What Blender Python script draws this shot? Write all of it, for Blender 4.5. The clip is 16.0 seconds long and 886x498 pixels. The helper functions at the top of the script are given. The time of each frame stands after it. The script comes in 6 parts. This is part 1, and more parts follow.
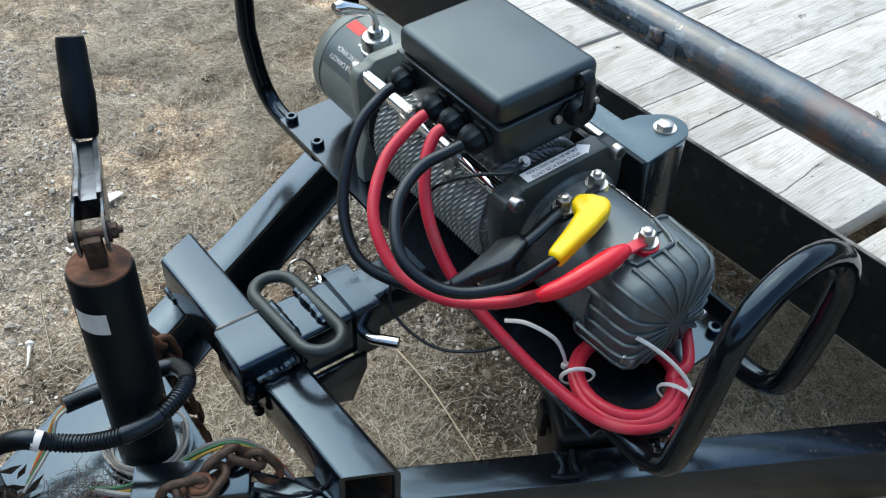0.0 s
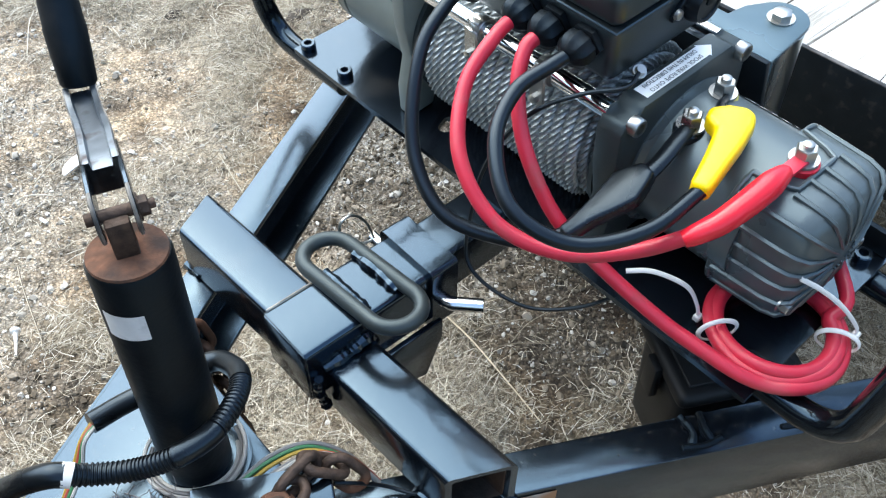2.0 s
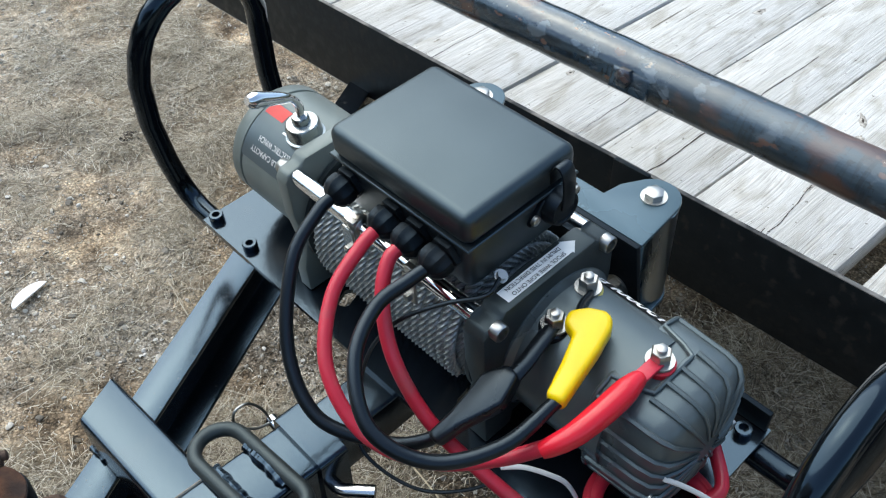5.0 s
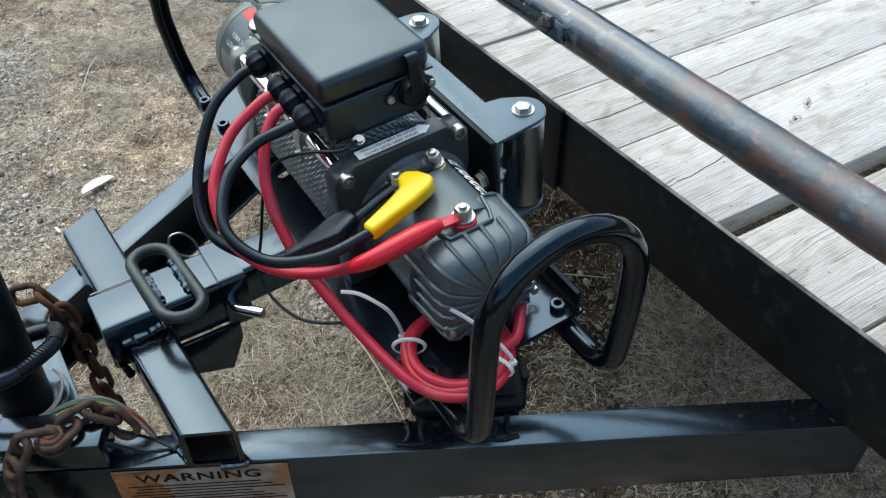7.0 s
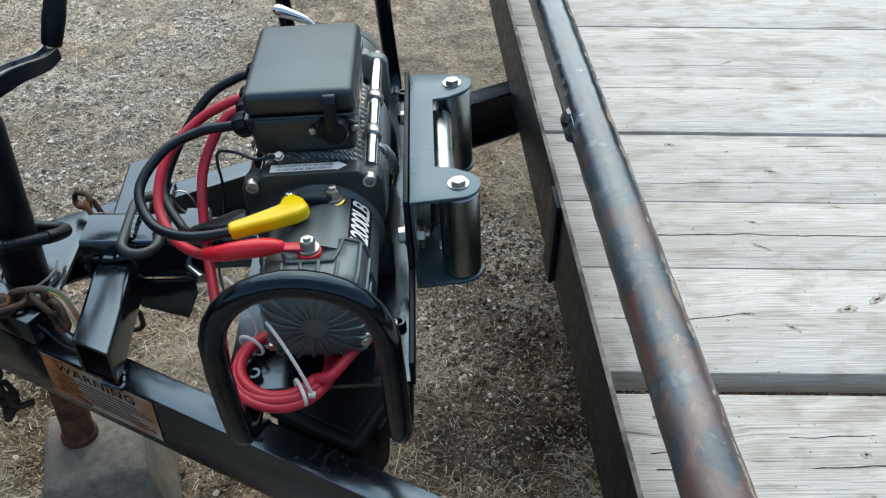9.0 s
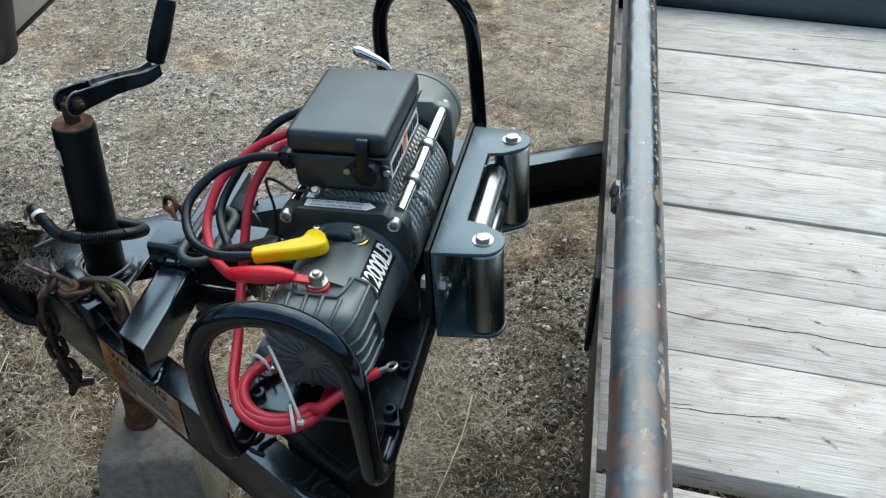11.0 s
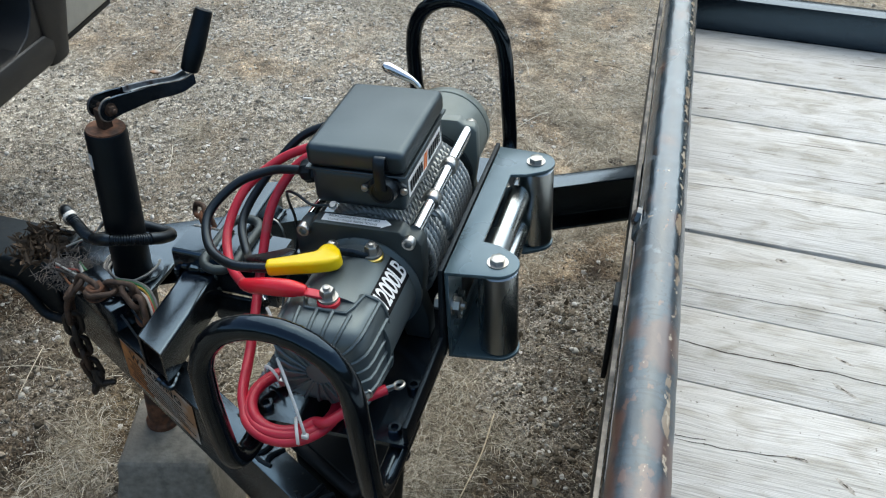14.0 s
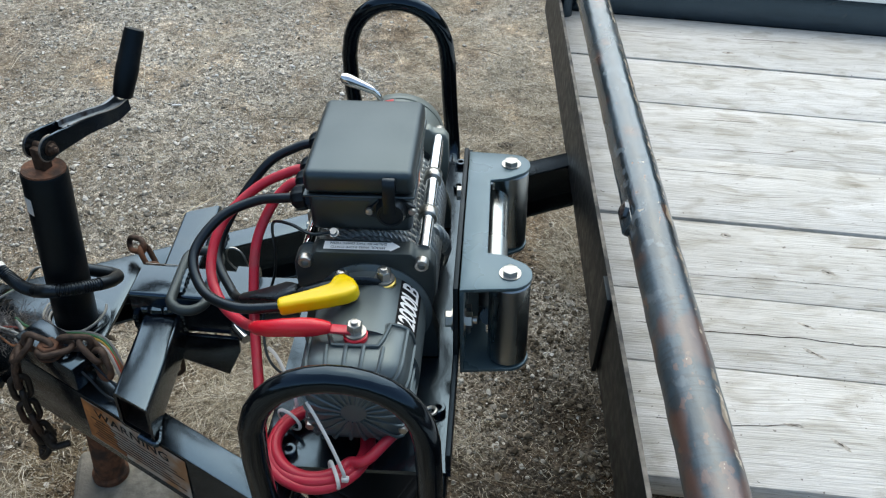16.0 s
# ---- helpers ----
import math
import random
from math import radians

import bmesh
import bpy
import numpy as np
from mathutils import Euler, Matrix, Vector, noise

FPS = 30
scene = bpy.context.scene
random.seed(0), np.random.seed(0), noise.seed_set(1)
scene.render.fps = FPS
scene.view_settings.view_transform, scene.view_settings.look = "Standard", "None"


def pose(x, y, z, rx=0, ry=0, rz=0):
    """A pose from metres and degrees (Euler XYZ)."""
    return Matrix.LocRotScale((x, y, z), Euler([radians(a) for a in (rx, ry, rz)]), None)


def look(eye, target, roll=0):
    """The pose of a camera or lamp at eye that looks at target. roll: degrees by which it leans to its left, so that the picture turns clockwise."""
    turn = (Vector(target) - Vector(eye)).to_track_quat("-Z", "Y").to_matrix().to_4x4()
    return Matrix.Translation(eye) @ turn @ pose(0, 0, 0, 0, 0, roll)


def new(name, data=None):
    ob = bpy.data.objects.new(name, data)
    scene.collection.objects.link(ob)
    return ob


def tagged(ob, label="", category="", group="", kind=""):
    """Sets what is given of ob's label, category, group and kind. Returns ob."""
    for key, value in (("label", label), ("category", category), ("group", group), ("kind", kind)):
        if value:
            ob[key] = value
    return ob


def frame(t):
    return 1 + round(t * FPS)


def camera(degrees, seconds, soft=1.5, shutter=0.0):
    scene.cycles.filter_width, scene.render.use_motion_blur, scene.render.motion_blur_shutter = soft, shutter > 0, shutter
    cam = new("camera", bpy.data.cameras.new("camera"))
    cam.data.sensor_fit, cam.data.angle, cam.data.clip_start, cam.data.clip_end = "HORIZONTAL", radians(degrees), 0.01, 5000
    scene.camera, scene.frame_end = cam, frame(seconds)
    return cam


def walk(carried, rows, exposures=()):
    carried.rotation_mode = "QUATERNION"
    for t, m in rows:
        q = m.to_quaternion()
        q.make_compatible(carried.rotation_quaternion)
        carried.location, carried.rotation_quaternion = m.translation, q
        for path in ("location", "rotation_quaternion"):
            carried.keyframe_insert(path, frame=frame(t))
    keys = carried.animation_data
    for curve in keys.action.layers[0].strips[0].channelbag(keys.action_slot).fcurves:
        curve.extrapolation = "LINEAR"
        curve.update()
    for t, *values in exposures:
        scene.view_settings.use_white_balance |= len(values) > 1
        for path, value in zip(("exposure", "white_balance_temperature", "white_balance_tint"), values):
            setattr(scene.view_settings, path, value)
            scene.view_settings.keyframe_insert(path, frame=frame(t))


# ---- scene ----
cam = camera(53.4, 16.0, soft=1.2)
METRES, EYE, TILT, LEAN, TURN = 1.89, (-0.5168, -0.4657, 1.3254), -43.555, -2.450, -36.1365
ROWS = [
    (0.0, 0.0, 0.0, 0.0, -0.0, 0.0, 0.0),
    (0.5, -0.031, 0.0029, -0.0081, -0.55, -0.36, 0.48),
    (1.0, -0.0394, 0.0333, -0.0174, -1.64, -1.35, 1.18),
    (1.5, -0.0384, 0.0695, -0.0127, -1.76, -3.09, 1.78),
    (2.0, -0.0584, 0.09, 0.0098, -2.62, -4.81, 4.93),
    (2.5, -0.0643, 0.0929, 0.0319, -6.92, -5.59, 9.93),
    (3.0, -0.0754, 0.1024, 0.0471, -9.37, -6.16, 12.35),
    (3.5, -0.0776, 0.0952, 0.0669, -10.95, -3.88, 13.85),
    (6.0, 0.0691, 0.0443, 0.0307, 1.98, -1.4, 2.14),
    (6.5, 0.086, 0.0074, 0.002, 2.49, -1.44, 1.63),
    (7.0, 0.1284, -0.0161, -0.0096, 4.99, -0.4, -0.9),
    (7.5, 0.2143, -0.0044, -0.0048, 12.4, -0.16, -7.96),
    (8.0, 0.2544, -0.0145, -0.0121, 13.79, -0.12, -9.59),
    (8.5, 0.3263, 0.0175, 0.0097, 21.3, -0.77, -16.86),
    (9.0, 0.3814, 0.0289, 0.0459, 27.61, -1.86, -21.93),
    (9.5, 0.4016, 0.0286, 0.0577, 30.46, -2.33, -24.04),
    (12.0, 0.4621, 0.0779, 0.1106, 43.23, -6.45, -31.69),
    (12.5, 0.4623, 0.0761, 0.1089, 43.24, -6.44, -31.74),
    (13.0, 0.4619, 0.0734, 0.1072, 43.32, -6.44, -31.86),
    (13.5, 0.461, 0.0739, 0.1084, 43.43, -6.44, -31.96),
    (14.0, 0.4562, 0.0742, 0.1111, 43.66, -6.38, -32.12),
    (14.5, 0.4479, 0.0729, 0.1127, 43.7, -6.29, -32.26),
    (15.0, 0.4282, 0.0639, 0.1055, 41.0, -5.08, -31.77),
    (15.5, 0.3911, 0.0449, 0.0911, 35.2, -2.76, -29.37),
    (16.0, 0.3621, 0.024, 0.0754, 30.68, -1.19, -26.82),
]
walk(cam, [(t, pose(*EYE, TILT, LEAN, TURN) @ pose(METRES * x, METRES * y, METRES * z, 90 + pitch, roll, yaw)) for t, x, y, z, yaw, pitch, roll in ROWS], [(0.0, 0.98, 7100, 5), (1.0, 1.55, 7000, 5), (2.0, 1.72, 6800, 5), (3.0, 1.52, 6700, 4), (3.5, 1.40, 6700, 4), (6.0, 0.80, 7100, 5), (7.0, 0.90, 7100, 5), (8.0, 0.78, 7150, 5), (9.0, 0.69, 7200, 4), (12.0, 0.78, 7200, 4), (16.0, 0.74, 7200, 4)])

# ---- world and light: bright overcast day ----
world = bpy.data.worlds.new("sky_world")
scene.world = world
world.use_nodes = True
wn, wl = world.node_tree.nodes, world.node_tree.links
sky = wn.new("ShaderNodeTexSky")
sky.sky_type, sky.sun_disc = "NISHITA", False
sky.sun_elevation, sky.sun_rotation = radians(55), radians(3)
sky.air_density, sky.dust_density, sky.ozone_density = 1.1, 1.6, 1.3
wn["Background"].inputs["Strength"].default_value = 0.15
wl.new(sky.outputs["Color"], wn["Background"].inputs["Color"])

sun = new("sun", bpy.data.lights.new("sun", "SUN"))
sun.data.energy, sun.data.angle, sun.data.color = 1.66, radians(88), (0.93, 0.97, 1.0)
sun.matrix_world = look((0.11, 2.1, 3.0), (0, 0, 0))


# ---- materials ----
def material(name, color, rough=0.5, metal=0.0, vary=0.15, scale=40.0, bump=0.0, bump_scale=300.0, coat=0.0, stain=None, stain_amount=0.0, stain_scale=8.0, stretch=(1, 1, 1), rough_vary=0.1, spec=0.5, tint=None, ior=1.5):
    m = bpy.data.materials.new(name)
    m.use_nodes = True
    n, l = m.node_tree.nodes, m.node_tree.links
    b = n["Principled BSDF"]
    b.inputs["Metallic"].default_value = metal
    b.inputs["Specular IOR Level"].default_value = spec
    b.inputs["Coat Weight"].default_value = coat
    if tint:
        b.inputs["Specular Tint"].default_value = (*tint, 1)
        b.inputs["IOR"].default_value = ior
    b.inputs["Coat Roughness"].default_value = 0.08
    co = n.new("ShaderNodeTexCoord")
    mp = n.new("ShaderNodeMapping")
    mp.inputs["Scale"].default_value = stretch
    l.new(co.outputs["Object"], mp.inputs["Vector"])

    def noise_node(s, detail=6.0):
        q = n.new("ShaderNodeTexNoise")
        q.inputs["Scale"].default_value, q.inputs["Detail"].default_value = s, detail
        l.new(mp.outputs["Vector"], q.inputs["Vector"])
        return q

    fine, broad = noise_node(scale), noise_node(stain_scale)
    info = n.new("ShaderNodeObjectInfo")
    ramp = n.new("ShaderNodeMapRange")
    ramp.inputs["From Min"].default_value, ramp.inputs["From Max"].default_value = 0.3, 0.7
    ramp.inputs["To Min"].default_value, ramp.inputs["To Max"].default_value = 1 - vary, 1 + vary
    l.new(fine.outputs["Fac"], ramp.inputs["Value"])
    mul = n.new("ShaderNodeMix")
    mul.data_type, mul.blend_type = "RGBA", "MULTIPLY"
    mul.inputs["Factor"].default_value = 1.0
    mul.inputs["A"].default_value = (*color, 1)
    l.new(ramp.outputs["Result"], mul.inputs["B"])
    out = mul.outputs["Result"]
    if stain:
        cut = n.new("ShaderNodeMapRange")
        cut.inputs["From Min"].default_value, cut.inputs["From Max"].default_value = 0.62 - 0.3 * stain_amount, 0.72 - 0.2 * stain_amount
        l.new(broad.outputs["Fac"], cut.inputs["Value"])
        mix = n.new("ShaderNodeMix")
        mix.data_type = "RGBA"
        l.new(cut.outputs["Result"], mix.inputs["Factor"])
        l.new(out, mix.inputs["A"])
        mix.inputs["B"].default_value = (*stain, 1)
        out = mix.outputs["Result"]
    l.new(out, b.inputs["Base Color"])
    rr = n.new("ShaderNodeMapRange")
    rr.inputs["From Min"].default_value, rr.inputs["From Max"].default_value = 0.3, 0.7
    rr.inputs["To Min"].default_value, rr.inputs["To Max"].default_value = max(0.02, rough - rough_vary), min(1, rough + rough_vary)
    l.new(broad.outputs["Fac"], rr.inputs["Value"])
    l.new(rr.outputs["Result"], b.inputs["Roughness"])
    if bump:
        bn = noise_node(bump_scale, 3.0)
        bp = n.new("ShaderNodeBump")
        bp.inputs["Strength"].default_value, bp.inputs["Distance"].default_value = bump, 0.002
        l.new(bn.outputs["Fac"], bp.inputs["Height"])
        l.new(bp.outputs["Normal"], b.inputs["Normal"])
    return m


BLUE = (0.50, 0.76, 1.0)
M_PAINT = material("black_gloss_paint", (0.0032, 0.0044, 0.0066), 0.17, spec=0.95, ior=1.54, tint=BLUE, vary=0.2, bump=0.08, bump_scale=120, stain=(0.018, 0.017, 0.016), stain_amount=0.15, stain_scale=14, rough_vary=0.04)
M_GLOSS = material("black_gloss_tube_paint", (0.0030, 0.0038, 0.0052), 0.13, spec=0.55, ior=1.5, tint=BLUE, vary=0.2, bump=0.05, bump_scale=90, rough_vary=0.03)
M_FRAME = material("black_frame_paint", (0.0036, 0.0046, 0.0064), 0.22, spec=1.0, ior=1.56, tint=BLUE, vary=0.25, bump=0.06, bump_scale=90, stain=(0.034, 0.031, 0.027), stain_amount=0.12, stain_scale=170, rough_vary=0.03)
M_POWDER = material("grey_powder_coat", (0.070, 0.086, 0.091), 0.33, spec=0.9, tint=(0.70, 0.90, 0.98), metal=0.06, vary=0.06, bump=0.05, bump_scale=700)
M_GEAR = material("olive_grey_gear_paint", (0.150, 0.172, 0.160), 0.38, spec=0.7, tint=(0.80, 0.95, 0.97), vary=0.06, bump=0.05, bump_scale=700)
M_CAST = material("dark_cast_housing", (0.028, 0.0335, 0.0340), 0.42, tint=(0.70, 0.90, 0.97), vary=0.1, bump=0.1, bump_scale=500)
M_FAIR = material("blue_grey_fairlead_paint", (0.060, 0.092, 0.102), 0.32, spec=0.9, tint=BLUE, vary=0.05)
M_PLASTIC = material("black_textured_plastic", (0.0100, 0.0122, 0.0132), 0.40, spec=0.85, ior=1.56, tint=(0.62, 0.86, 1.0), vary=0.08, bump=0.12, bump_scale=1400)
M_RUBBER = material("black_rubber", (0.0048, 0.0056, 0.0066), 0.33, tint=(0.62, 0.82, 1.0), vary=0.12, bump=0.05)
M_RED = material("red_cable_rubber", (0.53, 0.022, 0.048), 0.38, vary=0.08, stain=(0.44, 0.05, 0.065), stain_amount=0.2, stain_scale=30)
M_REDBOOT = material("red_vinyl_boot", (0.64, 0.013, 0.030), 0.28, vary=0.06)
M_YELLOW = material("yellow_vinyl_boot", (0.88, 0.61, 0.003), 0.35, vary=0.06, bump=0.05)
M_ZINC = material("zinc_plated_steel", (0.44, 0.44, 0.42), 0.33, metal=1.0, vary=0.1)
M_CHROME = material("chrome_steel", (0.78, 0.79, 0.80), 0.1, metal=1.0, vary=0.04)
M_ROLLER = material("grey_zinc_roller", (0.40, 0.44, 0.45), 0.26, metal=1.0, vary=0.08, stretch=(1, 1, 0.1))
M_BRASS = material("yellow_zinc_washer", (0.65, 0.5, 0.15), 0.3, metal=1.0)
M_ROPE = material("galvanised_wire_rope", (0.36, 0.39, 0.39), 0.42, metal=0.5, vary=0.3, scale=600)
M_RUST = material("brown_rust", (0.13, 0.055, 0.028), 0.85, vary=0.45, scale=90, bump=0.6, bump_scale=200, stain=(0.05, 0.03, 0.022), stain_amount=0.5, stain_scale=30)
M_CHAIN = material("rusty_chain_steel", (0.06, 0.037, 0.026), 0.7, metal=0.3, vary=0.5, scale=120, bump=0.5, stain=(0.22, 0.09, 0.045), stain_amount=0.45, stain_scale=12)
M_GRIME_SHADE = material("dark_grimy_chain_and_tube_shade", (0.020, 0.016, 0.013), 0.6, metal=0.3, vary=0.4, scale=120, bump=0.5, stain=(0.06, 0.032, 0.02), stain_amount=0.4, stain_scale=14)
M_WHITE = material("white_nylon", (0.72, 0.71, 0.68), 0.4, vary=0.05)
M_LABEL = material("white_label", (0.88, 0.88, 0.86), 0.4, vary=0.06)
M_INK = material("black_ink", (0.006, 0.006, 0.007), 0.6, spec=0.2, vary=0.05)
M_REDINK = material("red_ink", (0.6, 0.03, 0.03), 0.4, vary=0.05)
M_ORANGE = material("orange_ink", (0.75, 0.16, 0.02), 0.4, vary=0.05)
M_WARN = material("weathered_sign", (0.42, 0.395, 0.355), 0.5, vary=0.12, stain=(0.33, 0.17, 0.08), stain_amount=0.45, stain_scale=16)
M_CONCRETE = material("concrete", (0.25, 0.235, 0.20), 0.9, vary=0.3, scale=70, bump=0.8, bump_scale=180, stain=(0.2, 0.185, 0.16), stain_amount=0.5, stain_scale=9)
M_STICKER = material("scuffed_white_sticker", (0.66, 0.66, 0.65), 0.5, vary=0.15, stain=(0.4, 0.4, 0.4), stain_amount=0.2, stain_scale=40)
M_CRANK = material("worn_zinc_crank", (0.20, 0.23, 0.26), 0.40, metal=0.8, vary=0.25, stain=(0.06, 0.05, 0.05), stain_amount=0.3, stain_scale=40)
M_RAIL = material("dull_black_rail_paint", (0.0065, 0.007, 0.0072), 0.48, spec=0.3, tint=BLUE, vary=0.3, bump=0.1, bump_scale=120, stain=(0.022, 0.019, 0.016), stain_amount=0.2, stain_scale=60)
M_JACK = material("dull_black_tube_paint", (0.0038, 0.0044, 0.0050), 0.45, spec=0.3, tint=BLUE, vary=0.3, bump=0.15, bump_scale=200, stain=(0.014, 0.0125, 0.0115), stain_amount=0.15, stain_scale=20)
M_CRACK = material("open_wood_crack", (0.045, 0.035, 0.028), 0.95, vary=0.5, scale=80)
M_STAIN = material("rust_bleed", (0.42, 0.17, 0.055), 0.8, vary=0.5, scale=60, stain=(0.20, 0.08, 0.035), stain_amount=0.5, stain_scale=30)
M_BUMPER = material("dark_grey_bumper_plastic", (0.0085, 0.010, 0.0115), 0.45, vary=0.08, bump=0.2, bump_scale=900)
M_CASE = material("dull_black_case_plastic", (0.006, 0.0066, 0.0070), 0.55, spec=0.3, vary=0.1, bump=0.1, bump_scale=900)
M_TINT = material("dark_tinted_glass", (0.004, 0.005, 0.006), 0.06, vary=0.02, rough_vary=0.01)
M_BODY = material("pale_beige_body_paint", (0.36, 0.35, 0.31), 0.4, coat=0.2, vary=0.06)
M_SKY_BLOCK = material("dark_sky_block", (0.03, 0.038, 0.022), 0.9, vary=0.6, scale=4, stain=(0.05, 0.045, 0.03), stain_amount=0.4, stain_scale=0.7)
M_COPPER = material("bundled_wire_fluff", (0.145, 0.13, 0.122), 0.8, vary=0.4)
WIRE = {k: material("wire_" + k, c, 0.4, vary=0.1) for k, c in dict(green=(0.03, 0.15, 0.06), white=(0.34, 0.34, 0.325), yellow=(0.38, 0.26, 0.04), red=(0.34, 0.06, 0.04), brown=(0.20, 0.075, 0.03), grey=(0.16, 0.16, 0.16), black=(0.02, 0.02, 0.02)).items()}


def pipe_material():
    """Worn blue-black paint on the pipe rail, brown rust towards one end and a scraped pale streak on one flank."""
    m = material("worn_pipe_paint", (0.024, 0.040, 0.054), 0.25, spec=1.0, ior=1.58, coat=0.15, tint=(0.80, 0.92, 1.0), vary=0.35, scale=26, bump=0.3, bump_scale=90, stretch=(1, 0.6, 1), rough_vary=0.1)
    n, l = m.node_tree.nodes, m.node_tree.links
    b = n["Principled BSDF"]
    base = b.inputs["Base Color"].links[0].from_socket
    co = n.new("ShaderNodeTexCoord")
    mp = n.new("ShaderNodeMapping")
    mp.inputs["Scale"].default_value = (1, 0.6, 1)
    l.new(co.outputs["Object"], mp.inputs["Vector"])

    def attr(name):
        q = n.new("ShaderNodeAttribute")
        q.attribute_name = name
        return q.outputs["Fac"]

    def math_node(op, a, c):
        q = n.new("ShaderNodeMath")
        q.operation = op
        for i, v in enumerate((a, c)):
            if isinstance(v, (int, float)):
                q.inputs[i].default_value = v
            else:
                l.new(v, q.inputs[i])
        return q.outputs["Value"]

    def tex(s):
        q = n.new("ShaderNodeTexNoise")
        q.inputs["Scale"].default_value, q.inputs["Detail"].default_value = s, 8.0
        l.new(mp.outputs["Vector"], q.inputs["Vector"])
        return q.outputs["Fac"]

    def lay(fac, lo, hi, colr):
        nonlocal base
        r = n.new("ShaderNodeMapRange")
        r.inputs["From Min"].default_value, r.inputs["From Max"].default_value = lo, hi
        l.new(fac, r.inputs["Value"])
        x = n.new("ShaderNodeMix")
        x.data_type = "RGBA"
        l.new(r.outputs["Result"], x.inputs["Factor"])
        l.new(base, x.inputs["A"])
        x.inputs["B"].default_value = (*colr, 1)
        base = x.outputs["Result"]

    across = n.new("ShaderNodeMapping")
    across.inputs["Scale"].default_value = (0.22, 1.6, 0.22)
    across.inputs["Rotation"].default_value = (0, 0, 0.35)
    l.new(co.outputs["Object"], across.inputs["Vector"])
    streak = n.new("ShaderNodeTexNoise")
    streak.inputs["Scale"].default_value, streak.inputs["Detail"].default_value = 120.0, 6.0
    l.new(across.outputs["Vector"], streak.inputs["Vector"])
    lay(tex(11.0), 0.56, 0.62, (0.011, 0.015, 0.020))
    lay(streak.outputs["Fac"], 0.54, 0.62, (0.014, 0.019, 0.024))
    lay(tex(90.0), 0.61, 0.64, (0.010, 0.012, 0.014))
    lay(tex(170.0), 0.60, 0.63, (0.014, 0.015, 0.016))
    lay(tex(45.0), 0.62, 0.66, (0.075, 0.092, 0.108))
    rust = math_node("ADD", tex(22.0), math_node("MULTIPLY", attr("reach"), 0.22))
    lay(rust, 0.60, 0.68, (0.088, 0.042, 0.028))
    lay(math_node("ADD", tex(70.0), math_node("MULTIPLY", attr("reach"), 0.07)), 0.66, 0.69, (0.13, 0.066, 0.045))
    lay(math_node("MULTIPLY", tex(24.0), attr("reach")), 0.60, 0.66, (0.040, 0.070, 0.084))
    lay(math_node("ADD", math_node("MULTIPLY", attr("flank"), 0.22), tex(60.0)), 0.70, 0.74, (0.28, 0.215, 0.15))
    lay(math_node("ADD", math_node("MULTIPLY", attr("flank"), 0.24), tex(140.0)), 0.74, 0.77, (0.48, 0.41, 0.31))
    rough = b.inputs["Roughness"].links[0].from_socket
    l.new(math_node("ADD", rough, math_node("MULTIPLY", attr("reach"), 0.3)), b.inputs["Roughness"])
    l.new(base, b.inputs["Base Color"])
    return m


M_PIPE = pipe_material()


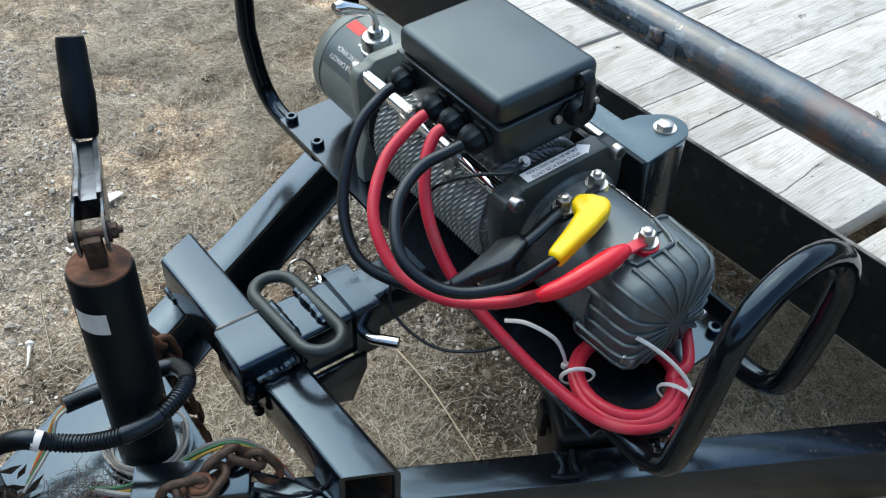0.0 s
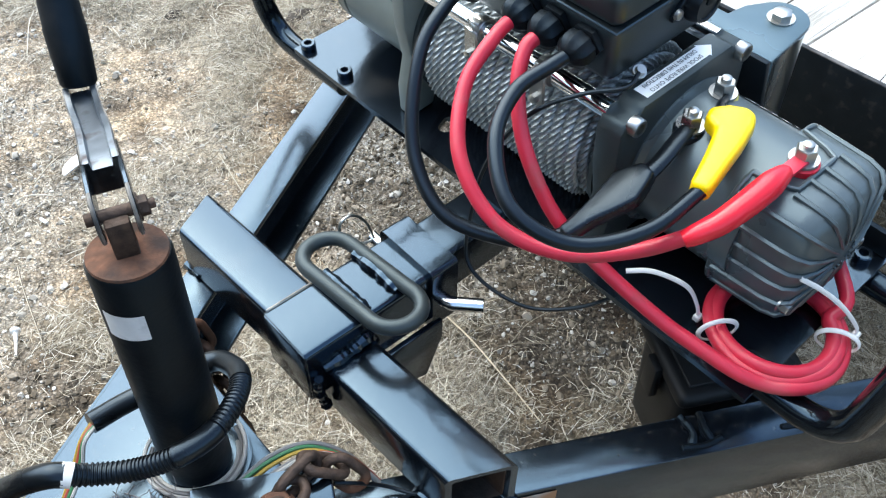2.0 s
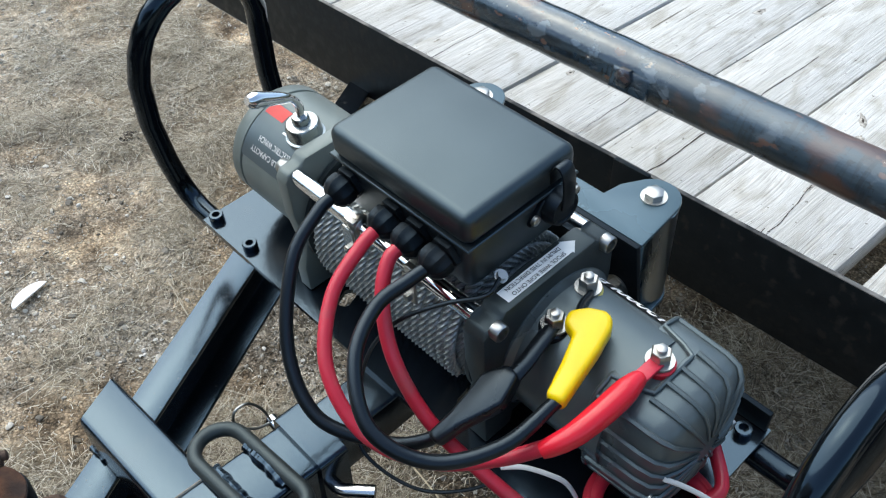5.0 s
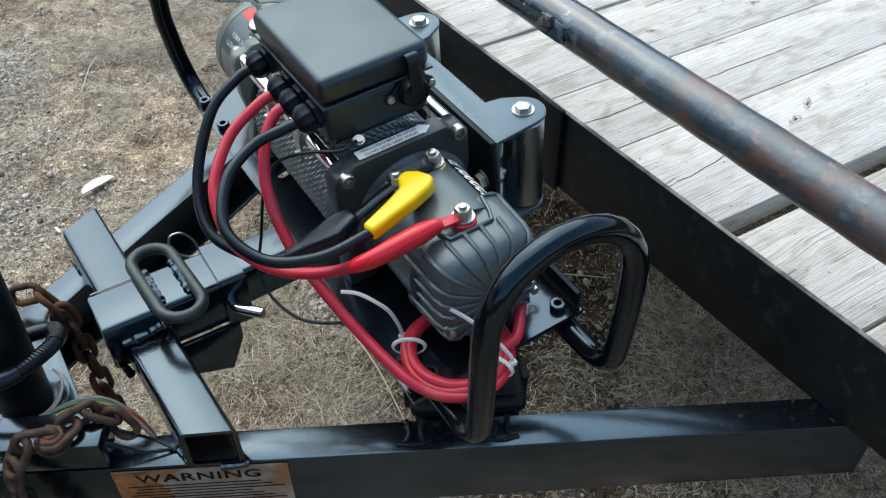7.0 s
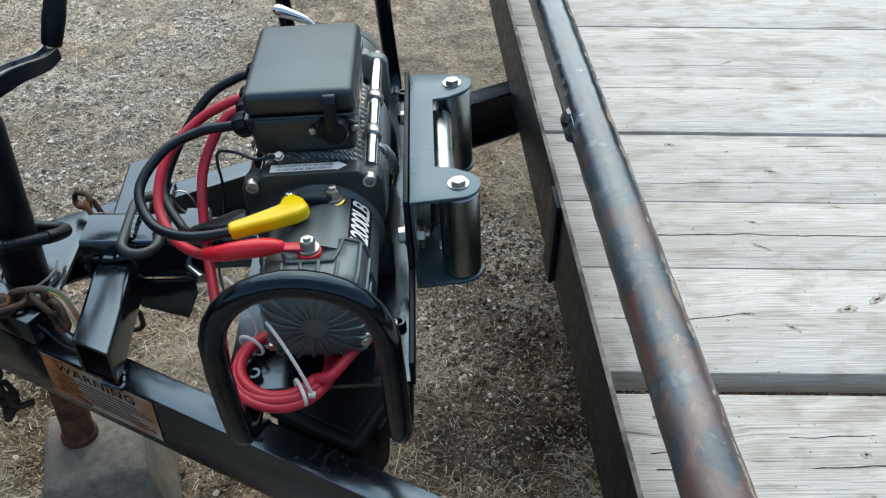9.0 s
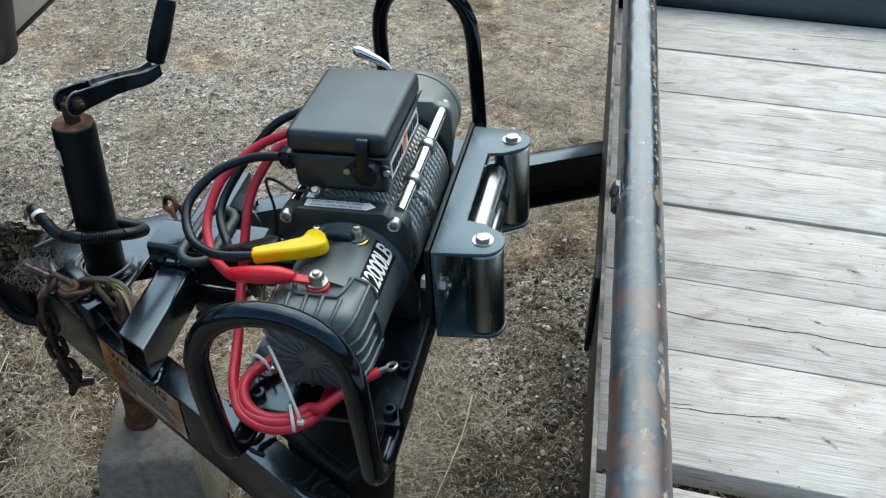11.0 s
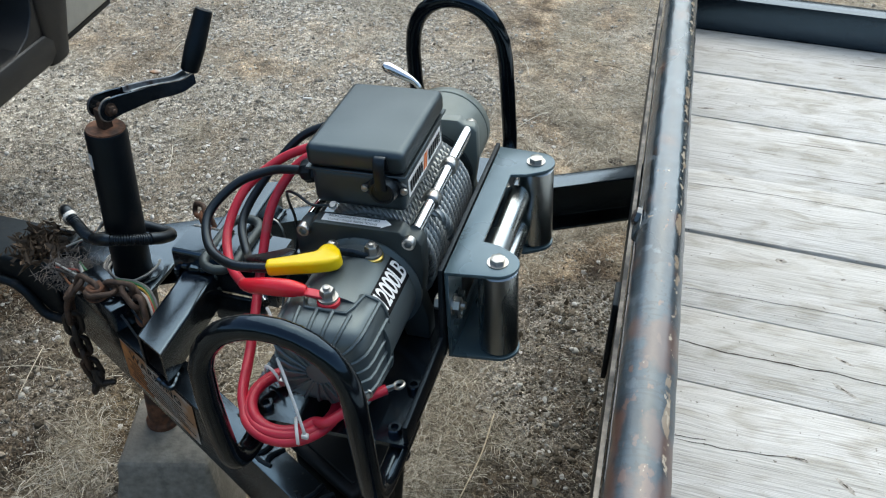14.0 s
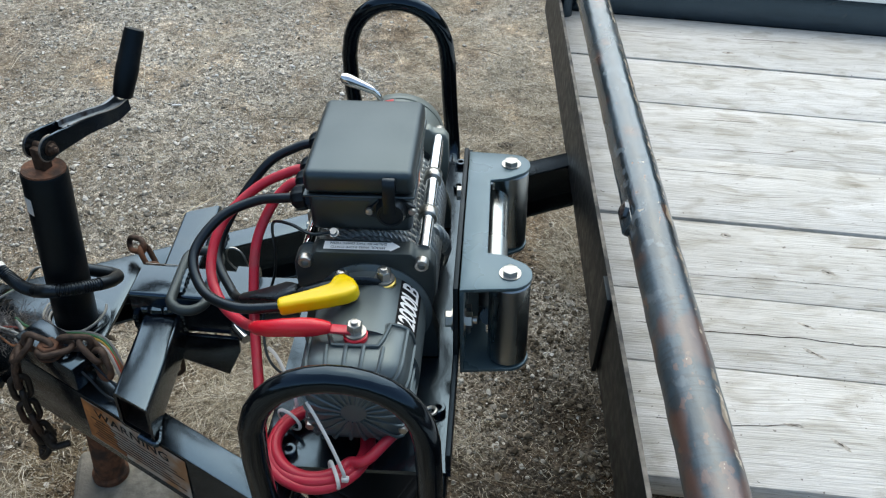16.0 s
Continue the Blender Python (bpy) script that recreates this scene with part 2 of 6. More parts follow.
def wood_material():
    m = bpy.data.materials.new("weathered_grey_wood")
    m.use_nodes = True
    n, l = m.node_tree.nodes, m.node_tree.links
    b = n["Principled BSDF"]
    co, info = n.new("ShaderNodeTexCoord"), n.new("ShaderNodeObjectInfo")
    off = n.new("ShaderNodeVectorMath")
    off.operation = "SCALE"
    off.inputs[0].default_value = (7.3, 3.1, 1.7)
    l.new(info.outputs["Random"], off.inputs["Scale"])
    add = n.new("ShaderNodeVectorMath")
    l.new(co.outputs["Object"], add.inputs[0])
    l.new(off.outputs["Vector"], add.inputs[1])

    def tex(scale_vec, s, detail=8.0, distortion=0.0):
        mp = n.new("ShaderNodeMapping")
        mp.inputs["Scale"].default_value = scale_vec
        l.new(add.outputs["Vector"], mp.inputs["Vector"])
        q = n.new("ShaderNodeTexNoise")
        q.inputs["Scale"].default_value, q.inputs["Detail"].default_value, q.inputs["Distortion"].default_value = s, detail, distortion
        l.new(mp.outputs["Vector"], q.inputs["Vector"])
        return q.outputs["Fac"]

    def ramp(src, stops):
        r = n.new("ShaderNodeValToRGB")
        while len(r.color_ramp.elements) < len(stops):
            r.color_ramp.elements.new(0.5)
        for e, (p, c) in zip(r.color_ramp.elements, stops):
            e.position, e.color = p, (*c, 1)
        l.new(src, r.inputs["Fac"])
        return r.outputs["Color"]

    vor = n.new("ShaderNodeTexVoronoi")
    vm = n.new("ShaderNodeMapping")
    vm.inputs["Scale"].default_value = (3.2, 8.0, 0.01)
    l.new(add.outputs["Vector"], vm.inputs["Vector"])
    l.new(vm.outputs["Vector"], vor.inputs["Vector"])
    vor.inputs["Scale"].default_value = 1.0
    swirl = n.new("ShaderNodeMapRange")
    swirl.inputs["From Min"].default_value, swirl.inputs["From Max"].default_value = 0.0, 0.32
    swirl.inputs["To Min"].default_value, swirl.inputs["To Max"].default_value = 0.016, 0.0
    l.new(vor.outputs["Distance"], swirl.inputs["Value"])
    push = n.new("ShaderNodeCombineXYZ")
    l.new(swirl.outputs["Result"], push.inputs["Y"])
    bent = n.new("ShaderNodeVectorMath")
    l.new(add.outputs["Vector"], bent.inputs[0])
    l.new(push.outputs["Vector"], bent.inputs[1])
    add = bent
    grain = tex((2.0, 85, 85), 6.0, 10.0, 0.4)
    broad = tex((0.9, 5, 5), 3.0)
    mottle = tex((4, 9, 9), 3.5, 10.0, 0.6)
    cracks = tex((0.45, 16, 16), 4.0, 4.0, 0.5)
    col = ramp(grain, [(0.34, (0.47, 0.462, 0.445)), (0.47, (0.60, 0.595, 0.575)), (0.62, (0.66, 0.655, 0.635))])
    tone = ramp(broad, [(0.34, (0.85, 0.845, 0.825)), (0.60, (1, 1, 1))])
    spots = ramp(mottle, [(0.34, (0.74, 0.715, 0.67)), (0.50, (1, 1, 1))])
    dark = ramp(cracks, [(0.240, (0.16, 0.14, 0.12)), (0.262, (1, 1, 1))])
    knots = ramp(vor.outputs["Distance"], [(0.02, (0.42, 0.37, 0.31)), (0.06, (0.86, 0.84, 0.80)), (0.10, (1, 1, 1))])
    lines = tex((1.1, 75, 75), 5.0, 3.0, 0.35)
    fine = ramp(lines, [(0.34, (0.76, 0.75, 0.73)), (0.42, (1, 1, 1))])
    hair = ramp(tex((4.0, 150, 150), 8.0, 4.0, 0.2), [(0.36, (0.84, 0.83, 0.815)), (0.46, (1, 1, 1))])
    checks = ramp(tex((0.8, 42, 42), 4.0, 2.0, 0.4), [(0.255, (0.24, 0.22, 0.195)), (0.285, (1, 1, 1))])
    specks = ramp(tex((1, 1, 1), 130.0, 3.0), [(0.265, (0.35, 0.33, 0.30)), (0.31, (1, 1, 1))])
    each = ramp(info.outputs["Random"], [(0.0, (0.90, 0.895, 0.88)), (1.0, (1.04, 1.04, 1.04))])
    for other in (tone, spots, dark, knots, fine, hair, checks, specks, each):
        x = n.new("ShaderNodeMix")
        x.data_type, x.blend_type = "RGBA", "MULTIPLY"
        x.inputs["Factor"].default_value = 1.0
        l.new(col, x.inputs["A"])
        l.new(other, x.inputs["B"])
        col = x.outputs["Result"]
    relief = n.new("ShaderNodeMath")
    l.new(grain, relief.inputs[0])
    l.new(lines, relief.inputs[1])
    l.new(col, b.inputs["Base Color"])
    b.inputs["Roughness"].default_value = 0.62
    bp = n.new("ShaderNodeBump")
    bp.inputs["Strength"].default_value, bp.inputs["Distance"].default_value = 0.5, 0.003
    l.new(relief.outputs["Value"], bp.inputs["Height"])
    l.new(bp.outputs["Normal"], b.inputs["Normal"])
    return m


M_WOOD = wood_material()
M_KNOT = material("dark_wood_knot", (0.36, 0.335, 0.295), 0.8, vary=0.5, scale=200, bump=0.5)


def island_material(name, stops, rough=0.9, bump=0.0):
    """A colour for each loose island, picked from the stops."""
    m = bpy.data.materials.new(name)
    m.use_nodes = True
    n, l = m.node_tree.nodes, m.node_tree.links
    b = n["Principled BSDF"]
    g = n.new("ShaderNodeNewGeometry")
    r = n.new("ShaderNodeValToRGB")
    while len(r.color_ramp.elements) < len(stops):
        r.color_ramp.elements.new(0.5)
    for e, (p, c) in zip(r.color_ramp.elements, stops):
        e.position, e.color = p, (*c, 1)
    l.new(g.outputs["Random Per Island"], r.inputs["Fac"])
    q = n.new("ShaderNodeTexNoise")
    q.inputs["Scale"].default_value = 120
    x = n.new("ShaderNodeMix")
    x.data_type, x.blend_type = "RGBA", "MULTIPLY"
    x.inputs["Factor"].default_value = 0.45
    l.new(r.outputs["Color"], x.inputs["A"])
    l.new(q.outputs["Fac"], x.inputs["B"])
    l.new(x.outputs["Result"], b.inputs["Base Color"])
    b.inputs["Roughness"].default_value = rough
    return m


M_STONE = island_material("pebbles", [(0.0, (0.15, 0.132, 0.11)), (0.28, (0.33, 0.31, 0.27)), (0.55, (0.62, 0.592, 0.53)), (0.82, (0.80, 0.775, 0.72)), (1.0, (0.88, 0.86, 0.83))])
M_CRUMB = island_material("soil_crumb", [(0.0, (0.075, 0.058, 0.038)), (0.45, (0.175, 0.140, 0.098)), (0.8, (0.30, 0.25, 0.188)), (1.0, (0.52, 0.46, 0.375))])
M_STRAW = island_material("dry_straw", [(0.0, (0.10, 0.076, 0.052)), (0.25, (0.28, 0.232, 0.168)), (0.5, (0.50, 0.43, 0.32)), (0.8, (0.78, 0.71, 0.57)), (1.0, (0.94, 0.90, 0.79))], 0.8)


def ground_material():
    m = bpy.data.materials.new("gravelly_soil")
    m.use_nodes = True
    n, l = m.node_tree.nodes, m.node_tree.links
    b = n["Principled BSDF"]
    co = n.new("ShaderNodeTexCoord")

    def tex(s, detail=8.0):
        q = n.new("ShaderNodeTexNoise")
        q.inputs["Scale"].default_value, q.inputs["Detail"].default_value = s, detail
        l.new(co.outputs["Object"], q.inputs["Vector"])
        return q.outputs["Fac"]

    def ramp(src, stops):
        r = n.new("ShaderNodeValToRGB")
        while len(r.color_ramp.elements) < len(stops):
            r.color_ramp.elements.new(0.5)
        for e, (p, c) in zip(r.color_ramp.elements, stops):
            e.position, e.color = p, (*c, 1)
        l.new(src, r.inputs["Fac"])
        return r.outputs["Color"]

    def mix(fac, a, c, kind="MIX"):
        x = n.new("ShaderNodeMix")
        x.data_type, x.blend_type = "RGBA", kind
        if isinstance(fac, float):
            x.inputs["Factor"].default_value = fac
        else:
            l.new(fac, x.inputs["Factor"])
        l.new(a, x.inputs["A"])
        l.new(c, x.inputs["B"])
        return x.outputs["Result"]

    def share(name):
        q = n.new("ShaderNodeAttribute")
        q.attribute_name = name
        return q.outputs["Fac"]

    soil = ramp(tex(15), [(0.34, (0.040, 0.028, 0.018)), (0.52, (0.135, 0.101, 0.070)), (0.70, (0.28, 0.222, 0.162))])
    thatch = ramp(tex(60), [(0.3, (0.17, 0.142, 0.105)), (0.5, (0.47, 0.415, 0.325)), (0.72, (0.76, 0.70, 0.58))])
    v = n.new("ShaderNodeTexVoronoi")
    v.inputs["Scale"].default_value = 75
    l.new(co.outputs["Object"], v.inputs["Vector"])
    bw = n.new("ShaderNodeRGBToBW")
    l.new(v.outputs["Color"], bw.inputs["Color"])
    grav = ramp(bw.outputs["Val"], [(0.1, (0.20, 0.185, 0.16)), (0.5, (0.43, 0.412, 0.372)), (0.9, (0.72, 0.70, 0.655))])
    # soil and thatch coloured darker under trailer and coupler to stand for shade
    soil_shade = ramp(share("dark_soil_shade"), [(0.0, (3.4, 3.6, 3.75)), (1.0, (0.55, 0.455, 0.335))])
    soil = mix(1.0, soil, soil_shade, "MULTIPLY")
    thatch_shade = ramp(share("dark_soil_shade"), [(0.2, (1, 1, 1)), (1.0, (0.62, 0.58, 0.50))])
    thatch = mix(1.0, thatch, thatch_shade, "MULTIPLY")
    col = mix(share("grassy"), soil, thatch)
    col = mix(share("stony"), col, grav)
    cr = n.new("ShaderNodeTexVoronoi")
    cr.inputs["Scale"].default_value = 210
    l.new(co.outputs["Object"], cr.inputs["Vector"])
    cb = n.new("ShaderNodeRGBToBW")
    l.new(cr.outputs["Color"], cb.inputs["Color"])
    speck = ramp(cb.outputs["Val"], [(0.15, (0.56, 0.54, 0.51)), (0.5, (0.95, 0.94, 0.92)), (0.9, (1.45, 1.41, 1.35))])
    edge = ramp(cr.outputs["Distance"], [(0.25, (1, 1, 1)), (0.75, (0.55, 0.52, 0.48))])
    crumb = n.new("ShaderNodeMapRange")
    crumb.inputs["To Min"].default_value, crumb.inputs["To Max"].default_value = 1.0, 0.25
    l.new(share("grassy"), crumb.inputs["Value"])
    col = mix(crumb.outputs["Result"], col, edge, "MULTIPLY")
    col = mix(crumb.outputs["Result"], col, speck, "MULTIPLY")
    broad = ramp(tex(1.3, 4.0), [(0.36, (0.70, 0.675, 0.64)), (0.62, (1.25, 1.24, 1.22))])
    col = mix(1.0, col, broad, "MULTIPLY")
    l.new(col, b.inputs["Base Color"])
    b.inputs["Roughness"].default_value = 0.95
    clod = n.new("ShaderNodeBump")
    clod.inputs["Strength"].default_value, clod.inputs["Distance"].default_value = 1.0, 0.022
    l.new(tex(42, 6.0), clod.inputs["Height"])
    bp = n.new("ShaderNodeBump")
    bp.invert = True
    bp.inputs["Strength"].default_value, bp.inputs["Distance"].default_value = 0.9, 0.004
    l.new(cr.outputs["Distance"], bp.inputs["Height"])
    l.new(clod.outputs["Normal"], bp.inputs["Normal"])
    l.new(bp.outputs["Normal"], b.inputs["Normal"])
    return m


M_GROUND = ground_material()

# ---- mesh helpers ----
BASE, ROOT = {}, {}
# the winch and its cradle sit slightly nose-up in the receiver
LEANING = set()
LEAN_UP = Matrix.Translation((0, 0, 0.785)) @ Matrix.Rotation(radians(-3.5), 4, "Y") @ Matrix.Translation((0, 0, -0.785))


def thing(name, loc, label, category, group="", kind=""):
    ob = new(name)
    ob.empty_display_size = 0.05
    ob.location = loc
    BASE[ob], ROOT[ob] = Vector(loc), ob
    return tagged(ob, label, category, group, kind)


def part(name, bm, mat, parent, label="", angle=40, category="", level=False):
    """One mesh object from a bmesh given in world places, under a thing or part."""
    if parent is not None:
        if ROOT[parent] in LEANING and not level:
            bm.transform(LEAN_UP)
        bmesh.ops.translate(bm, verts=bm.verts, vec=-BASE[parent])
    me = bpy.data.meshes.new(name)
    bm.normal_update()
    bm.to_mesh(me)
    bm.free()
    me.materials.append(mat)
    for p in me.polygons:
        p.use_smooth = True
    me.set_sharp_from_angle(angle=radians(angle))
    ob = new(name, me)
    if parent is not None:
        ob.parent = parent
        BASE[ob], ROOT[ob] = BASE[parent], ROOT[parent]
    if label or category:
        tagged(ob, label, category)
    return ob


def box(x0, x1, y0, y1, z0, z1, bev=0.0, seg=2, bm=None, m=None):
    b = bmesh.new()
    bmesh.ops.create_cube(b, size=1)
    for v in b.verts:
        v.co = Vector((x0 + (v.co.x + 0.5) * (x1 - x0), y0 + (v.co.y + 0.5) * (y1 - y0), z0 + (v.co.z + 0.5) * (z1 - z0)))
    if bev:
        bmesh.ops.bevel(b, geom=b.edges[:], offset=bev, segments=seg, profile=0.5, affect="EDGES", clamp_overlap=True)
    if m is not None:
        b.transform(m)
    return merge(bm, b)


def merge(bm, b):
    if bm is None:
        return b
    me = bpy.data.meshes.new("tmp")
    b.to_mesh(me)
    b.free()
    bm.from_mesh(me)
    bpy.data.meshes.remove(me)
    return bm


def prism(outline, axis, a, c, bev=0.0, seg=2, bm=None, m=None):
    """A flat outline in the two other axes (in xyz order), pushed from a to c along an axis."""
    b = bmesh.new()

    def at(p, h):
        q = list(p)
        q.insert("xyz".index(axis), h)
        return Vector(q)
    lo = [b.verts.new(at(p, a)) for p in outline]
    hi = [b.verts.new(at(p, c)) for p in outline]
    k = len(outline)
    b.faces.new(lo)
    b.faces.new(hi)
    for i in range(k):
        b.faces.new((lo[i], lo[(i + 1) % k], hi[(i + 1) % k], hi[i]))
    bmesh.ops.recalc_face_normals(b, faces=b.faces)
    if bev:
        bmesh.ops.bevel(b, geom=[e for e in b.edges if e.calc_face_angle(0) > 0.5], offset=bev, segments=seg, profile=0.5, affect="EDGES", clamp_overlap=True)
    if m is not None:
        b.transform(m)
    return merge(bm, b)


def frames_along(pts, closed=False):
    k = len(pts)
    tang = [(pts[(i + 1) % k] - pts[i - 1] if closed else pts[min(i + 1, k - 1)] - pts[max(i - 1, 0)]).normalized() for i in range(k)]
    ref = Vector((0, 0, 1)) if abs(tang[0].z) < 0.9 else Vector((1, 0, 0))
    u = (ref - tang[0] * ref.dot(tang[0])).normalized()
    res = []
    for t in tang:
        u = (u - t * u.dot(t)).normalized()
        res.append((u, t.cross(u)))
    return res


def sweep(pts, r, seg=12, closed=False, bm=None, lobes=0, twist=0.0, caps=True, flat=1.0, lobe=0.16):
    """A tube along the points; r is a number or a radius for each point."""
    b = bmesh.new()
    pts = [Vector(p) for p in pts]
    rings, length = [], 0.0
    for i, (p, (u, w)) in enumerate(zip(pts, frames_along(pts, closed))):
        rr = r[i] if isinstance(r, (list, tuple)) else r
        if i:
            length += (p - pts[i - 1]).length
        ring = []
        for j in range(seg):
            a = 2 * math.pi * j / seg
            k = rr * (1 + lobe * math.cos(lobes * a)) if lobes else rr
            a2 = a + twist * length
            ring.append(b.verts.new(p + u * math.cos(a2) * k + w * math.sin(a2) * k * flat))
        rings.append(ring)
    k = len(rings)
    for i in range(k if closed else k - 1):
        q, s = rings[i], rings[(i + 1) % k]
        for j in range(seg):
            b.faces.new((q[j], q[(j + 1) % seg], s[(j + 1) % seg], s[j]))
    if caps and not closed:
        b.faces.new(rings[0][::-1])
        b.faces.new(rings[-1])
    bmesh.ops.recalc_face_normals(b, faces=b.faces)
    return merge(bm, b)


def spline(ctrl, n=8, closed=False):
    """A smooth curve through the control points."""
    c = [Vector(p) for p in ctrl]
    k, res = len(c), []
    for i in range(k if closed else k - 1):
        p0 = c[(i - 1) % k] if closed or i else c[0] * 2 - c[1]
        p1, p2 = c[i], c[(i + 1) % k]
        p3 = c[(i + 2) % k] if closed or i + 2 < k else c[-1] * 2 - c[-2]
        for j in range(n):
            t = j / n
            res.append(0.5 * (2 * p1 + (p2 - p0) * t + (2 * p0 - 5 * p1 + 4 * p2 - p3) * t * t + (3 * p1 - p0 - 3 * p2 + p3) * t ** 3))
    if not closed:
        res.append(c[-1])
    return res


def bend(ctrl, radius, n=8):
    """A polyline whose corners are rounded to a bending radius."""
    c = [Vector(p) for p in ctrl]
    res = [c[0]]
    for i in range(1, len(c) - 1):
        a, b2 = (c[i - 1] - c[i]), (c[i + 1] - c[i])
        ang = a.angle(b2)
        d = min(radius / math.tan(ang / 2), 0.48 * a.length, 0.48 * b2.length)
        p, q = c[i] + a.normalized() * d, c[i] + b2.normalized() * d
        for j in range(n + 1):
            t = j / n
            res.append(p * (1 - t) ** 2 + c[i] * 2 * t * (1 - t) + q * t * t)
    return res + [c[-1]]


def lathe(p0, direction, profile, seg=32, bm=None, caps=True):
    """Rings of (height along the direction, radius)."""
    b = bmesh.new()
    d = Vector(direction).normalized()
    ref = Vector((0, 0, 1)) if abs(d.z) < 0.9 else Vector((1, 0, 0))
    u = d.cross(ref).normalized()
    w = d.cross(u)
    rings = [[b.verts.new(Vector(p0) + d * h + (u * math.cos(2 * math.pi * j / seg) + w * math.sin(2 * math.pi * j / seg)) * r) for j in range(seg)] for h, r in profile]
    for q, s in zip(rings, rings[1:]):
        for j in range(seg):
            b.faces.new((q[j], q[(j + 1) % seg], s[(j + 1) % seg], s[j]))
    if caps:
        b.faces.new(rings[0][::-1])
        b.faces.new(rings[-1])
    bmesh.ops.recalc_face_normals(b, faces=b.faces)
    return merge(bm, b)


def rod(p0, p1, r, seg=20, bev=0.0, bm=None):
    d = Vector(p1) - Vector(p0)
    h = d.length
    prof = [(0, r - bev), (bev, r), (h - bev, r), (h, r - bev)] if bev else [(0, r), (h, r)]
    return lathe(p0, d, prof, seg, bm)


def band(pts, half, thick):
    """A flat band that follows points in the y-z plane, wide along x."""
    b, rings_ = bmesh.new(), []
    for i, p in enumerate(pts):
        t = (pts[min(i + 1, len(pts) - 1)] - pts[max(i - 1, 0)]).normalized()
        o = Vector((0, -t.z, t.y)) * thick / 2
        w = Vector((half, 0, 0))
        rings_.append([b.verts.new(p + q) for q in (o * 0.6 - w, o - w * 0.85, o + w * 0.85, o * 0.6 + w, -o * 0.6 + w, -o + w * 0.85, -o - w * 0.85, -o * 0.6 - w)])
    for q, r in zip(rings_, rings_[1:]):
        for j in range(8):
            b.faces.new((q[j], q[(j + 1) % 8], r[(j + 1) % 8], r[j]))
    b.faces.new(rings_[0])
    b.faces.new(rings_[-1])
    bmesh.ops.recalc_face_normals(b, faces=b.faces)
    return b


def hexbolt(p, direction, r, h, stud=0.0, bm=None, washer=True):
    """A washer, a six-sided nut or head and a stud end, along a direction."""
    d = Vector(direction).normalized()
    b = lathe(p, d, [(0, r * 1.35), (h * 0.18, r * 1.35)], 20) if washer else None
    b = lathe(Vector(p) + d * h * 0.18, d, [(0, r), (h * 0.72, r), (h * 0.82, r * 0.86)], 6, b)
    if stud:
        b = lathe(Vector(p) + d * h, d, [(0, r * 0.5), (stud * 0.85, r * 0.5), (stud, r * 0.38)], 12, b)
    return merge(bm, b)


def letters(text, size, place, parent, mat, name="lettering", label="", depth=0.0003, align="CENTER", spread=1.0, width=0.0, bold=0.0):
    """Raised lettering; place(u, v) gives the world place of a point of the text and its outward normal."""
    cu = bpy.data.curves.new("text", "FONT")
    cu.body, cu.size, cu.align_x, cu.align_y = text, size, align, "CENTER"
    cu.space_character = spread
    cu.offset = bold * size
    tmp = bpy.data.objects.new("text", cu)
    me0 = bpy.data.meshes.new_from_object(tmp)
    bpy.data.objects.remove(tmp)
    b = bmesh.new()
    b.from_mesh(me0)
    bpy.data.meshes.remove(me0)
    bmesh.ops.triangulate(b, faces=b.faces)
    for _ in range(3):
        long_ = [e for e in b.edges if e.calc_length() > size * 0.22]
        if long_:
            bmesh.ops.subdivide_edges(b, edges=long_, cuts=1)
            bmesh.ops.triangulate(b, faces=b.faces)
    span = max(v.co.x for v in b.verts) - min(v.co.x for v in b.verts)
    k = width / span if width else 1.0
    for v in b.verts:
        p, nrm = place(v.co.x * k, v.co.y)
        v.co = p + nrm * depth
    return part(name, b, mat, parent, label)


def patch(u0, u1, v0, v1, place, parent, mat, name, label="", depth=0.0002, nu=8, nv=8, shape=None):
    """A thin printed field that follows a surface."""
    b = bmesh.new()
    grid = []
    for i in range(nu + 1):
        row = []
        for j in range(nv + 1):
            u, v = u0 + (u1 - u0) * i / nu, v0 + (v1 - v0) * j / nv
            if shape:
                u, v = shape(u, v)
            p, nrm = place(u, v)
            row.append(b.verts.new(p + nrm * depth))
        grid.append(row)
    for i in range(nu):
        for j in range(nv):
            b.faces.new((grid[i][j], grid[i + 1][j], grid[i + 1][j + 1], grid[i][j + 1]))
    return part(name, b, mat, parent, label)


# ---- ground ----
def ground_height(x, y):
    return 0.012 * noise.noise(Vector((x * 1.7, y * 1.7, 0.3))) + 0.012 * noise.noise(Vector((x * 6, y * 6, 1.3))) + 0.010 * noise.noise(Vector((x * 15, y * 15, 2.3)))


def blob(x, y, cx, cy, rx, ry):
    return math.exp(-(((x - cx) / rx) ** 2 + ((y - cy) / ry) ** 2))


def rise(v, at, soft):
    """A smooth step from 0 to 1 about a place."""
    return 1 / (1 + math.exp(-max(-40.0, min(40.0, (v - at) / soft))))


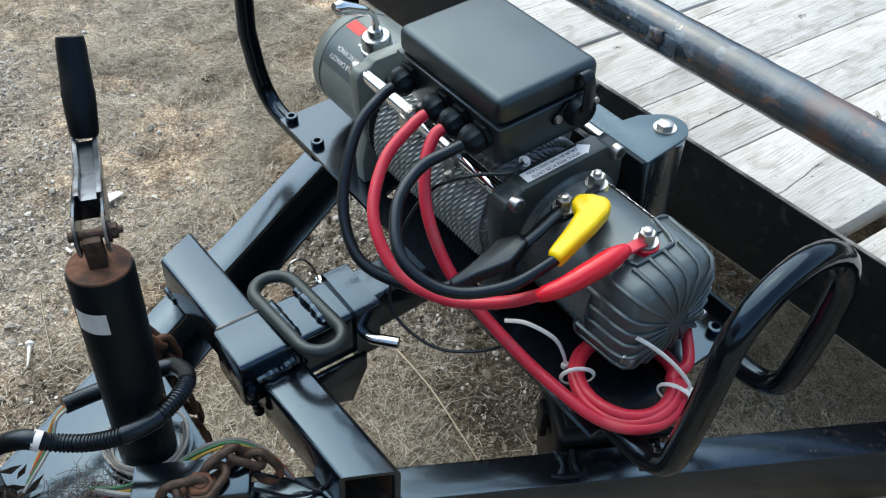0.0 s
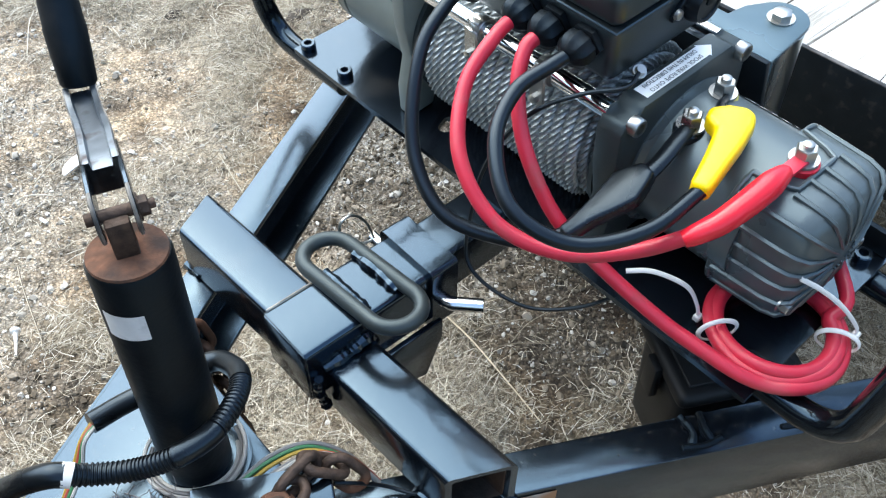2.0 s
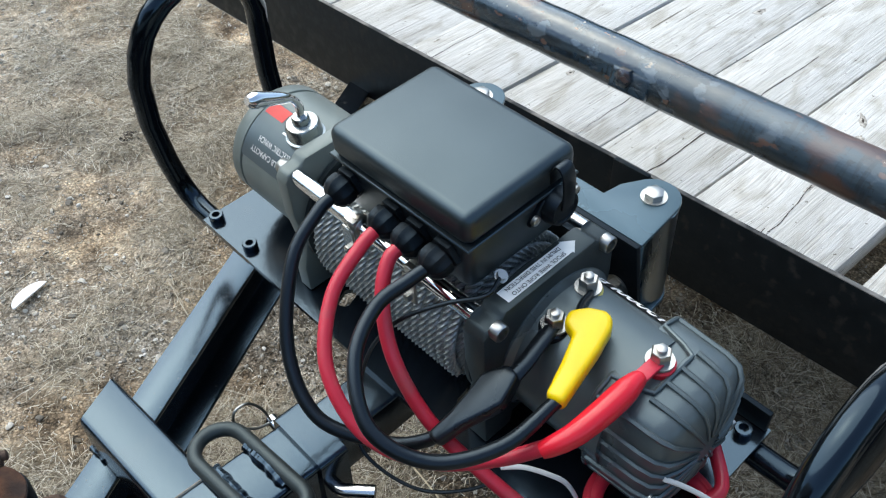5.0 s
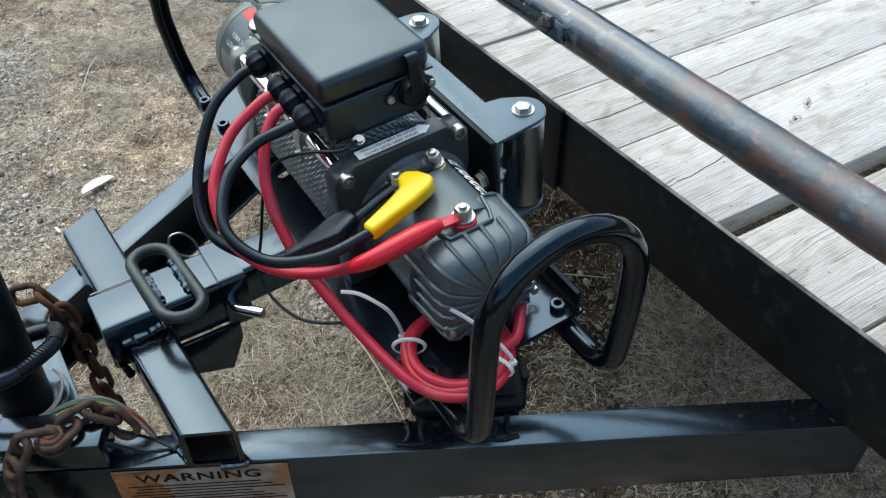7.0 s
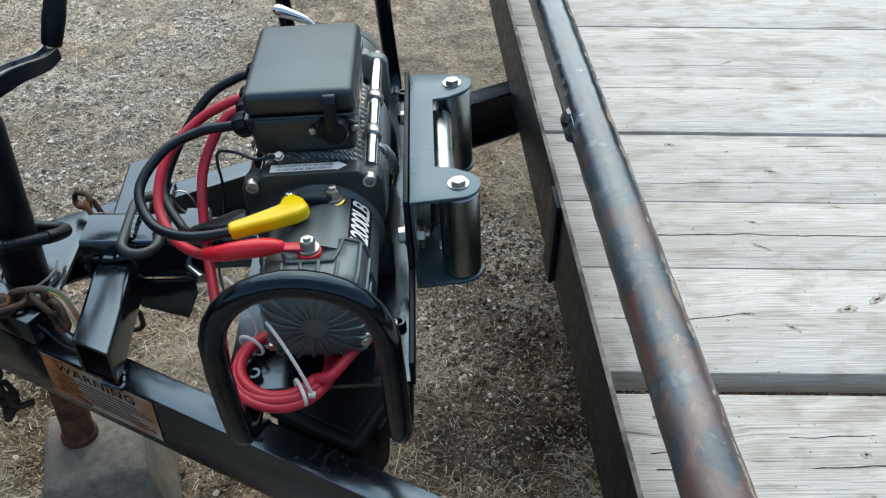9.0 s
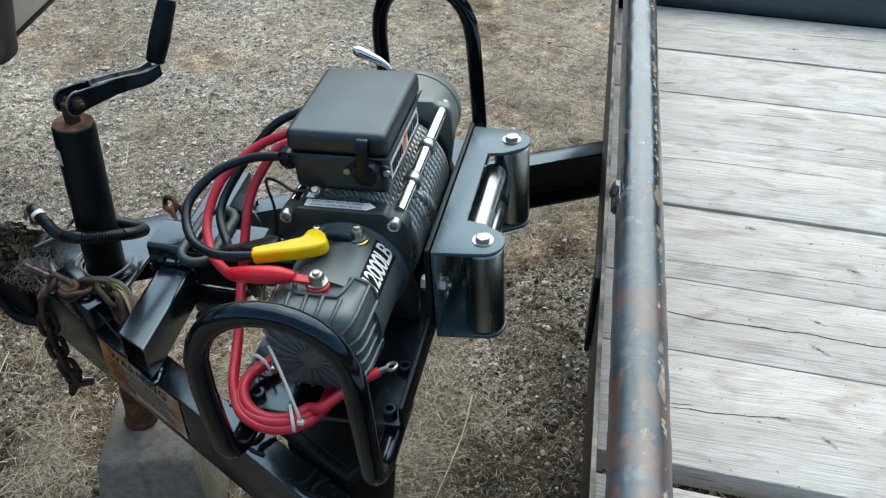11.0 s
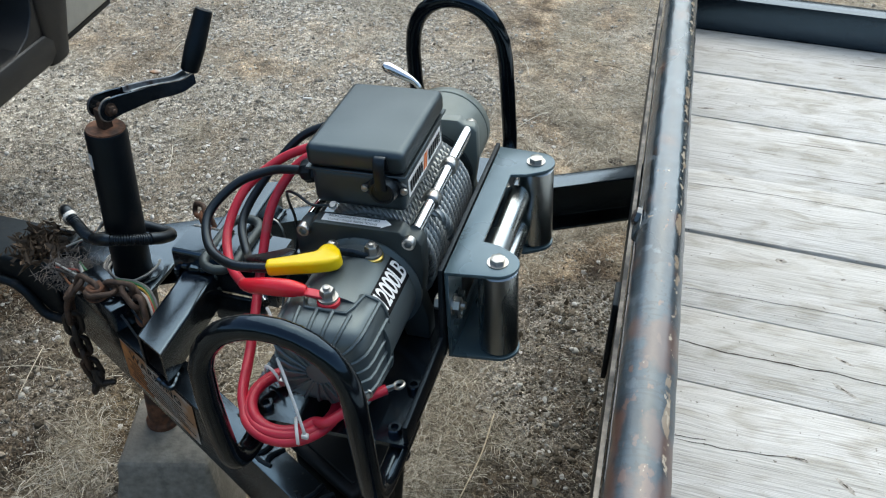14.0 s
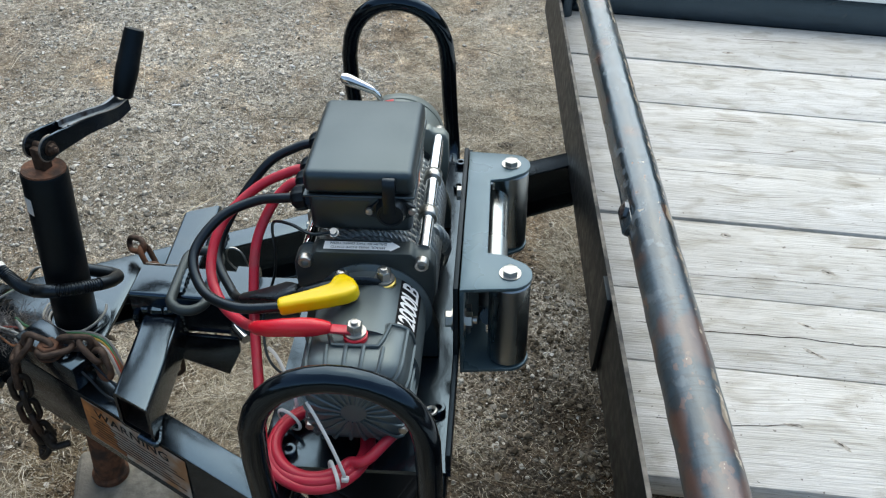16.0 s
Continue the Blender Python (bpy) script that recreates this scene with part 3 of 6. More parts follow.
def stony(x, y):
    """How stony the yard is: gravel beyond the tongue, soil and grass near the trailer."""
    s = 0.22 + 0.62 * rise(-x, 0.22, 0.16) * rise(y, 0.80, 0.12) + 0.80 * noise.noise(Vector((x * 1.9, y * 1.9, 4.0))) + 0.7 * noise.noise(Vector((x * 5.5, y * 5.5, 9.0)))
    s += 0.5 * blob(x, y, 0.31, 0.80, 0.13, 0.12) + 0.7 * blob(x, y, -0.09, 0.89, 0.06, 0.06) + 0.25 * blob(x, y, -0.62, 0.92, 0.2, 0.13)
    s += 0.25 * rise(y, 0.95, 0.1) * rise(-y, -1.45, 0.1) - 0.35 * rise(x, -0.15, 0.15) * rise(y, 1.55, 0.12) - 0.6 * blob(x, y, -0.08, 1.24, 0.16, 0.14) - 0.25 * blob(x, y, 0.42, 0.35, 0.3, 0.4)
    return min(1.0, max(0.0, s))


def grassy(x, y):
    """Patches of dry flattened grass."""
    s = 0.05 + 0.6 * noise.noise(Vector((x * 1.8 + 5, y * 1.8, 7.0))) + 1.05 * noise.noise(Vector((x * 6.5, y * 6.5, 2.0)))
    s += 0.95 * blob(x, y, -0.20, 0.46, 0.26, 0.22) + 0.8 * blob(x, y, 0.02, 0.22, 0.14, 0.2) + 0.7 * blob(x, y, 0.62, -0.12, 0.3, 0.3) + 0.45 * blob(x, y, 0.42, 0.2, 0.14, 0.12)
    s += 0.62 * rise(x, -0.2, 0.15) * rise(y, 1.40, 0.15) + 0.12 * blob(x, y, -0.9, 0.35, 0.4, 0.3) + 0.10 * blob(x, y, 0.05, 1.1, 0.3, 0.2) - 0.5 * blob(x, y, -0.12, 1.26, 0.12, 0.12) - 0.9 * blob(x, y, 0.38, 0.50, 0.2, 0.32) - 0.8 * blob(x, y, 0.22, 0.82, 0.15, 0.16)
    return min(1.0, max(0.0, s))


def dark_soil_shade(x, y):
    """Dark brown soil patches, plus shade painted beneath the trailer's front and beside the coupler."""
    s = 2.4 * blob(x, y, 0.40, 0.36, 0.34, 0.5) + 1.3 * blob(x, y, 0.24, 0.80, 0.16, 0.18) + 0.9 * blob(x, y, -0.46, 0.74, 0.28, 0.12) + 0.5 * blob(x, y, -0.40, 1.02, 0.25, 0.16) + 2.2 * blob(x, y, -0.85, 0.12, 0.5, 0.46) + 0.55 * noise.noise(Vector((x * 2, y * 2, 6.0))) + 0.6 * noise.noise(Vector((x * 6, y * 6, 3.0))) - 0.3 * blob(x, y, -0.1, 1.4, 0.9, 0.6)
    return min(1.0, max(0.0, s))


def build_ground():
    rows = [-90, -40, -18, -8, -5] + [(-3.5 + 0.05 * i) for i in range(58)] + [(-0.6 + 0.02 * i) for i in range(140)] + [(2.2 + 0.05 * i) for i in range(46)] + [5.5, 8, 18, 40, 90]
    cols = [-90, -40, -18, -9, -5.5] + [(-4.2 + 0.05 * i) for i in range(56)] + [(-1.4 + 0.02 * i) for i in range(120)] + [(1.0 + 0.05 * i) for i in range(56)] + [4.8, 8, 18, 40, 90]
    verts = [(x, y, ground_height(x, y)) for y in rows for x in cols]
    k = len(cols)
    faces = [(j * k + i, j * k + i + 1, (j + 1) * k + i + 1, (j + 1) * k + i) for j in range(len(rows) - 1) for i in range(k - 1)]
    me = bpy.data.meshes.new("ground")
    me.from_pydata(verts, [], faces)
    me.materials.append(M_GROUND)
    for name, share in (("stony", stony), ("grassy", grassy), ("dark_soil_shade", dark_soil_shade)):
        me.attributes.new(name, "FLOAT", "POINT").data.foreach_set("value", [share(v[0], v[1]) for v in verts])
    for p in me.polygons:
        p.use_smooth = True
    tagged(new("ground", me), "brown soil yard with gravel and dry trampled grass", "ground", kind="structure")


build_ground()


def build_sky_block():
    """A dark ragged hedge-like ring, unseen, added all round to block the low sky."""
    rng = random.Random(31)
    bm, ring = bmesh.new(), []
    for i in range(240):
        a = 2 * math.pi * i / 240
        top = 5.2 + 1.4 * noise.noise(Vector((math.cos(a) * 4, math.sin(a) * 4, 0))) + rng.uniform(-0.5, 0.5)
        col = []
        for j in range(9):
            f = j / 8
            r = 17.0 + 2.2 * f * f + 0.5 * noise.noise(Vector((a * 9, f * 5, 1))) + rng.uniform(-0.25, 0.25)
            col.append(bm.verts.new((r * math.cos(a), r * math.sin(a), -0.1 + f * top)))
        ring.append(col)
    for i in range(240):
        p, q = ring[i], ring[(i + 1) % 240]
        for j in range(8):
            bm.faces.new((p[j], p[j + 1], q[j + 1], q[j]))
    tagged(part("backdrop", bm, M_SKY_BLOCK, None), "unseen dark ragged ring added to block the low sky", "hedge", kind="structure")


build_sky_block()


def build_gravel(count, grit):
    """Loose stones of all sizes, and fine grit between them."""
    rng = np.random.default_rng(5)
    bodies = []
    for k in (1, 0, 2):
        ico = bmesh.new()
        if k:
            bmesh.ops.create_icosphere(ico, subdivisions=k, radius=1)
        else:
            bmesh.ops.create_cone(ico, segments=4, radius1=0.9, radius2=0.45, depth=1.5, cap_ends=True)
            bmesh.ops.triangulate(ico, faces=ico.faces)
        bodies.append((np.array([v.co[:] for v in ico.verts]), np.array([[v.index for v in f.verts] for f in ico.faces])))
        ico.free()
    verts, faces, made, base = [], [], 0, 0
    while made < count + grit:
        x = rng.uniform(-3.2, 1.1)
        y = rng.uniform(-0.9, 4.0)
        near = 1.0 if (-1.4 < x < 1.0 and -0.6 < y < 2.4) else 0.5
        s, small = stony(x, y), made >= count
        if rng.random() > ((0.22 + 0.78 * s) if small else (0.09 + 0.91 * s * s)) * near:
            continue
        r = rng.uniform(0.0011, 0.0030) if small else min(0.0085, 0.0029 * math.exp(rng.normal(0.12, 0.45)))
        body, tris = bodies[1 if small else 2 if r > 0.0040 else 0]
        p = body * rng.uniform(0.86, 1.14, (len(body), 1)) if r <= 0.0040 else body.copy()
        if r > 0.0040:
            for cut in rng.normal(0, 1, (7, 3)):
                cut /= np.linalg.norm(cut)
                p -= np.clip(p @ cut - rng.uniform(0.45, 0.85), 0, 1)[:, None] * cut
        p = p * (r * rng.uniform(0.70, 1.35, 3))
        a = rng.uniform(0, 6.28)
        p = p @ np.array([[math.cos(a), -math.sin(a), 0], [math.sin(a), math.cos(a), 0], [0, 0, 0.75]])
        verts.append(p + (x, y, ground_height(x, y) + 0.25 * r))
        faces.append(tris + base)
        base += len(body)
        made += 1
    me = bpy.data.meshes.new("gravel")
    me.from_pydata(np.concatenate(verts).tolist(), [], np.concatenate(faces).tolist())
    me.materials.append(M_STONE)
    me.polygons.foreach_set("use_smooth", [True] * len(me.polygons))
    me.set_sharp_from_angle(angle=radians(32))
    tagged(new("gravel", me), "loose tan and pale pebbles strewn over the soil", "gravel", kind="stuff")


def build_crumbs(count):
    """Crumbs and clods of bare brown soil."""
    rng = np.random.default_rng(12)
    ico = bmesh.new()
    bmesh.ops.create_icosphere(ico, subdivisions=1, radius=1)
    body, tris = np.array([v.co[:] for v in ico.verts]), np.array([[v.index for v in f.verts] for f in ico.faces])
    ico.free()
    verts, faces, made = [], [], 0
    while made < count:
        x, y = rng.uniform(-1.4, 0.9), rng.uniform(-0.4, 2.2)
        if rng.random() > dark_soil_shade(x, y) ** 3 * (1 - 0.85 * grassy(x, y)):
            continue
        r = min(0.008, 0.0020 * math.exp(rng.normal(0.0, 0.55)))
        p = body * rng.uniform(0.55, 1.40, (len(body), 1)) * (r * rng.uniform(0.7, 1.5, 3))
        verts.append(p + (x, y, ground_height(x, y) + 0.3 * r))
        faces.append(tris + len(body) * made)
        made += 1
    me = bpy.data.meshes.new("soil_crumbs")
    me.from_pydata(np.concatenate(verts).tolist(), [], np.concatenate(faces).tolist())
    me.materials.append(M_CRUMB)
    tagged(new("soil_crumbs", me), "crumbly brown clods of bare soil", "soil", kind="stuff")


def build_straw(count):
    rng = np.random.default_rng(8)
    verts, faces, made = [], [], 0
    while made < count:
        cx, cy = rng.uniform(-3.0, 1.1), rng.uniform(-0.9, 4.0)
        near = 1.0 if (-1.1 < cx < 1.0 and -0.5 < cy < 1.9) else 0.35
        g = grassy(cx, cy)
        if rng.random() > (0.07 + 0.93 * g * g) * near:
            continue
        tuft = rng.uniform(0, 6.28)
        thick = 0.006 + 0.016 * g
        for _ in range(int(rng.integers(3, 11))):
            x, y = cx + rng.normal(0, 0.02), cy + rng.normal(0, 0.02)
            a = tuft + rng.normal(0, 0.8)
            ln, w = rng.uniform(0.006, 0.022 + 0.045 * g), rng.uniform(0.0003, 0.0008)
            lift = rng.uniform(-0.08, 0.16) * ln
            z = ground_height(x, y) + rng.uniform(0.001, thick)
            d = np.array([math.cos(a), math.sin(a)])
            s = np.array([-d[1], d[0]]) * w
            cv = rng.normal(0, 0.22) * ln
            pts = []
            for f in (0.0, 0.5, 1.0):
                c = np.array([x, y]) + d * ln * f + s / w * cv * f * (1 - f)
                h = z + lift * 4 * f * (1 - 0.8 * f)
                k = 1 - 0.6 * f
                pts += [(c[0] + s[0] * k, c[1] + s[1] * k, h), (c[0] - s[0] * k, c[1] - s[1] * k, h + w * 0.6)]
            verts += pts
            b = 6 * made
            faces += [(b, b + 1, b + 3, b + 2), (b + 2, b + 3, b + 5, b + 4)]
            made += 1
    me = bpy.data.meshes.new("dry_grass")
    me.from_pydata(verts, [], faces)
    me.materials.append(M_STRAW)
    tagged(new("dry_grass", me), "flattened dry yellow grass and straw bits", "grass", kind="stuff")


build_gravel(29000, 46000)
build_crumbs(17000)
build_straw(205000)

# ---- trailer ----
SKEW = Matrix.Translation((0.319, 0.0, 0)) @ Matrix.Rotation(radians(2.1), 4, "Z") @ Matrix.Translation((-0.319, 0.0, 0))
trailer = thing("utility_trailer", (0.7, 0.13, 0.0), "black steel utility trailer with weathered grey plank deck", "trailer")

D_NEAR, N_NEAR = Vector((0.8811, -0.4730, 0)), Vector((0.4730, 0.8811, 0))
P_NEAR = Vector((-0.393, -0.0032, 0))
D_FAR, N_FAR = Vector((0.8719, 0.4898, 0)), Vector((0.4898, -0.8719, 0))
P_FAR = Vector((-0.393, 0.2729, 0.006))


def along_near(s, off, z):
    """A place s metres along the near beam from the sign's end, off metres inwards of its outer face."""
    return P_NEAR + D_NEAR * s + N_NEAR * off + Vector((0, 0, z))


def along_far(s, off, z):
    """The same along the far beam."""
    return P_FAR + D_FAR * s + N_FAR * off + Vector((0, 0, z))


def channel(place):
    """A steel channel beam, its web outside and its flanges turned inwards."""
    b = bmesh.new()
    prof = [(0, 0.427), (0.040, 0.427), (0.040, 0.433), (0.007, 0.436), (0.007, 0.516), (0.040, 0.519), (0.040, 0.526), (0, 0.526)]
    ends = []
    for s in (-0.26, 0.86):
        ends.append([b.verts.new(place(s, o, z)) for o, z in prof])
    k = len(prof)
    for i in range(k):
        b.faces.new((ends[0][i], ends[0][(i + 1) % k], ends[1][(i + 1) % k], ends[1][i]))
    b.faces.new(ends[0])
    b.faces.new(ends[1])
    bmesh.ops.recalc_face_normals(b, faces=b.faces)
    bmesh.ops.bevel(b, geom=[e for e in b.edges if e.calc_face_angle(0) > 0.5], offset=0.0018, segments=2, profile=0.5, affect="EDGES", clamp_overlap=True)
    return b


part("tongue_beam", channel(along_near), M_FRAME, trailer, "black painted steel channel tongue beam")
part("tongue_beam", channel(along_far), M_FRAME, trailer, "black painted steel channel tongue beam")

rail = prism([(0.316, 0.5225), (0.3225, 0.5225), (0.3225, 0.650), (0.316, 0.650)], "y", -1.0, 1.32, 0.0012)
rail.transform(SKEW)
part("front_rail", rail, M_RAIL, trailer, "black steel angle front rail with a worn edge")
M_EDGE = material("bare_worn_edge", (0.20, 0.185, 0.165), 0.5, metal=0.4, vary=0.5, scale=60, stain=(0.05, 0.05, 0.05), stain_amount=0.55, stain_scale=25)
worn = box(0.3165, 0.322, -0.98, 1.30, 0.6502, 0.6512)
worn.transform(SKEW)
part("worn_edge", worn, M_EDGE, trailer, "paint worn to bare metal along the top")
bar = box(0.308, 0.3155, 0.108, 0.158, 0.520, 0.657, 0.002)
bar.transform(SKEW)
part("rail_bar", bar, M_RAIL, trailer, "short black flat bar welded to the rail")

pipe = lathe((0.352, -1.0, 0.752), (0, 1, 0), [(0.02 * i, 0.0295 + 0.0004 * math.sin(i * 1.7)) for i in range(117)], 40)
flank, reach = pipe.verts.layers.float.new("flank"), pipe.verts.layers.float.new("reach")
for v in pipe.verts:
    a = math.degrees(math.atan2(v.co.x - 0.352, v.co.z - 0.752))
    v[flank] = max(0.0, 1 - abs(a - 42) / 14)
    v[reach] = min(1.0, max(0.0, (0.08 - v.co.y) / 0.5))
pipe.transform(SKEW)
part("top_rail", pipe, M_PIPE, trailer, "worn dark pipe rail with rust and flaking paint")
for y in (-0.92, 1.25):
    b = rod((0.352, y, 0.5), (0.352, y, 0.73), 0.022)
    b.transform(SKEW)
    part("rail_post", b, M_FRAME, trailer)
clip = box(-0.008, 0.008, -0.026, 0.026, -0.013, 0.013, 0.004, 2, None, pose(0.3215, 0.162, 0.752, 0, 20, 2))
clip = lathe((0.3175, 0.168, 0.758), (-1, 0, 0.2), [(0, 0.012), (0.006, 0.012), (0.009, 0.007)], 6, clip)
part("bracket", clip, M_PIPE, trailer, "small welded bracket on the pipe")
side = prism([(1.272, 0.524), (1.322, 0.524), (1.322, 0.626), (1.272, 0.626)], "x", 0.30, 4.2, 0.002)
for v in side.verts:
    v.co.y -= 0.03 * (v.co.x - 0.41)
part("side_rail", side, M_FRAME, trailer, "black steel side rail")
side = prism([(-0.94, 0.524), (-0.99, 0.524), (-0.99, 0.650), (-0.94, 0.650)], "x", 0.36, 4.2, 0.002)
part("side_rail", side, M_FRAME, trailer, "black steel side rail")

# axle and wheels that carry the deck
part("axle", rod((2.35, -1.10, 0.33), (2.35, 1.44, 0.33), 0.03, 20), M_FRAME, trailer, "black steel axle")
for y in (-1.22, 1.36):
    wheel = part("wheel", lathe((2.35, y, 0.33), (0, 1, 0), [(0, 0.05), (0.0, 0.17), (0.03, 0.19), (0.17, 0.19), (0.20, 0.17), (0.20, 0.05)], 36), M_FRAME, trailer, "black steel wheel rim")
    part("tyre", lathe((2.35, y, 0.33), (0, 1, 0), [(0.01, 0.19), (0.0, 0.27), (0.03, 0.325), (0.17, 0.325), (0.20, 0.27), (0.19, 0.19)], 40), M_RUBBER, wheel, "black rubber tyre")

# tongue head: plate that carries the jack, coupler and chain block
head = prism([tuple(along_near(-0.25, 0.004, 0))[:2], tuple(along_near(0.00, 0.004, 0))[:2], tuple(along_near(0.00, 0.038, 0))[:2], (-0.378, 0.058), (-0.378, 0.212), tuple(along_far(0.00, 0.038, 0))[:2], tuple(along_far(0.00, 0.004, 0))[:2], tuple(along_far(-0.25, 0.004, 0))[:2]], "z", 0.5265, 0.534, 0.0015)
part("tongue_plate", head, M_FRAME, trailer, "black steel plate over the tongue")
cpl = prism([(-0.56, 0.430), (-0.588, 0.436), (-0.606, 0.462), (-0.622, 0.484), (-0.655, 0.496), (-0.90, 0.500), (-0.94, 0.515), (-0.90, 0.538), (-0.66, 0.538), (-0.58, 0.536), (-0.56, 0.536)], "y", 0.082, 0.180, 0.006, 3)
coupler = part("coupler", cpl, M_RAIL, trailer, "black steel ball coupler with a flared lower lip")
for y in (0.077, 0.185):
    part("lip", sweep(spline([(-0.548, y, 0.429), (-0.588, y, 0.434), (-0.606, y, 0.460), (-0.622, y, 0.482), (-0.655, y, 0.494), (-0.80, y, 0.498), (-0.90, y, 0.499)], 6), 0.0080, 12), M_RAIL, coupler, "flared steel lip")
part("ball_socket", lathe((-0.80, 0.131, 0.47), (0, 0, 1), [(0, 0.045), (0.05, 0.047), (0.072, 0.040), (0.080, 0.02)], 28), M_FRAME, coupler, "round ball socket")
ang = math.degrees(math.atan2(D_NEAR.y, D_NEAR.x))
blk = box(-0.035, 0.076, -0.030, 0.014, 0, 0.041, 0.003, 2, None, Matrix.Translation(along_near(-0.055, 0.026, 0.5345)) @ pose(0, 0, 0, 0, 0, ang))
part("chain_block", blk, M_PAINT, trailer, "short black steel block for the safety chain")


def sign_place(u, v):
    return along_near(u, 0, v), -N_NEAR


sgn = patch(0.018, 0.206, 0.443, 0.521, sign_place, trailer, M_WARN, "warning_sign", "rust-stained white warning sticker", 0.0012)
letters("WARNING", 0.0205, lambda u, v: sign_place(0.109 + u, 0.5045 + v), sgn, M_INK, "lettering", "", 0.0019, spread=1.1, width=0.134, bold=0.02)


def rust_edge(u, v):
    """The ragged right edge of the rust stain."""
    k = 0.5 + 0.5 * (0.519 - v) / 0.074
    return 0.0185 + (u - 0.0185) * (k + 0.35 * noise.noise(Vector((0, v * 90, 3)))), v


patch(0.0185, 0.088, 0.4445, 0.5195, sign_place, sgn, M_STAIN, "rust_bleed", "orange rust bleeding over the sticker", 0.0015, 6, 24, rust_edge)
for i in range(7):
    patch(0.030 + 0.004 * (i % 3), 0.198 - 0.012 * (i * 5 % 4), 0.454 + 0.0058 * i, 0.4562 + 0.0058 * i, sign_place, sgn, M_INK, "text_bar", "", 0.0016, 1, 1)

# deck boards
BOARDS = []
EDGES = [(-0.925, -0.722), (-0.718, -0.52), (-0.515, -0.318), (-0.313, -0.118), (-0.084, 0.1115), (0.1155, 0.2685), (0.2700, 0.457), (0.461, 0.6504), (0.6516, 0.853), (0.857, 1.0454), (1.0466, 1.27)]
rng = random.Random(3)
for i, (a, c) in enumerate(EDGES):
    z = 0.545 + rng.uniform(-0.002, 0.002)
    b = box(0.327, 4.1, a, c, z - 0.038, z, 0.0025, 2)
    for v in b.verts:
        if v.co.x < 1:
            v.co.x += -0.0366 * v.co.y + 0.002
        v.co.y -= 0.03 * (v.co.x - 0.41)
    BOARDS.append((a, c, z, part("deck_board", b, M_WOOD, trailer)))


def board_at(y):
    return min(BOARDS, key=lambda q: abs(y - (q[0] + q[1]) / 2))


def crack(ctrl, wide):
    """A ragged open crack that runs along the grain."""
    q = board_at(ctrl[0][1])
    pts = spline([(x, y, q[2]) for x, y in ctrl], 14)
    b, rows_ = bmesh.new(), []
    for i, p in enumerate(pts):
        f = i / (len(pts) - 1)
        w = wide * (0.25 + 0.9 * abs(noise.noise(p * 60)) + 0.3 * math.sin(3.14 * f))
        y = p.y + 0.0022 * noise.noise(p * 45)
        rows_.append([b.verts.new((p.x, y - w, q[2] + 0.0004)), b.verts.new((p.x, y + w, q[2] + 0.0004))])
    for s, t in zip(rows_, rows_[1:]):
        b.faces.new((s[0], t[0], t[1], s[1]))
    part("crack", b, M_CRACK, q[3], "dark open crack")


def knot(x, y, ln, wide, turn):
    """A dark knot with a ragged rim and a check through it."""
    q = board_at(y)
    for k, mat, h in ((1.0, M_KNOT, 0.0003), (0.3, M_CRACK, 0.0007)):
        b = bmesh.new()
        vs = []
        for i in range(28):
            a = 2 * math.pi * i / 28
            r = k * (1 + 0.45 * noise.noise(Vector((math.cos(a) * 1.6 + x * 50, math.sin(a) * 1.6, y * 50))))
            u, v = ln * r * math.cos(a), wide * r * math.sin(a)
            t = radians(turn)
            vs.append(b.verts.new((x + u * math.cos(t) - v * math.sin(t), y + u * math.sin(t) + v * math.cos(t), q[2] + h)))
        b.faces.new(vs)
        part("knot", b, mat, q[3], "dark wood knot")


crack([(0.372, 0.194), (0.406, 0.191), (0.474, 0.184), (0.531, 0.185), (0.605, 0.184), (0.687, 0.180), (0.86, 0.176)], 0.0014)
crack([(0.411, 0.006), (0.479, 0.007), (0.554, 0.017), (0.57, 0.016)], 0.0009)
crack([(0.379, 0.010), (0.448, 0.013)], 0.0008)
crack([(0.384, -0.206), (0.45, -0.203)], 0.0010)
crack([(0.386, -0.229), (0.439, -0.227)], 0.0012)
crack([(0.551, -0.188), (0.653, -0.186)], 0.0008)
crack([(0.563, -0.230), (0.628, -0.229), (0.70, -0.226)], 0.0012)
crack([(0.36, 0.60), (0.55, 0.603), (0.72, 0.598)], 0.0007)
crack([(0.40, 0.31), (0.58, 0.313), (0.78, 0.31)], 0.0006)
for x, y, ln, wide, turn in ((0.544, 0.420, 0.009, 0.006, 10), (0.692, 0.342, 0.011, 0.006, -20), (0.916, 0.319, 0.016, 0.006, -15), (0.625, 0.212, 0.014, 0.003, -25), (0.622, 0.155, 0.018, 0.0035, -35), (0.612, -0.010, 0.016, 0.004, -40), (0.557, 0.016, 0.011, 0.003, -5), (0.699, 0.022, 0.016, 0.006, 10), (0.747, 0.041, 0.018, 0.006, 30), (0.632, -0.213, 0.006, 0.005, 0), (0.768, 0.247, 0.012, 0.002, -15), (0.457, 0.632, 0.008, 0.002, 5), (0.406, 0.889, 0.02, 0.004, 8), (0.673, 1.10, 0.014, 0.005, 0), (0.72, 0.70, 0.012, 0.004, 20), (1.05, 0.05, 0.014, 0.006, 15), (1.1, 0.52, 0.012, 0.005, -10)):
    knot(x, y, ln, wide, turn)

# ---- trailer jack ----
JX, JY = -0.425, 0.1195
JD = Vector((0.036, 0.0355, 1)).normalized()


def jack_at(z):
    """The middle of the slightly leaning jack tube at a height."""
    return Vector((JX, JY, 0.65)) + JD * ((z - 0.65) / JD.z)


jack = thing("trailer_jack", (JX, JY, 0.2), "black tube tongue jack with crank and rusty leg", "jack")
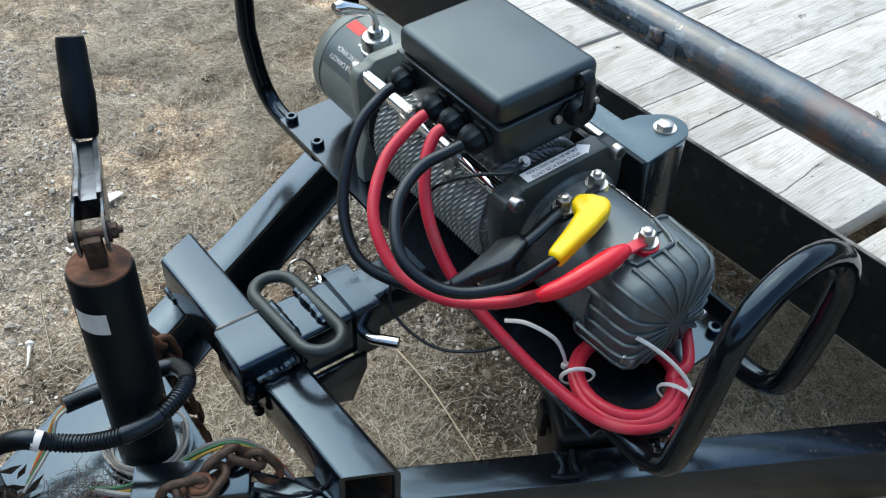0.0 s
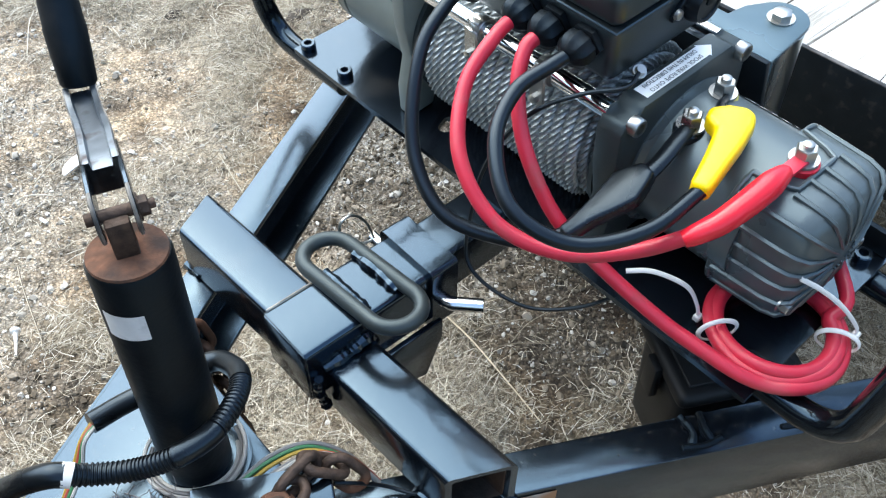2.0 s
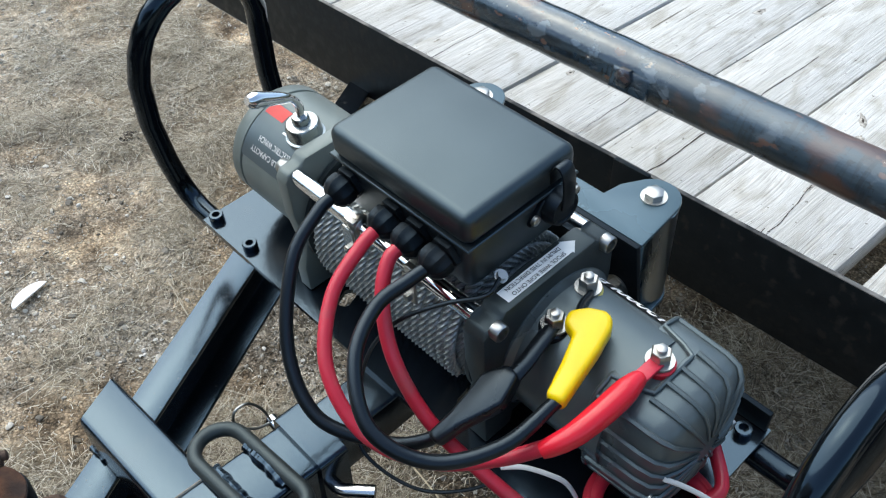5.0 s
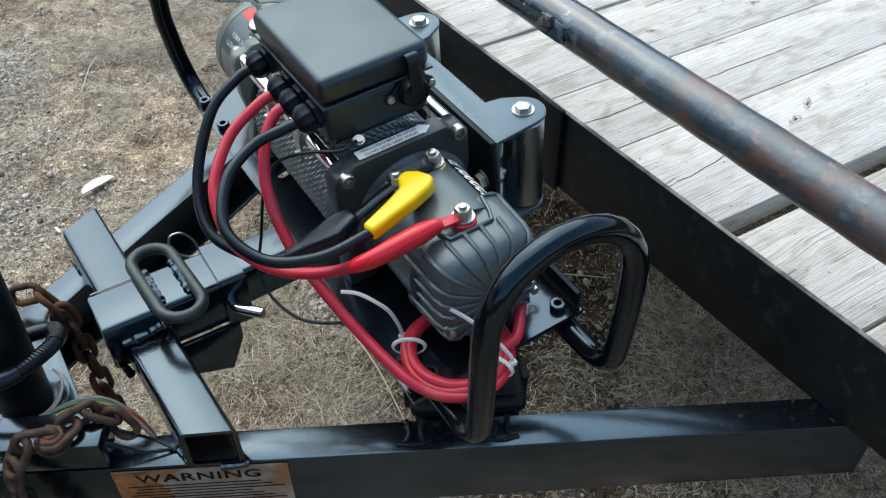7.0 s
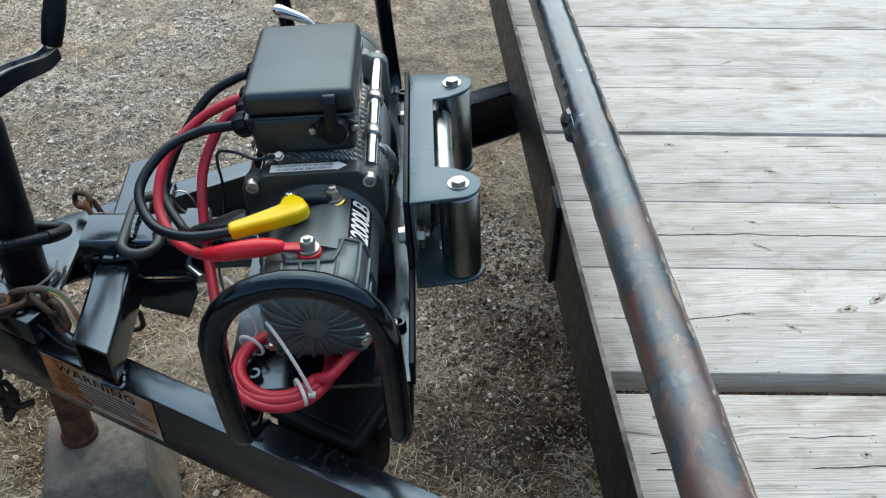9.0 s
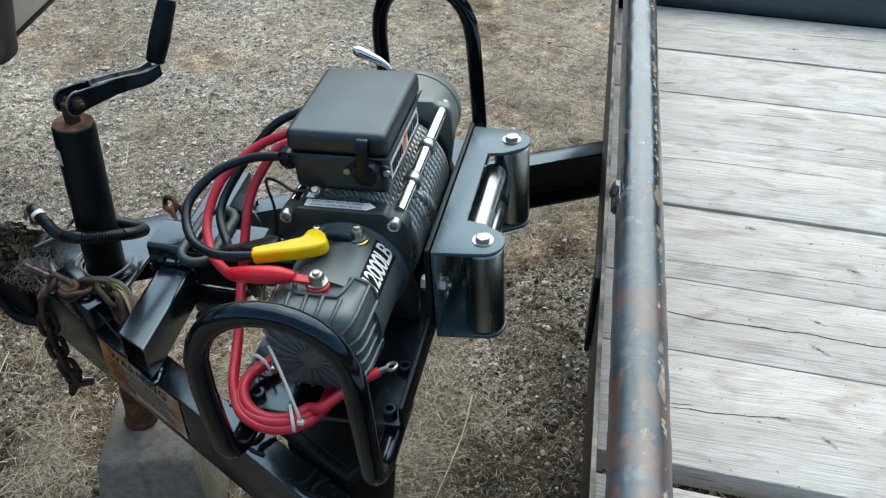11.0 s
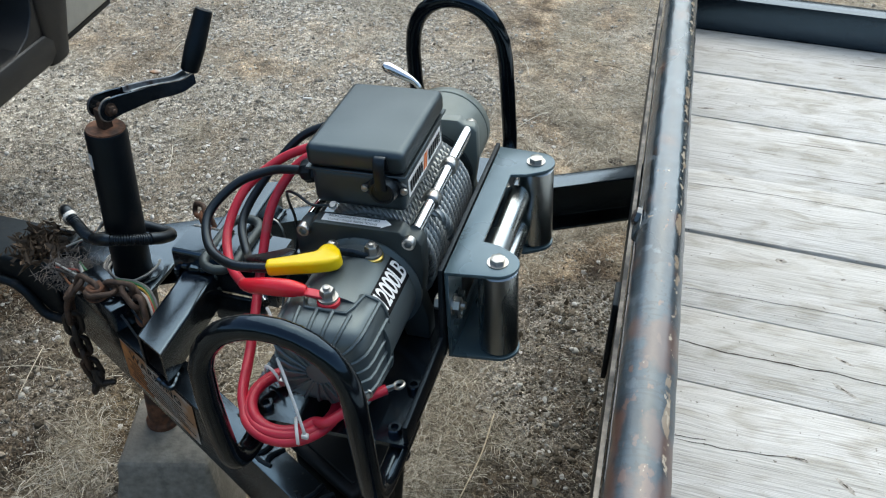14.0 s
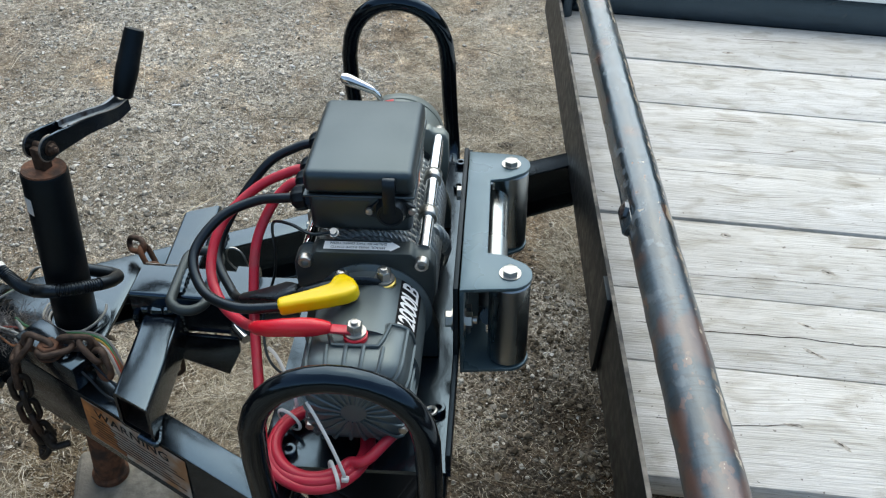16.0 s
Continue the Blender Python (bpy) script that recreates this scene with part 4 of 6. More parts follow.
tube = lathe(jack_at(0.40), JD, [(0, 0.0275), (0.002, 0.0288), (0.383, 0.0288), (0.3865, 0.0274)], 40)
outer = part("outer_tube", tube, M_JACK, jack, "black painted round tube")
part("cap", lathe(jack_at(0.7865), JD, [(0, 0.0272), (0.002, 0.0267), (0.0028, 0.012)], 40), M_RUST, jack, "rusty steel top cap")
part("flange", lathe(jack_at(0.534), JD, [(0, 0.046), (0.005, 0.046), (0.006, 0.042), (0.006, 0.03)], 40), M_FRAME, jack, "round mounting flange")
part("inner_leg", lathe(jack_at(0.203), JD, [(0, 0.0245), (0.21, 0.0245)], 32), M_RUST, jack, "rusty inner drop leg")
part("foot", lathe(jack_at(0.193), (0, 0, 1), [(0, 0.029), (0.008, 0.029), (0.012, 0.025)], 32), M_RUST, jack, "rusty foot plate")


def jack_place(u, v):
    a = radians(221) + u / 0.0288
    nrm = Vector((math.cos(a), math.sin(a), 0))
    return jack_at(v) + nrm * 0.0288, nrm


patch(-0.016, 0.014, 0.733, 0.757, jack_place, jack, M_STICKER, "sticker", "scuffed white sticker", 0.0004)
stem = box(-0.0078, 0.0078, -0.0078, 0.0078, 0.786, 0.819, 0.0015, 2, None, Matrix.Translation((jack_at(0.80).x, jack_at(0.80).y, 0)) @ Matrix.Rotation(radians(-17), 4, "Z"))
part("stem", stem, M_CHAIN, jack, "rusty square screw stem")
# clevis with a cross bolt, then the bent crank arm
CD = Vector((0.30, 0.955, 0)).normalized()
CW = Vector((CD.y, -CD.x, 0))
CP = Vector((-0.4172, 0.1285, 0.8185))
for side in (-1, 1):
    strap_ = prism([(0.0165 * math.cos(radians(a)), 0.0165 * math.sin(radians(a))) for a in range(100, 261, 20)] + [(0.020, -0.0155), (0.066, -0.0185), (0.066, 0.0045), (0.020, 0.0135)], "z", -0.0016, 0.0016, 0.0006, 1)
    strap_.transform(Matrix.Translation(CP + CW * 0.0118 * side) @ Matrix((CD, Vector((0, 0, 1)), CW)).transposed().to_4x4())
    cheek = part("clevis", strap_, M_FRAME, jack, "black steel strap of the yoke")
    rim = [CP + CW * 0.0118 * side + CD * 0.0166 * math.cos(radians(a)) + Vector((0, 0, 0.0166 * math.sin(radians(a)))) for a in range(70, 281, 10)]
    part("worn_edge", sweep(rim, 0.0014, 6), M_EDGE, cheek, "paint worn to bare metal on the rim")
part("pivot_bolt", hexbolt(CP + CW * 0.0137, CW, 0.007, 0.007, 0.004, rod(CP - CW * 0.019, CP + CW * 0.014, 0.0045, 12)), M_CHAIN, jack, "dirty pivot bolt")
E0 = Vector((-0.3745, 0.2730, 0.8045))
arm_pts = spline([CP + CD * 0.040 + Vector((0, 0, -0.003)), CP + CD * 0.06 + Vector((0, 0, -0.006)), CP + CD * 0.09 + Vector((0, 0, -0.012)), E0 + Vector((-0.006, -0.02, -0.008)), E0 + Vector((0.002, 0.006, -0.006))], 6)
arm = bmesh.new()
rings = []
for i, p in enumerate(arm_pts):
    t = (arm_pts[min(i + 1, len(arm_pts) - 1)] - arm_pts[max(i - 1, 0)]).normalized()
    up = CW.cross(t).normalized()
    up = up if up.z > 0 else -up
    h, w = 0.0125 - 0.004 * abs(i / len(arm_pts) - 0.1), 0.0115
    prof = [(-w, -h), (-w, h), (-w + 0.004, h), (-w + 0.005, h - 0.006), (w - 0.005, h - 0.006), (w - 0.004, h), (w, h), (w, -h)]
    rings.append([arm.verts.new(p + CW * a + up * c) for a, c in prof])
for q, s in zip(rings, rings[1:]):
    for j in range(8):
        arm.faces.new((q[j], q[(j + 1) % 8], s[(j + 1) % 8], s[j]))
edge_lines = [[r[j].co.copy() for r in rings] for j in (1, 6)]
worn_face = bmesh.new()
strip = [[worn_face.verts.new(r[j].co + Vector((0, 0, 0.0006))) for j in (1, 2, 3, 4, 5, 6)] for r in rings]
for q, s in zip(strip, strip[1:]):
    for j in range(5):
        worn_face.faces.new((q[j], q[j + 1], s[j + 1], s[j]))
bmesh.ops.recalc_face_normals(worn_face, faces=worn_face.faces)
arm.faces.new(rings[0])
arm.faces.new(rings[-1])
bmesh.ops.recalc_face_normals(arm, faces=arm.faces)
crank = part("crank_arm", arm, M_FRAME, jack, "black channel crank arm worn to bare metal")
for line in edge_lines:
    part("worn_edge", sweep(line, 0.0008, 6), M_EDGE, crank, "paint worn to bare metal along the edge")
part("worn_face", worn_face, M_CRANK, crank, "bare worn zinc inside the channel")
GT = Vector((-0.3525, 0.3165, 0.8905))
G0 = E0 + Vector((0.003, 0.006, 0.002))
gl = (GT - G0).length
part("grip", lathe(G0, GT - G0, [(0, 0.0115), (0.003, 0.0135), (0.025, 0.0148), (gl * 0.45, 0.0155), (gl * 0.5, 0.0148), (gl * 0.93, 0.0135), (gl, 0.0125)], 24), M_JACK, jack, "black plastic crank grip")

# ---- concrete block under the jack ----
block = thing("concrete_block", (-0.40, 0.09, 0.0), "grey tapered concrete pier block on the soil", "concrete block")
bb = bmesh.new()
bmesh.ops.create_cube(bb, size=1)
for v in bb.verts:
    k = 0.078 if v.co.z > 0 else 0.110
    v.co = Vector((math.copysign(k, v.co.x), math.copysign(k, v.co.y), -0.01 if v.co.z < 0 else 0.193))
bmesh.ops.bevel(bb, geom=bb.edges[:], offset=0.012, segments=3, profile=0.5, affect="EDGES")
bmesh.ops.subdivide_edges(bb, edges=bb.edges[:], cuts=5, use_grid_fill=True)
for v in bb.verts:
    v.co += Vector((1, 1, 1)) * 0.0035 * noise.noise(v.co * 38)
bb.transform(pose(-0.415, 0.088, 0.0, 0, 0, 16))
part("body", bb, M_CONCRETE, block)

# ---- receiver mount on the tongue ----
mount = thing("receiver_mount", (-0.29, 0.122, 0.522), "black square-tube receiver mount welded across the tongue", "hitch receiver")


def square_tube(x0, x1, z0, z1, y0, y1, wall, bev):
    b = bmesh.new()
    loops = []
    for y, k in ((y0 + 0.24 * (y1 - y0), wall), (y0, wall), (y0, 0.0), (y1, 0.0), (y1, wall), (y1 - 0.03, wall)):
        xa, xb, za, zb = x0 + k, x1 - k, z0 + k, z1 - k
        r = bev if k == 0 else bev * 0.5
        pts = []
        for cx, cz, a0 in ((xb - r, zb - r, 0), (xa + r, zb - r, 90), (xa + r, za + r, 180), (xb - r, za + r, 270)):
            for s in range(5):
                a = radians(a0 + 22.5 * s)
                pts.append((cx + r * math.cos(a), cz + r * math.sin(a)))
        loops.append([b.verts.new((px, y, pz)) for px, pz in pts])
    for q, s in zip(loops, loops[1:]):
        for j in range(20):
            b.faces.new((q[j], q[(j + 1) % 20], s[(j + 1) % 20], s[j]))
    b.faces.new(loops[0])
    b.faces.new(loops[-1])
    bmesh.ops.recalc_face_normals(b, faces=b.faces)
    return b


ct = square_tube(-0.026, 0.026, 0.5325, 0.593, -0.0735, 0.3195, 0.005, 0.006)
for v in ct.verts:
    v.co.y += (0.513 if v.co.y > 0.12 else -0.513) * v.co.x
    v.co.x += -0.288 - 0.0534 * (v.co.y - 0.122)
# dark lining added so that the tube's open end looks shaded inside
lining = square_tube(-0.0205, 0.0205, 0.5380, 0.5875, -0.0690, 0.3150, 0.001, 0.003)
for v in lining.verts:
    v.co.y += (0.513 if v.co.y > 0.12 else -0.513) * v.co.x
    v.co.x += -0.288 - 0.0534 * (v.co.y - 0.122)
cross = part("cross_tube", ct, M_PAINT, mount, "black square steel cross tube")
part("lining", lining, M_GRIME_SHADE, cross, "dark lining standing for the shade inside the tube")
rt = square_tube(-0.032, 0.032, 0.558, 0.624, 0.165, 0.328, 0.006, 0.006)
rt.transform(Matrix.Translation((0, 0.116, 0)) @ Matrix.Rotation(radians(90), 4, "Z"))
part("receiver_tube", rt, M_PAINT, mount, "black square receiver tube")
part("end_plate", box(-0.3300, -0.3235, 0.116 - 0.0305, 0.116 + 0.0305, 0.5595, 0.6225, 0.004, 2), M_PAINT, mount, "black plate closing the receiver tube")
cl = square_tube(-0.037, 0.037, 0.552, 0.630, 0.166, 0.196, 0.008, 0.006)
cl.transform(Matrix.Translation((0, 0.116, 0)) @ Matrix.Rotation(radians(90), 4, "Z"))
part("collar", cl, M_PAINT, mount, "reinforcing collar at the receiver mouth")
part("worn_edge", box(-0.325, -0.268, 0.1455, 0.1468, 0.6238, 0.6247), M_EDGE, mount, "paint worn to bare metal on one edge")
LC = Vector((-0.246, 0.117, 0.632))
hl, hw = 0.042, 0.0235
lp = [LC + Vector((hw * math.cos(radians(a)), hl + hw * math.sin(radians(a)), 0.0)) for a in range(0, 181, 15)] + [LC + Vector((hw * math.cos(radians(a)), -hl + hw * math.sin(radians(a)), 0.0)) for a in range(180, 361, 15)]
lp = [Vector((p.x - 0.06 * (p.y - LC.y), p.y, p.z - 0.05 * (LC.y - p.y) * -1 - 0.004)) for p in lp]
part("chain_loop", sweep(lp, 0.0070, 12, True), M_CAST, mount, "black welded steel loop for safety chains")
for s in (-1, 1):
    g = prism([(-0.268, 0.56), (-0.185, 0.56), (-0.185, 0.535), (-0.205, 0.488), (-0.268, 0.512)], "y", 0.116 + s * 0.036 - 0.003, 0.116 + s * 0.036 + 0.003, 0.001)
    part("gusset", g, M_PAINT, mount, "black steel gusset plate")
pin_pts = bend([(-0.186, 0.178, 0.592), (-0.186, 0.070, 0.592), (-0.164, 0.046, 0.593)], 0.014)
part("hitch_pin", sweep(pin_pts, 0.0066, 16), M_CHROME, mount, "bent chrome hitch pin")
clp = spline([(-0.188, 0.172, 0.592), (-0.194, 0.177, 0.618), (-0.205, 0.181, 0.632), (-0.219, 0.181, 0.632), (-0.221, 0.179, 0.614), (-0.205, 0.175, 0.598), (-0.184, 0.173, 0.594)], 6)
part("hairpin_clip", sweep(clp, 0.0014, 8), M_ZINC, mount, "steel hairpin clip")


def weld(points, r, parent, n=26, mat=M_PAINT):
    """A lumpy weld bead."""
    pts = spline(points, n)
    rr = [r * (1 + 0.35 * noise.noise(p * 150)) for p in pts]
    part("weld_bead", sweep(pts, rr, 8), mat, parent)


weld([(-0.269, 0.150, 0.600), (-0.272, 0.151, 0.580), (-0.272, 0.151, 0.535)], 0.004, mount)
weld([(-0.314, 0.083, 0.596), (-0.288, 0.082, 0.597), (-0.263, 0.083, 0.596), (-0.261, 0.083, 0.540)], 0.0055, mount)
weld([(-0.322, 0.080, 0.592), (-0.323, 0.081, 0.575), (-0.318, 0.080, 0.548)], 0.0048, mount)
weld([(-0.318, 0.152, 0.596), (-0.293, 0.152, 0.598), (-0.268, 0.152, 0.596)], 0.004, mount)
weld([(-0.254, -0.06, 0.530), (-0.250, -0.086, 0.531), (-0.275, -0.076, 0.530)], 0.0038, mount)
weld([(-0.302, -0.052, 0.531), (-0.306, -0.030, 0.531)], 0.0036, mount)
weld([(-0.270, 0.33, 0.535), (-0.27, 0.30, 0.535)], 0.0045, mount)
weld([(-0.322, 0.315, 0.535), (-0.320, 0.292, 0.535)], 0.0048, mount)
for s in (-1, 1):
    weld([(-0.246 + s * 0.016, 0.147, 0.6255), (-0.245 + s * 0.017, 0.117, 0.628), (-0.244 + s * 0.016, 0.089, 0.6255)], 0.0050, mount, 34)

# lumpy welds and short tabs that hold the box under the near beam
for s0 in (0.345, 0.440):
    for ds, lean in ((-0.010, 0.004), (0.009, -0.003)):
        q = along_near(s0 + ds, 0.0, 0.5252)
        weld([q + N_NEAR * 0.012, q + N_NEAR * 0.022 + D_NEAR * lean + Vector((0, 0, 0.003)), q + N_NEAR * 0.040 + Vector((0, 0, 0.0))], 0.0034, trailer, 14, M_JACK)
    q = along_near(s0, 0.0, 0.5255)
    weld([q + N_NEAR * 0.010 - D_NEAR * 0.020, q + N_NEAR * 0.008, q + N_NEAR * 0.012 + D_NEAR * 0.018], 0.0034, trailer, 14, M_JACK)

# ---- winch cradle: tray, shank, two carrying handles ----
cradle = thing("winch_cradle", (0.0, 0.13, 0.58), "black steel winch cradle with two bent tube handles", "winch mount")
LEANING.add(cradle)


def slotted_plate(x0, x1, y0, y1, z0, z1, slots):
    """A flat plate with oval slots through it; each slot is (x, y, half length, half width, turn)."""
    b = bmesh.new()
    loops = [[(x0, y0), (x1, y0), (x1, y1), (x0, y1)]]
    for x, y, ln, w, turn in slots:
        c, q = math.cos(radians(turn)), math.sin(radians(turn))
        ring_ = [(ln * math.copysign(1, math.cos(radians(a))) * 0.45 + ln * 0.55 * math.cos(radians(a)), w * math.sin(radians(a))) for a in range(5, 365, 20)]
        loops.append([(x + u * c - v * q, y + u * q + v * c) for u, v in ring_])
    edges = []
    for loop in loops:
        vs = [b.verts.new((x, y, z0)) for x, y in loop]
        edges += [b.edges.new((vs[i], vs[(i + 1) % len(vs)])) for i in range(len(vs))]
    bmesh.ops.triangle_fill(b, edges=edges, use_beauty=True)
    top = bmesh.ops.extrude_face_region(b, geom=b.faces[:])
    bmesh.ops.translate(b, verts=[v for v in top["geom"] if isinstance(v, bmesh.types.BMVert)], vec=(0, 0, z1 - z0))
    bmesh.ops.recalc_face_normals(b, faces=b.faces)
    return b


part("tray", slotted_plate(-0.103, 0.107, -0.175, 0.435, 0.628, 0.634, [(-0.061, 0.222, 0.012, 0.0075, 20), (-0.035, 0.135, 0.010, 0.007, 0), (-0.058, 0.043, 0.014, 0.0075, 10), (0.058, 0.222, 0.012, 0.0075, 0), (0.058, 0.043, 0.012, 0.0075, 0)]), M_PAINT, cradle, "flat black steel tray with oval slots")
lip = prism([(-0.172, 0.6345), (0.432, 0.6345), (0.432, 0.660), (0.296, 0.662), (0.284, 0.757), (-0.014, 0.757), (-0.026, 0.662), (-0.172, 0.660)], "x", 0.101, 0.107, 0.0012)
part("front_flange", lip, M_JACK, cradle, "upright black flange at the tray's front")
sh = square_tube(-0.0254, 0.0254, 0.572, 0.6275, -0.06, 0.21, 0.005, 0.005)
sh.transform(Matrix.Translation((0, 0.122, 0)) @ Matrix.Rotation(radians(90), 4, "Z"))
part("shank", sh, M_PAINT, cradle, "black square shank in the receiver")


def handle(x0, x1, foot, low, shoulder, top, power, inset, outset, label):
    """A bent tube: out from under the tray, up both legs and over in one arch; foot in y, the rest as (y, z)."""
    xm, r = (x0 + x1) / 2, (x1 - x0) / 2
    pts = [(x0 + inset, foot, low[1]), (x0 + inset, *low), (x0, *shoulder)]
    arc = []
    for a in range(12, 169, 12):
        f = math.sin(radians(a)) ** power
        arc.append(Vector((xm - r * math.cos(radians(a)), shoulder[0] + (top[0] - shoulder[0]) * f, shoulder[1] + (top[1] - shoulder[1]) * f)))
    pts2 = [(x1, *shoulder), (x1 + outset, *low), (x1 + outset, foot, low[1])]
    path = bend(pts, 0.05, 12) + arc + bend(pts2, 0.05, 12)
    smooth = [path[0]] + [(a + b * 2 + c) / 4 for a, b, c in zip(path, path[1:], path[2:])] + [path[-1]]
    return part("handle", sweep(smooth, 0.0125, 20), M_GLOSS, cradle, label, level=True)


handle(-0.0703, 0.0945, -0.12, (-0.2437, 0.6175), (-0.2582, 0.7675), (-0.2507, 0.8605), 0.78, 0.008, 0.007, "glossy black bent tube handle")
handle(-0.0947, 0.0667, 0.37, (0.5098, 0.6030), (0.52, 0.7287), (0.4831, 0.8825), 0.61, 0.0226, 0.016, "glossy black bent tube handle")


def socket_bolt(x, y, z, parent):
    b = lathe((x, y, z), (0, 0, 1), [(0, 0.0085), (0.0075, 0.0085), (0.0085, 0.0075), (0.0085, 0.0045), (0.003, 0.0042)], 20)
    part("socket_bolt", b, M_PAINT, parent, "black socket head bolt")


for x, y in ((-0.091, 0.423), (-0.090, 0.357), (0.087, -0.158), (0.088, -0.090), (-0.072, -0.158), (0.088, 0.357), (0.088, 0.423)):
    socket_bolt(x, y, 0.634, cradle)

# ---- winch ----
AX, AZ = 0.006, 0.712
winch = thing("electric_winch", (0.0, 0.12, 0.634), "dark grey electric winch wound with steel wire rope", "winch")
LEANING.add(winch)


def bracket_outline(half, top):
    """Outline of an end housing in x and z: feet, waist and a rounded top."""
    pts = [(-0.082, 0.6345), (-0.050, 0.6345), (-0.046, 0.65), (0.046, 0.65), (0.050, 0.6345), (0.082, 0.6345), (0.082, 0.668), (half - 0.006, 0.700), (half, 0.74), (half, top - 0.016), (half - 0.005, top - 0.008), (half - 0.020, top - 0.006), (half - 0.026, top)]
    return pts + [(-(half - 0.026), top), (-(half - 0.020), top - 0.006), (-(half - 0.005), top - 0.008), (-half, top - 0.016), (-half, 0.74), (-(half - 0.006), 0.700), (-0.082, 0.668)]


part("motor_bracket", prism(bracket_outline(0.080, 0.797), "y", -0.004, 0.021, 0.003), M_CAST, winch, "dark cast motor-side housing")
part("gear_bracket", prism(bracket_outline(0.080, 0.802), "y", 0.256, 0.274, 0.003), M_GEAR, winch, "grey cast gear-side housing")
mot = lathe((AX, 0.000, AZ), (0, -1, 0), [(0, 0.070), (0.006, 0.070), (0.010, 0.0640), (0.104, 0.0640)], 56)
motor = part("motor", mot, M_POWDER, winch, "dark grey motor can")


def cap_ring(b, y, r, n_pow, k=64):
    ring = []
    for j in range(k):
        a = 2 * math.pi * j / k
        c, s = math.cos(a), math.sin(a)
        q = (abs(c) ** n_pow + abs(s) ** n_pow) ** (-1 / n_pow)
        ring.append(b.verts.new((AX + r * q * c, y, AZ + r * q * s)))
    return ring


def end_cap():
    b = bmesh.new()
    rings = [cap_ring(b, -0.086, 0.0570, 5.2), cap_ring(b, -0.088, 0.0580, 5.4), cap_ring(b, -0.138, 0.0560, 5.4), cap_ring(b, -0.149, 0.0540, 5.0), cap_ring(b, -0.156, 0.0482, 4.0), cap_ring(b, -0.161, 0.036, 2.5), cap_ring(b, -0.163, 0.012, 2)]
    for q, s in zip(rings, rings[1:]):
        for j in range(64):
            b.faces.new((q[j], q[(j + 1) % 64], s[(j + 1) % 64], s[j]))
    b.faces.new(rings[0])
    b.faces.new(rings[-1])
    bmesh.ops.recalc_face_normals(b, faces=b.faces)
    return b


cap = part("end_cap", end_cap(), M_POWDER, winch, "ribbed square motor end cap")
for i in range(20):
    a = radians(18 * i + 9)
    c, s = math.cos(a), math.sin(a)
    q = (abs(c) ** 5.4 + abs(s) ** 5.4) ** (-1 / 5.4)
    rad = Vector((c, 0, s))
    pts = [Vector((AX, -0.091 if abs(i - 4.5) > 1.6 else -0.123, AZ)) + rad * 0.0584 * q, Vector((AX, -0.138, AZ)) + rad * 0.0566 * q, Vector((AX, -0.150, AZ)) + rad * 0.0543 * q, Vector((AX, -0.1575, AZ)) + rad * 0.0482 * q, Vector((AX, -0.162, AZ)) + rad * 0.034, Vector((AX, -0.1640, AZ)) + rad * 0.014]
    part("rib", sweep(pts, [0.0024, 0.0025, 0.0025, 0.0023, 0.0019, 0.0011], 6), M_POWDER, cap)
ring = []
for a in range(0, 360, 4):
    c, s = math.cos(radians(a)), math.sin(radians(a))
    q = (abs(c) ** 5.4 + abs(s) ** 5.4) ** (-1 / 5.4)
    ring.append(Vector((AX, -0.089 - 0.033 * min(1, max(0, 1 - (abs(a - 90) - 24) / 6)), AZ)) + Vector((c, 0, s)) * 0.0582 * q)
part("rim", sweep(ring, 0.0023, 8, True), M_POWDER, cap)
for sx, sz in ((1, -1), (-1, -1)):
    part("cap_bolt", hexbolt((AX + 0.050 * sx, -0.151, AZ + 0.030 * sz), (0, -1, 0), 0.0052, 0.009), M_ZINC, cap)

gear = lathe((0.0, 0.268, AZ + 0.003), (0, 1, 0), [(0, 0.070), (0.008, 0.070), (0.010, 0.0645), (0.108, 0.0645), (0.109, 0.062), (0.111, 0.062), (0.112, 0.0645), (0.126, 0.0645), (0.132, 0.060), (0.134, 0.03)], 56)
gearbox = part("gearbox", gear, M_GEAR, winch, "grey round gearbox housing")

drum = lathe((0, 0.0225, AZ), (0, 1, 0), [(0, 0.074), (0.005, 0.074), (0.005, 0.036), (0.2275, 0.036), (0.2275, 0.074), (0.2325, 0.074)], 48)
part("drum", drum, M_CAST, winch, "black drum with flanges")


def helix(r, y0, y1, pitch, per_turn, phase=0.0):
    turns = abs(y1 - y0) / pitch
    n = int(turns * per_turn)
    return [Vector((r * math.cos(2 * math.pi * i / per_turn + phase), y0 + (y1 - y0) * i / n, AZ + r * math.sin(2 * math.pi * i / per_turn + phase))) for i in range(n + 1)]


part("wire_rope", sweep(helix(0.0560, 0.033, 0.244, 0.0101, 84), 0.0050, 24, False, None, 6, 150.0, lobe=0.2), M_ROPE, winch, "tightly wound galvanised wire rope", 80)
part("wire_rope", sweep(helix(0.0736, 0.232, 0.046, 0.0108, 84, 2.2), 0.0050, 24, False, None, 6, 150.0, lobe=0.2), M_ROPE, winch, "loose top layer of wire rope", 80)
part("wire_rope", sweep(helix(0.0648, 0.244, 0.036, 0.0104, 84, 0.6), 0.0050, 24, False, None, 6, 150.0, lobe=0.2), M_ROPE, winch, "upper layer of wire rope", 80)
tail = spline([(0.056, 0.080, 0.770), (0.075, 0.082, 0.7685), (0.085, 0.086, 0.752), (0.0875, 0.090, 0.734), (0.0865, 0.093, 0.723)], 10)
part("rope_end", sweep(tail, 0.0052, 18, False, None, 6, 105.0), M_ROPE, winch, "loose rope end")
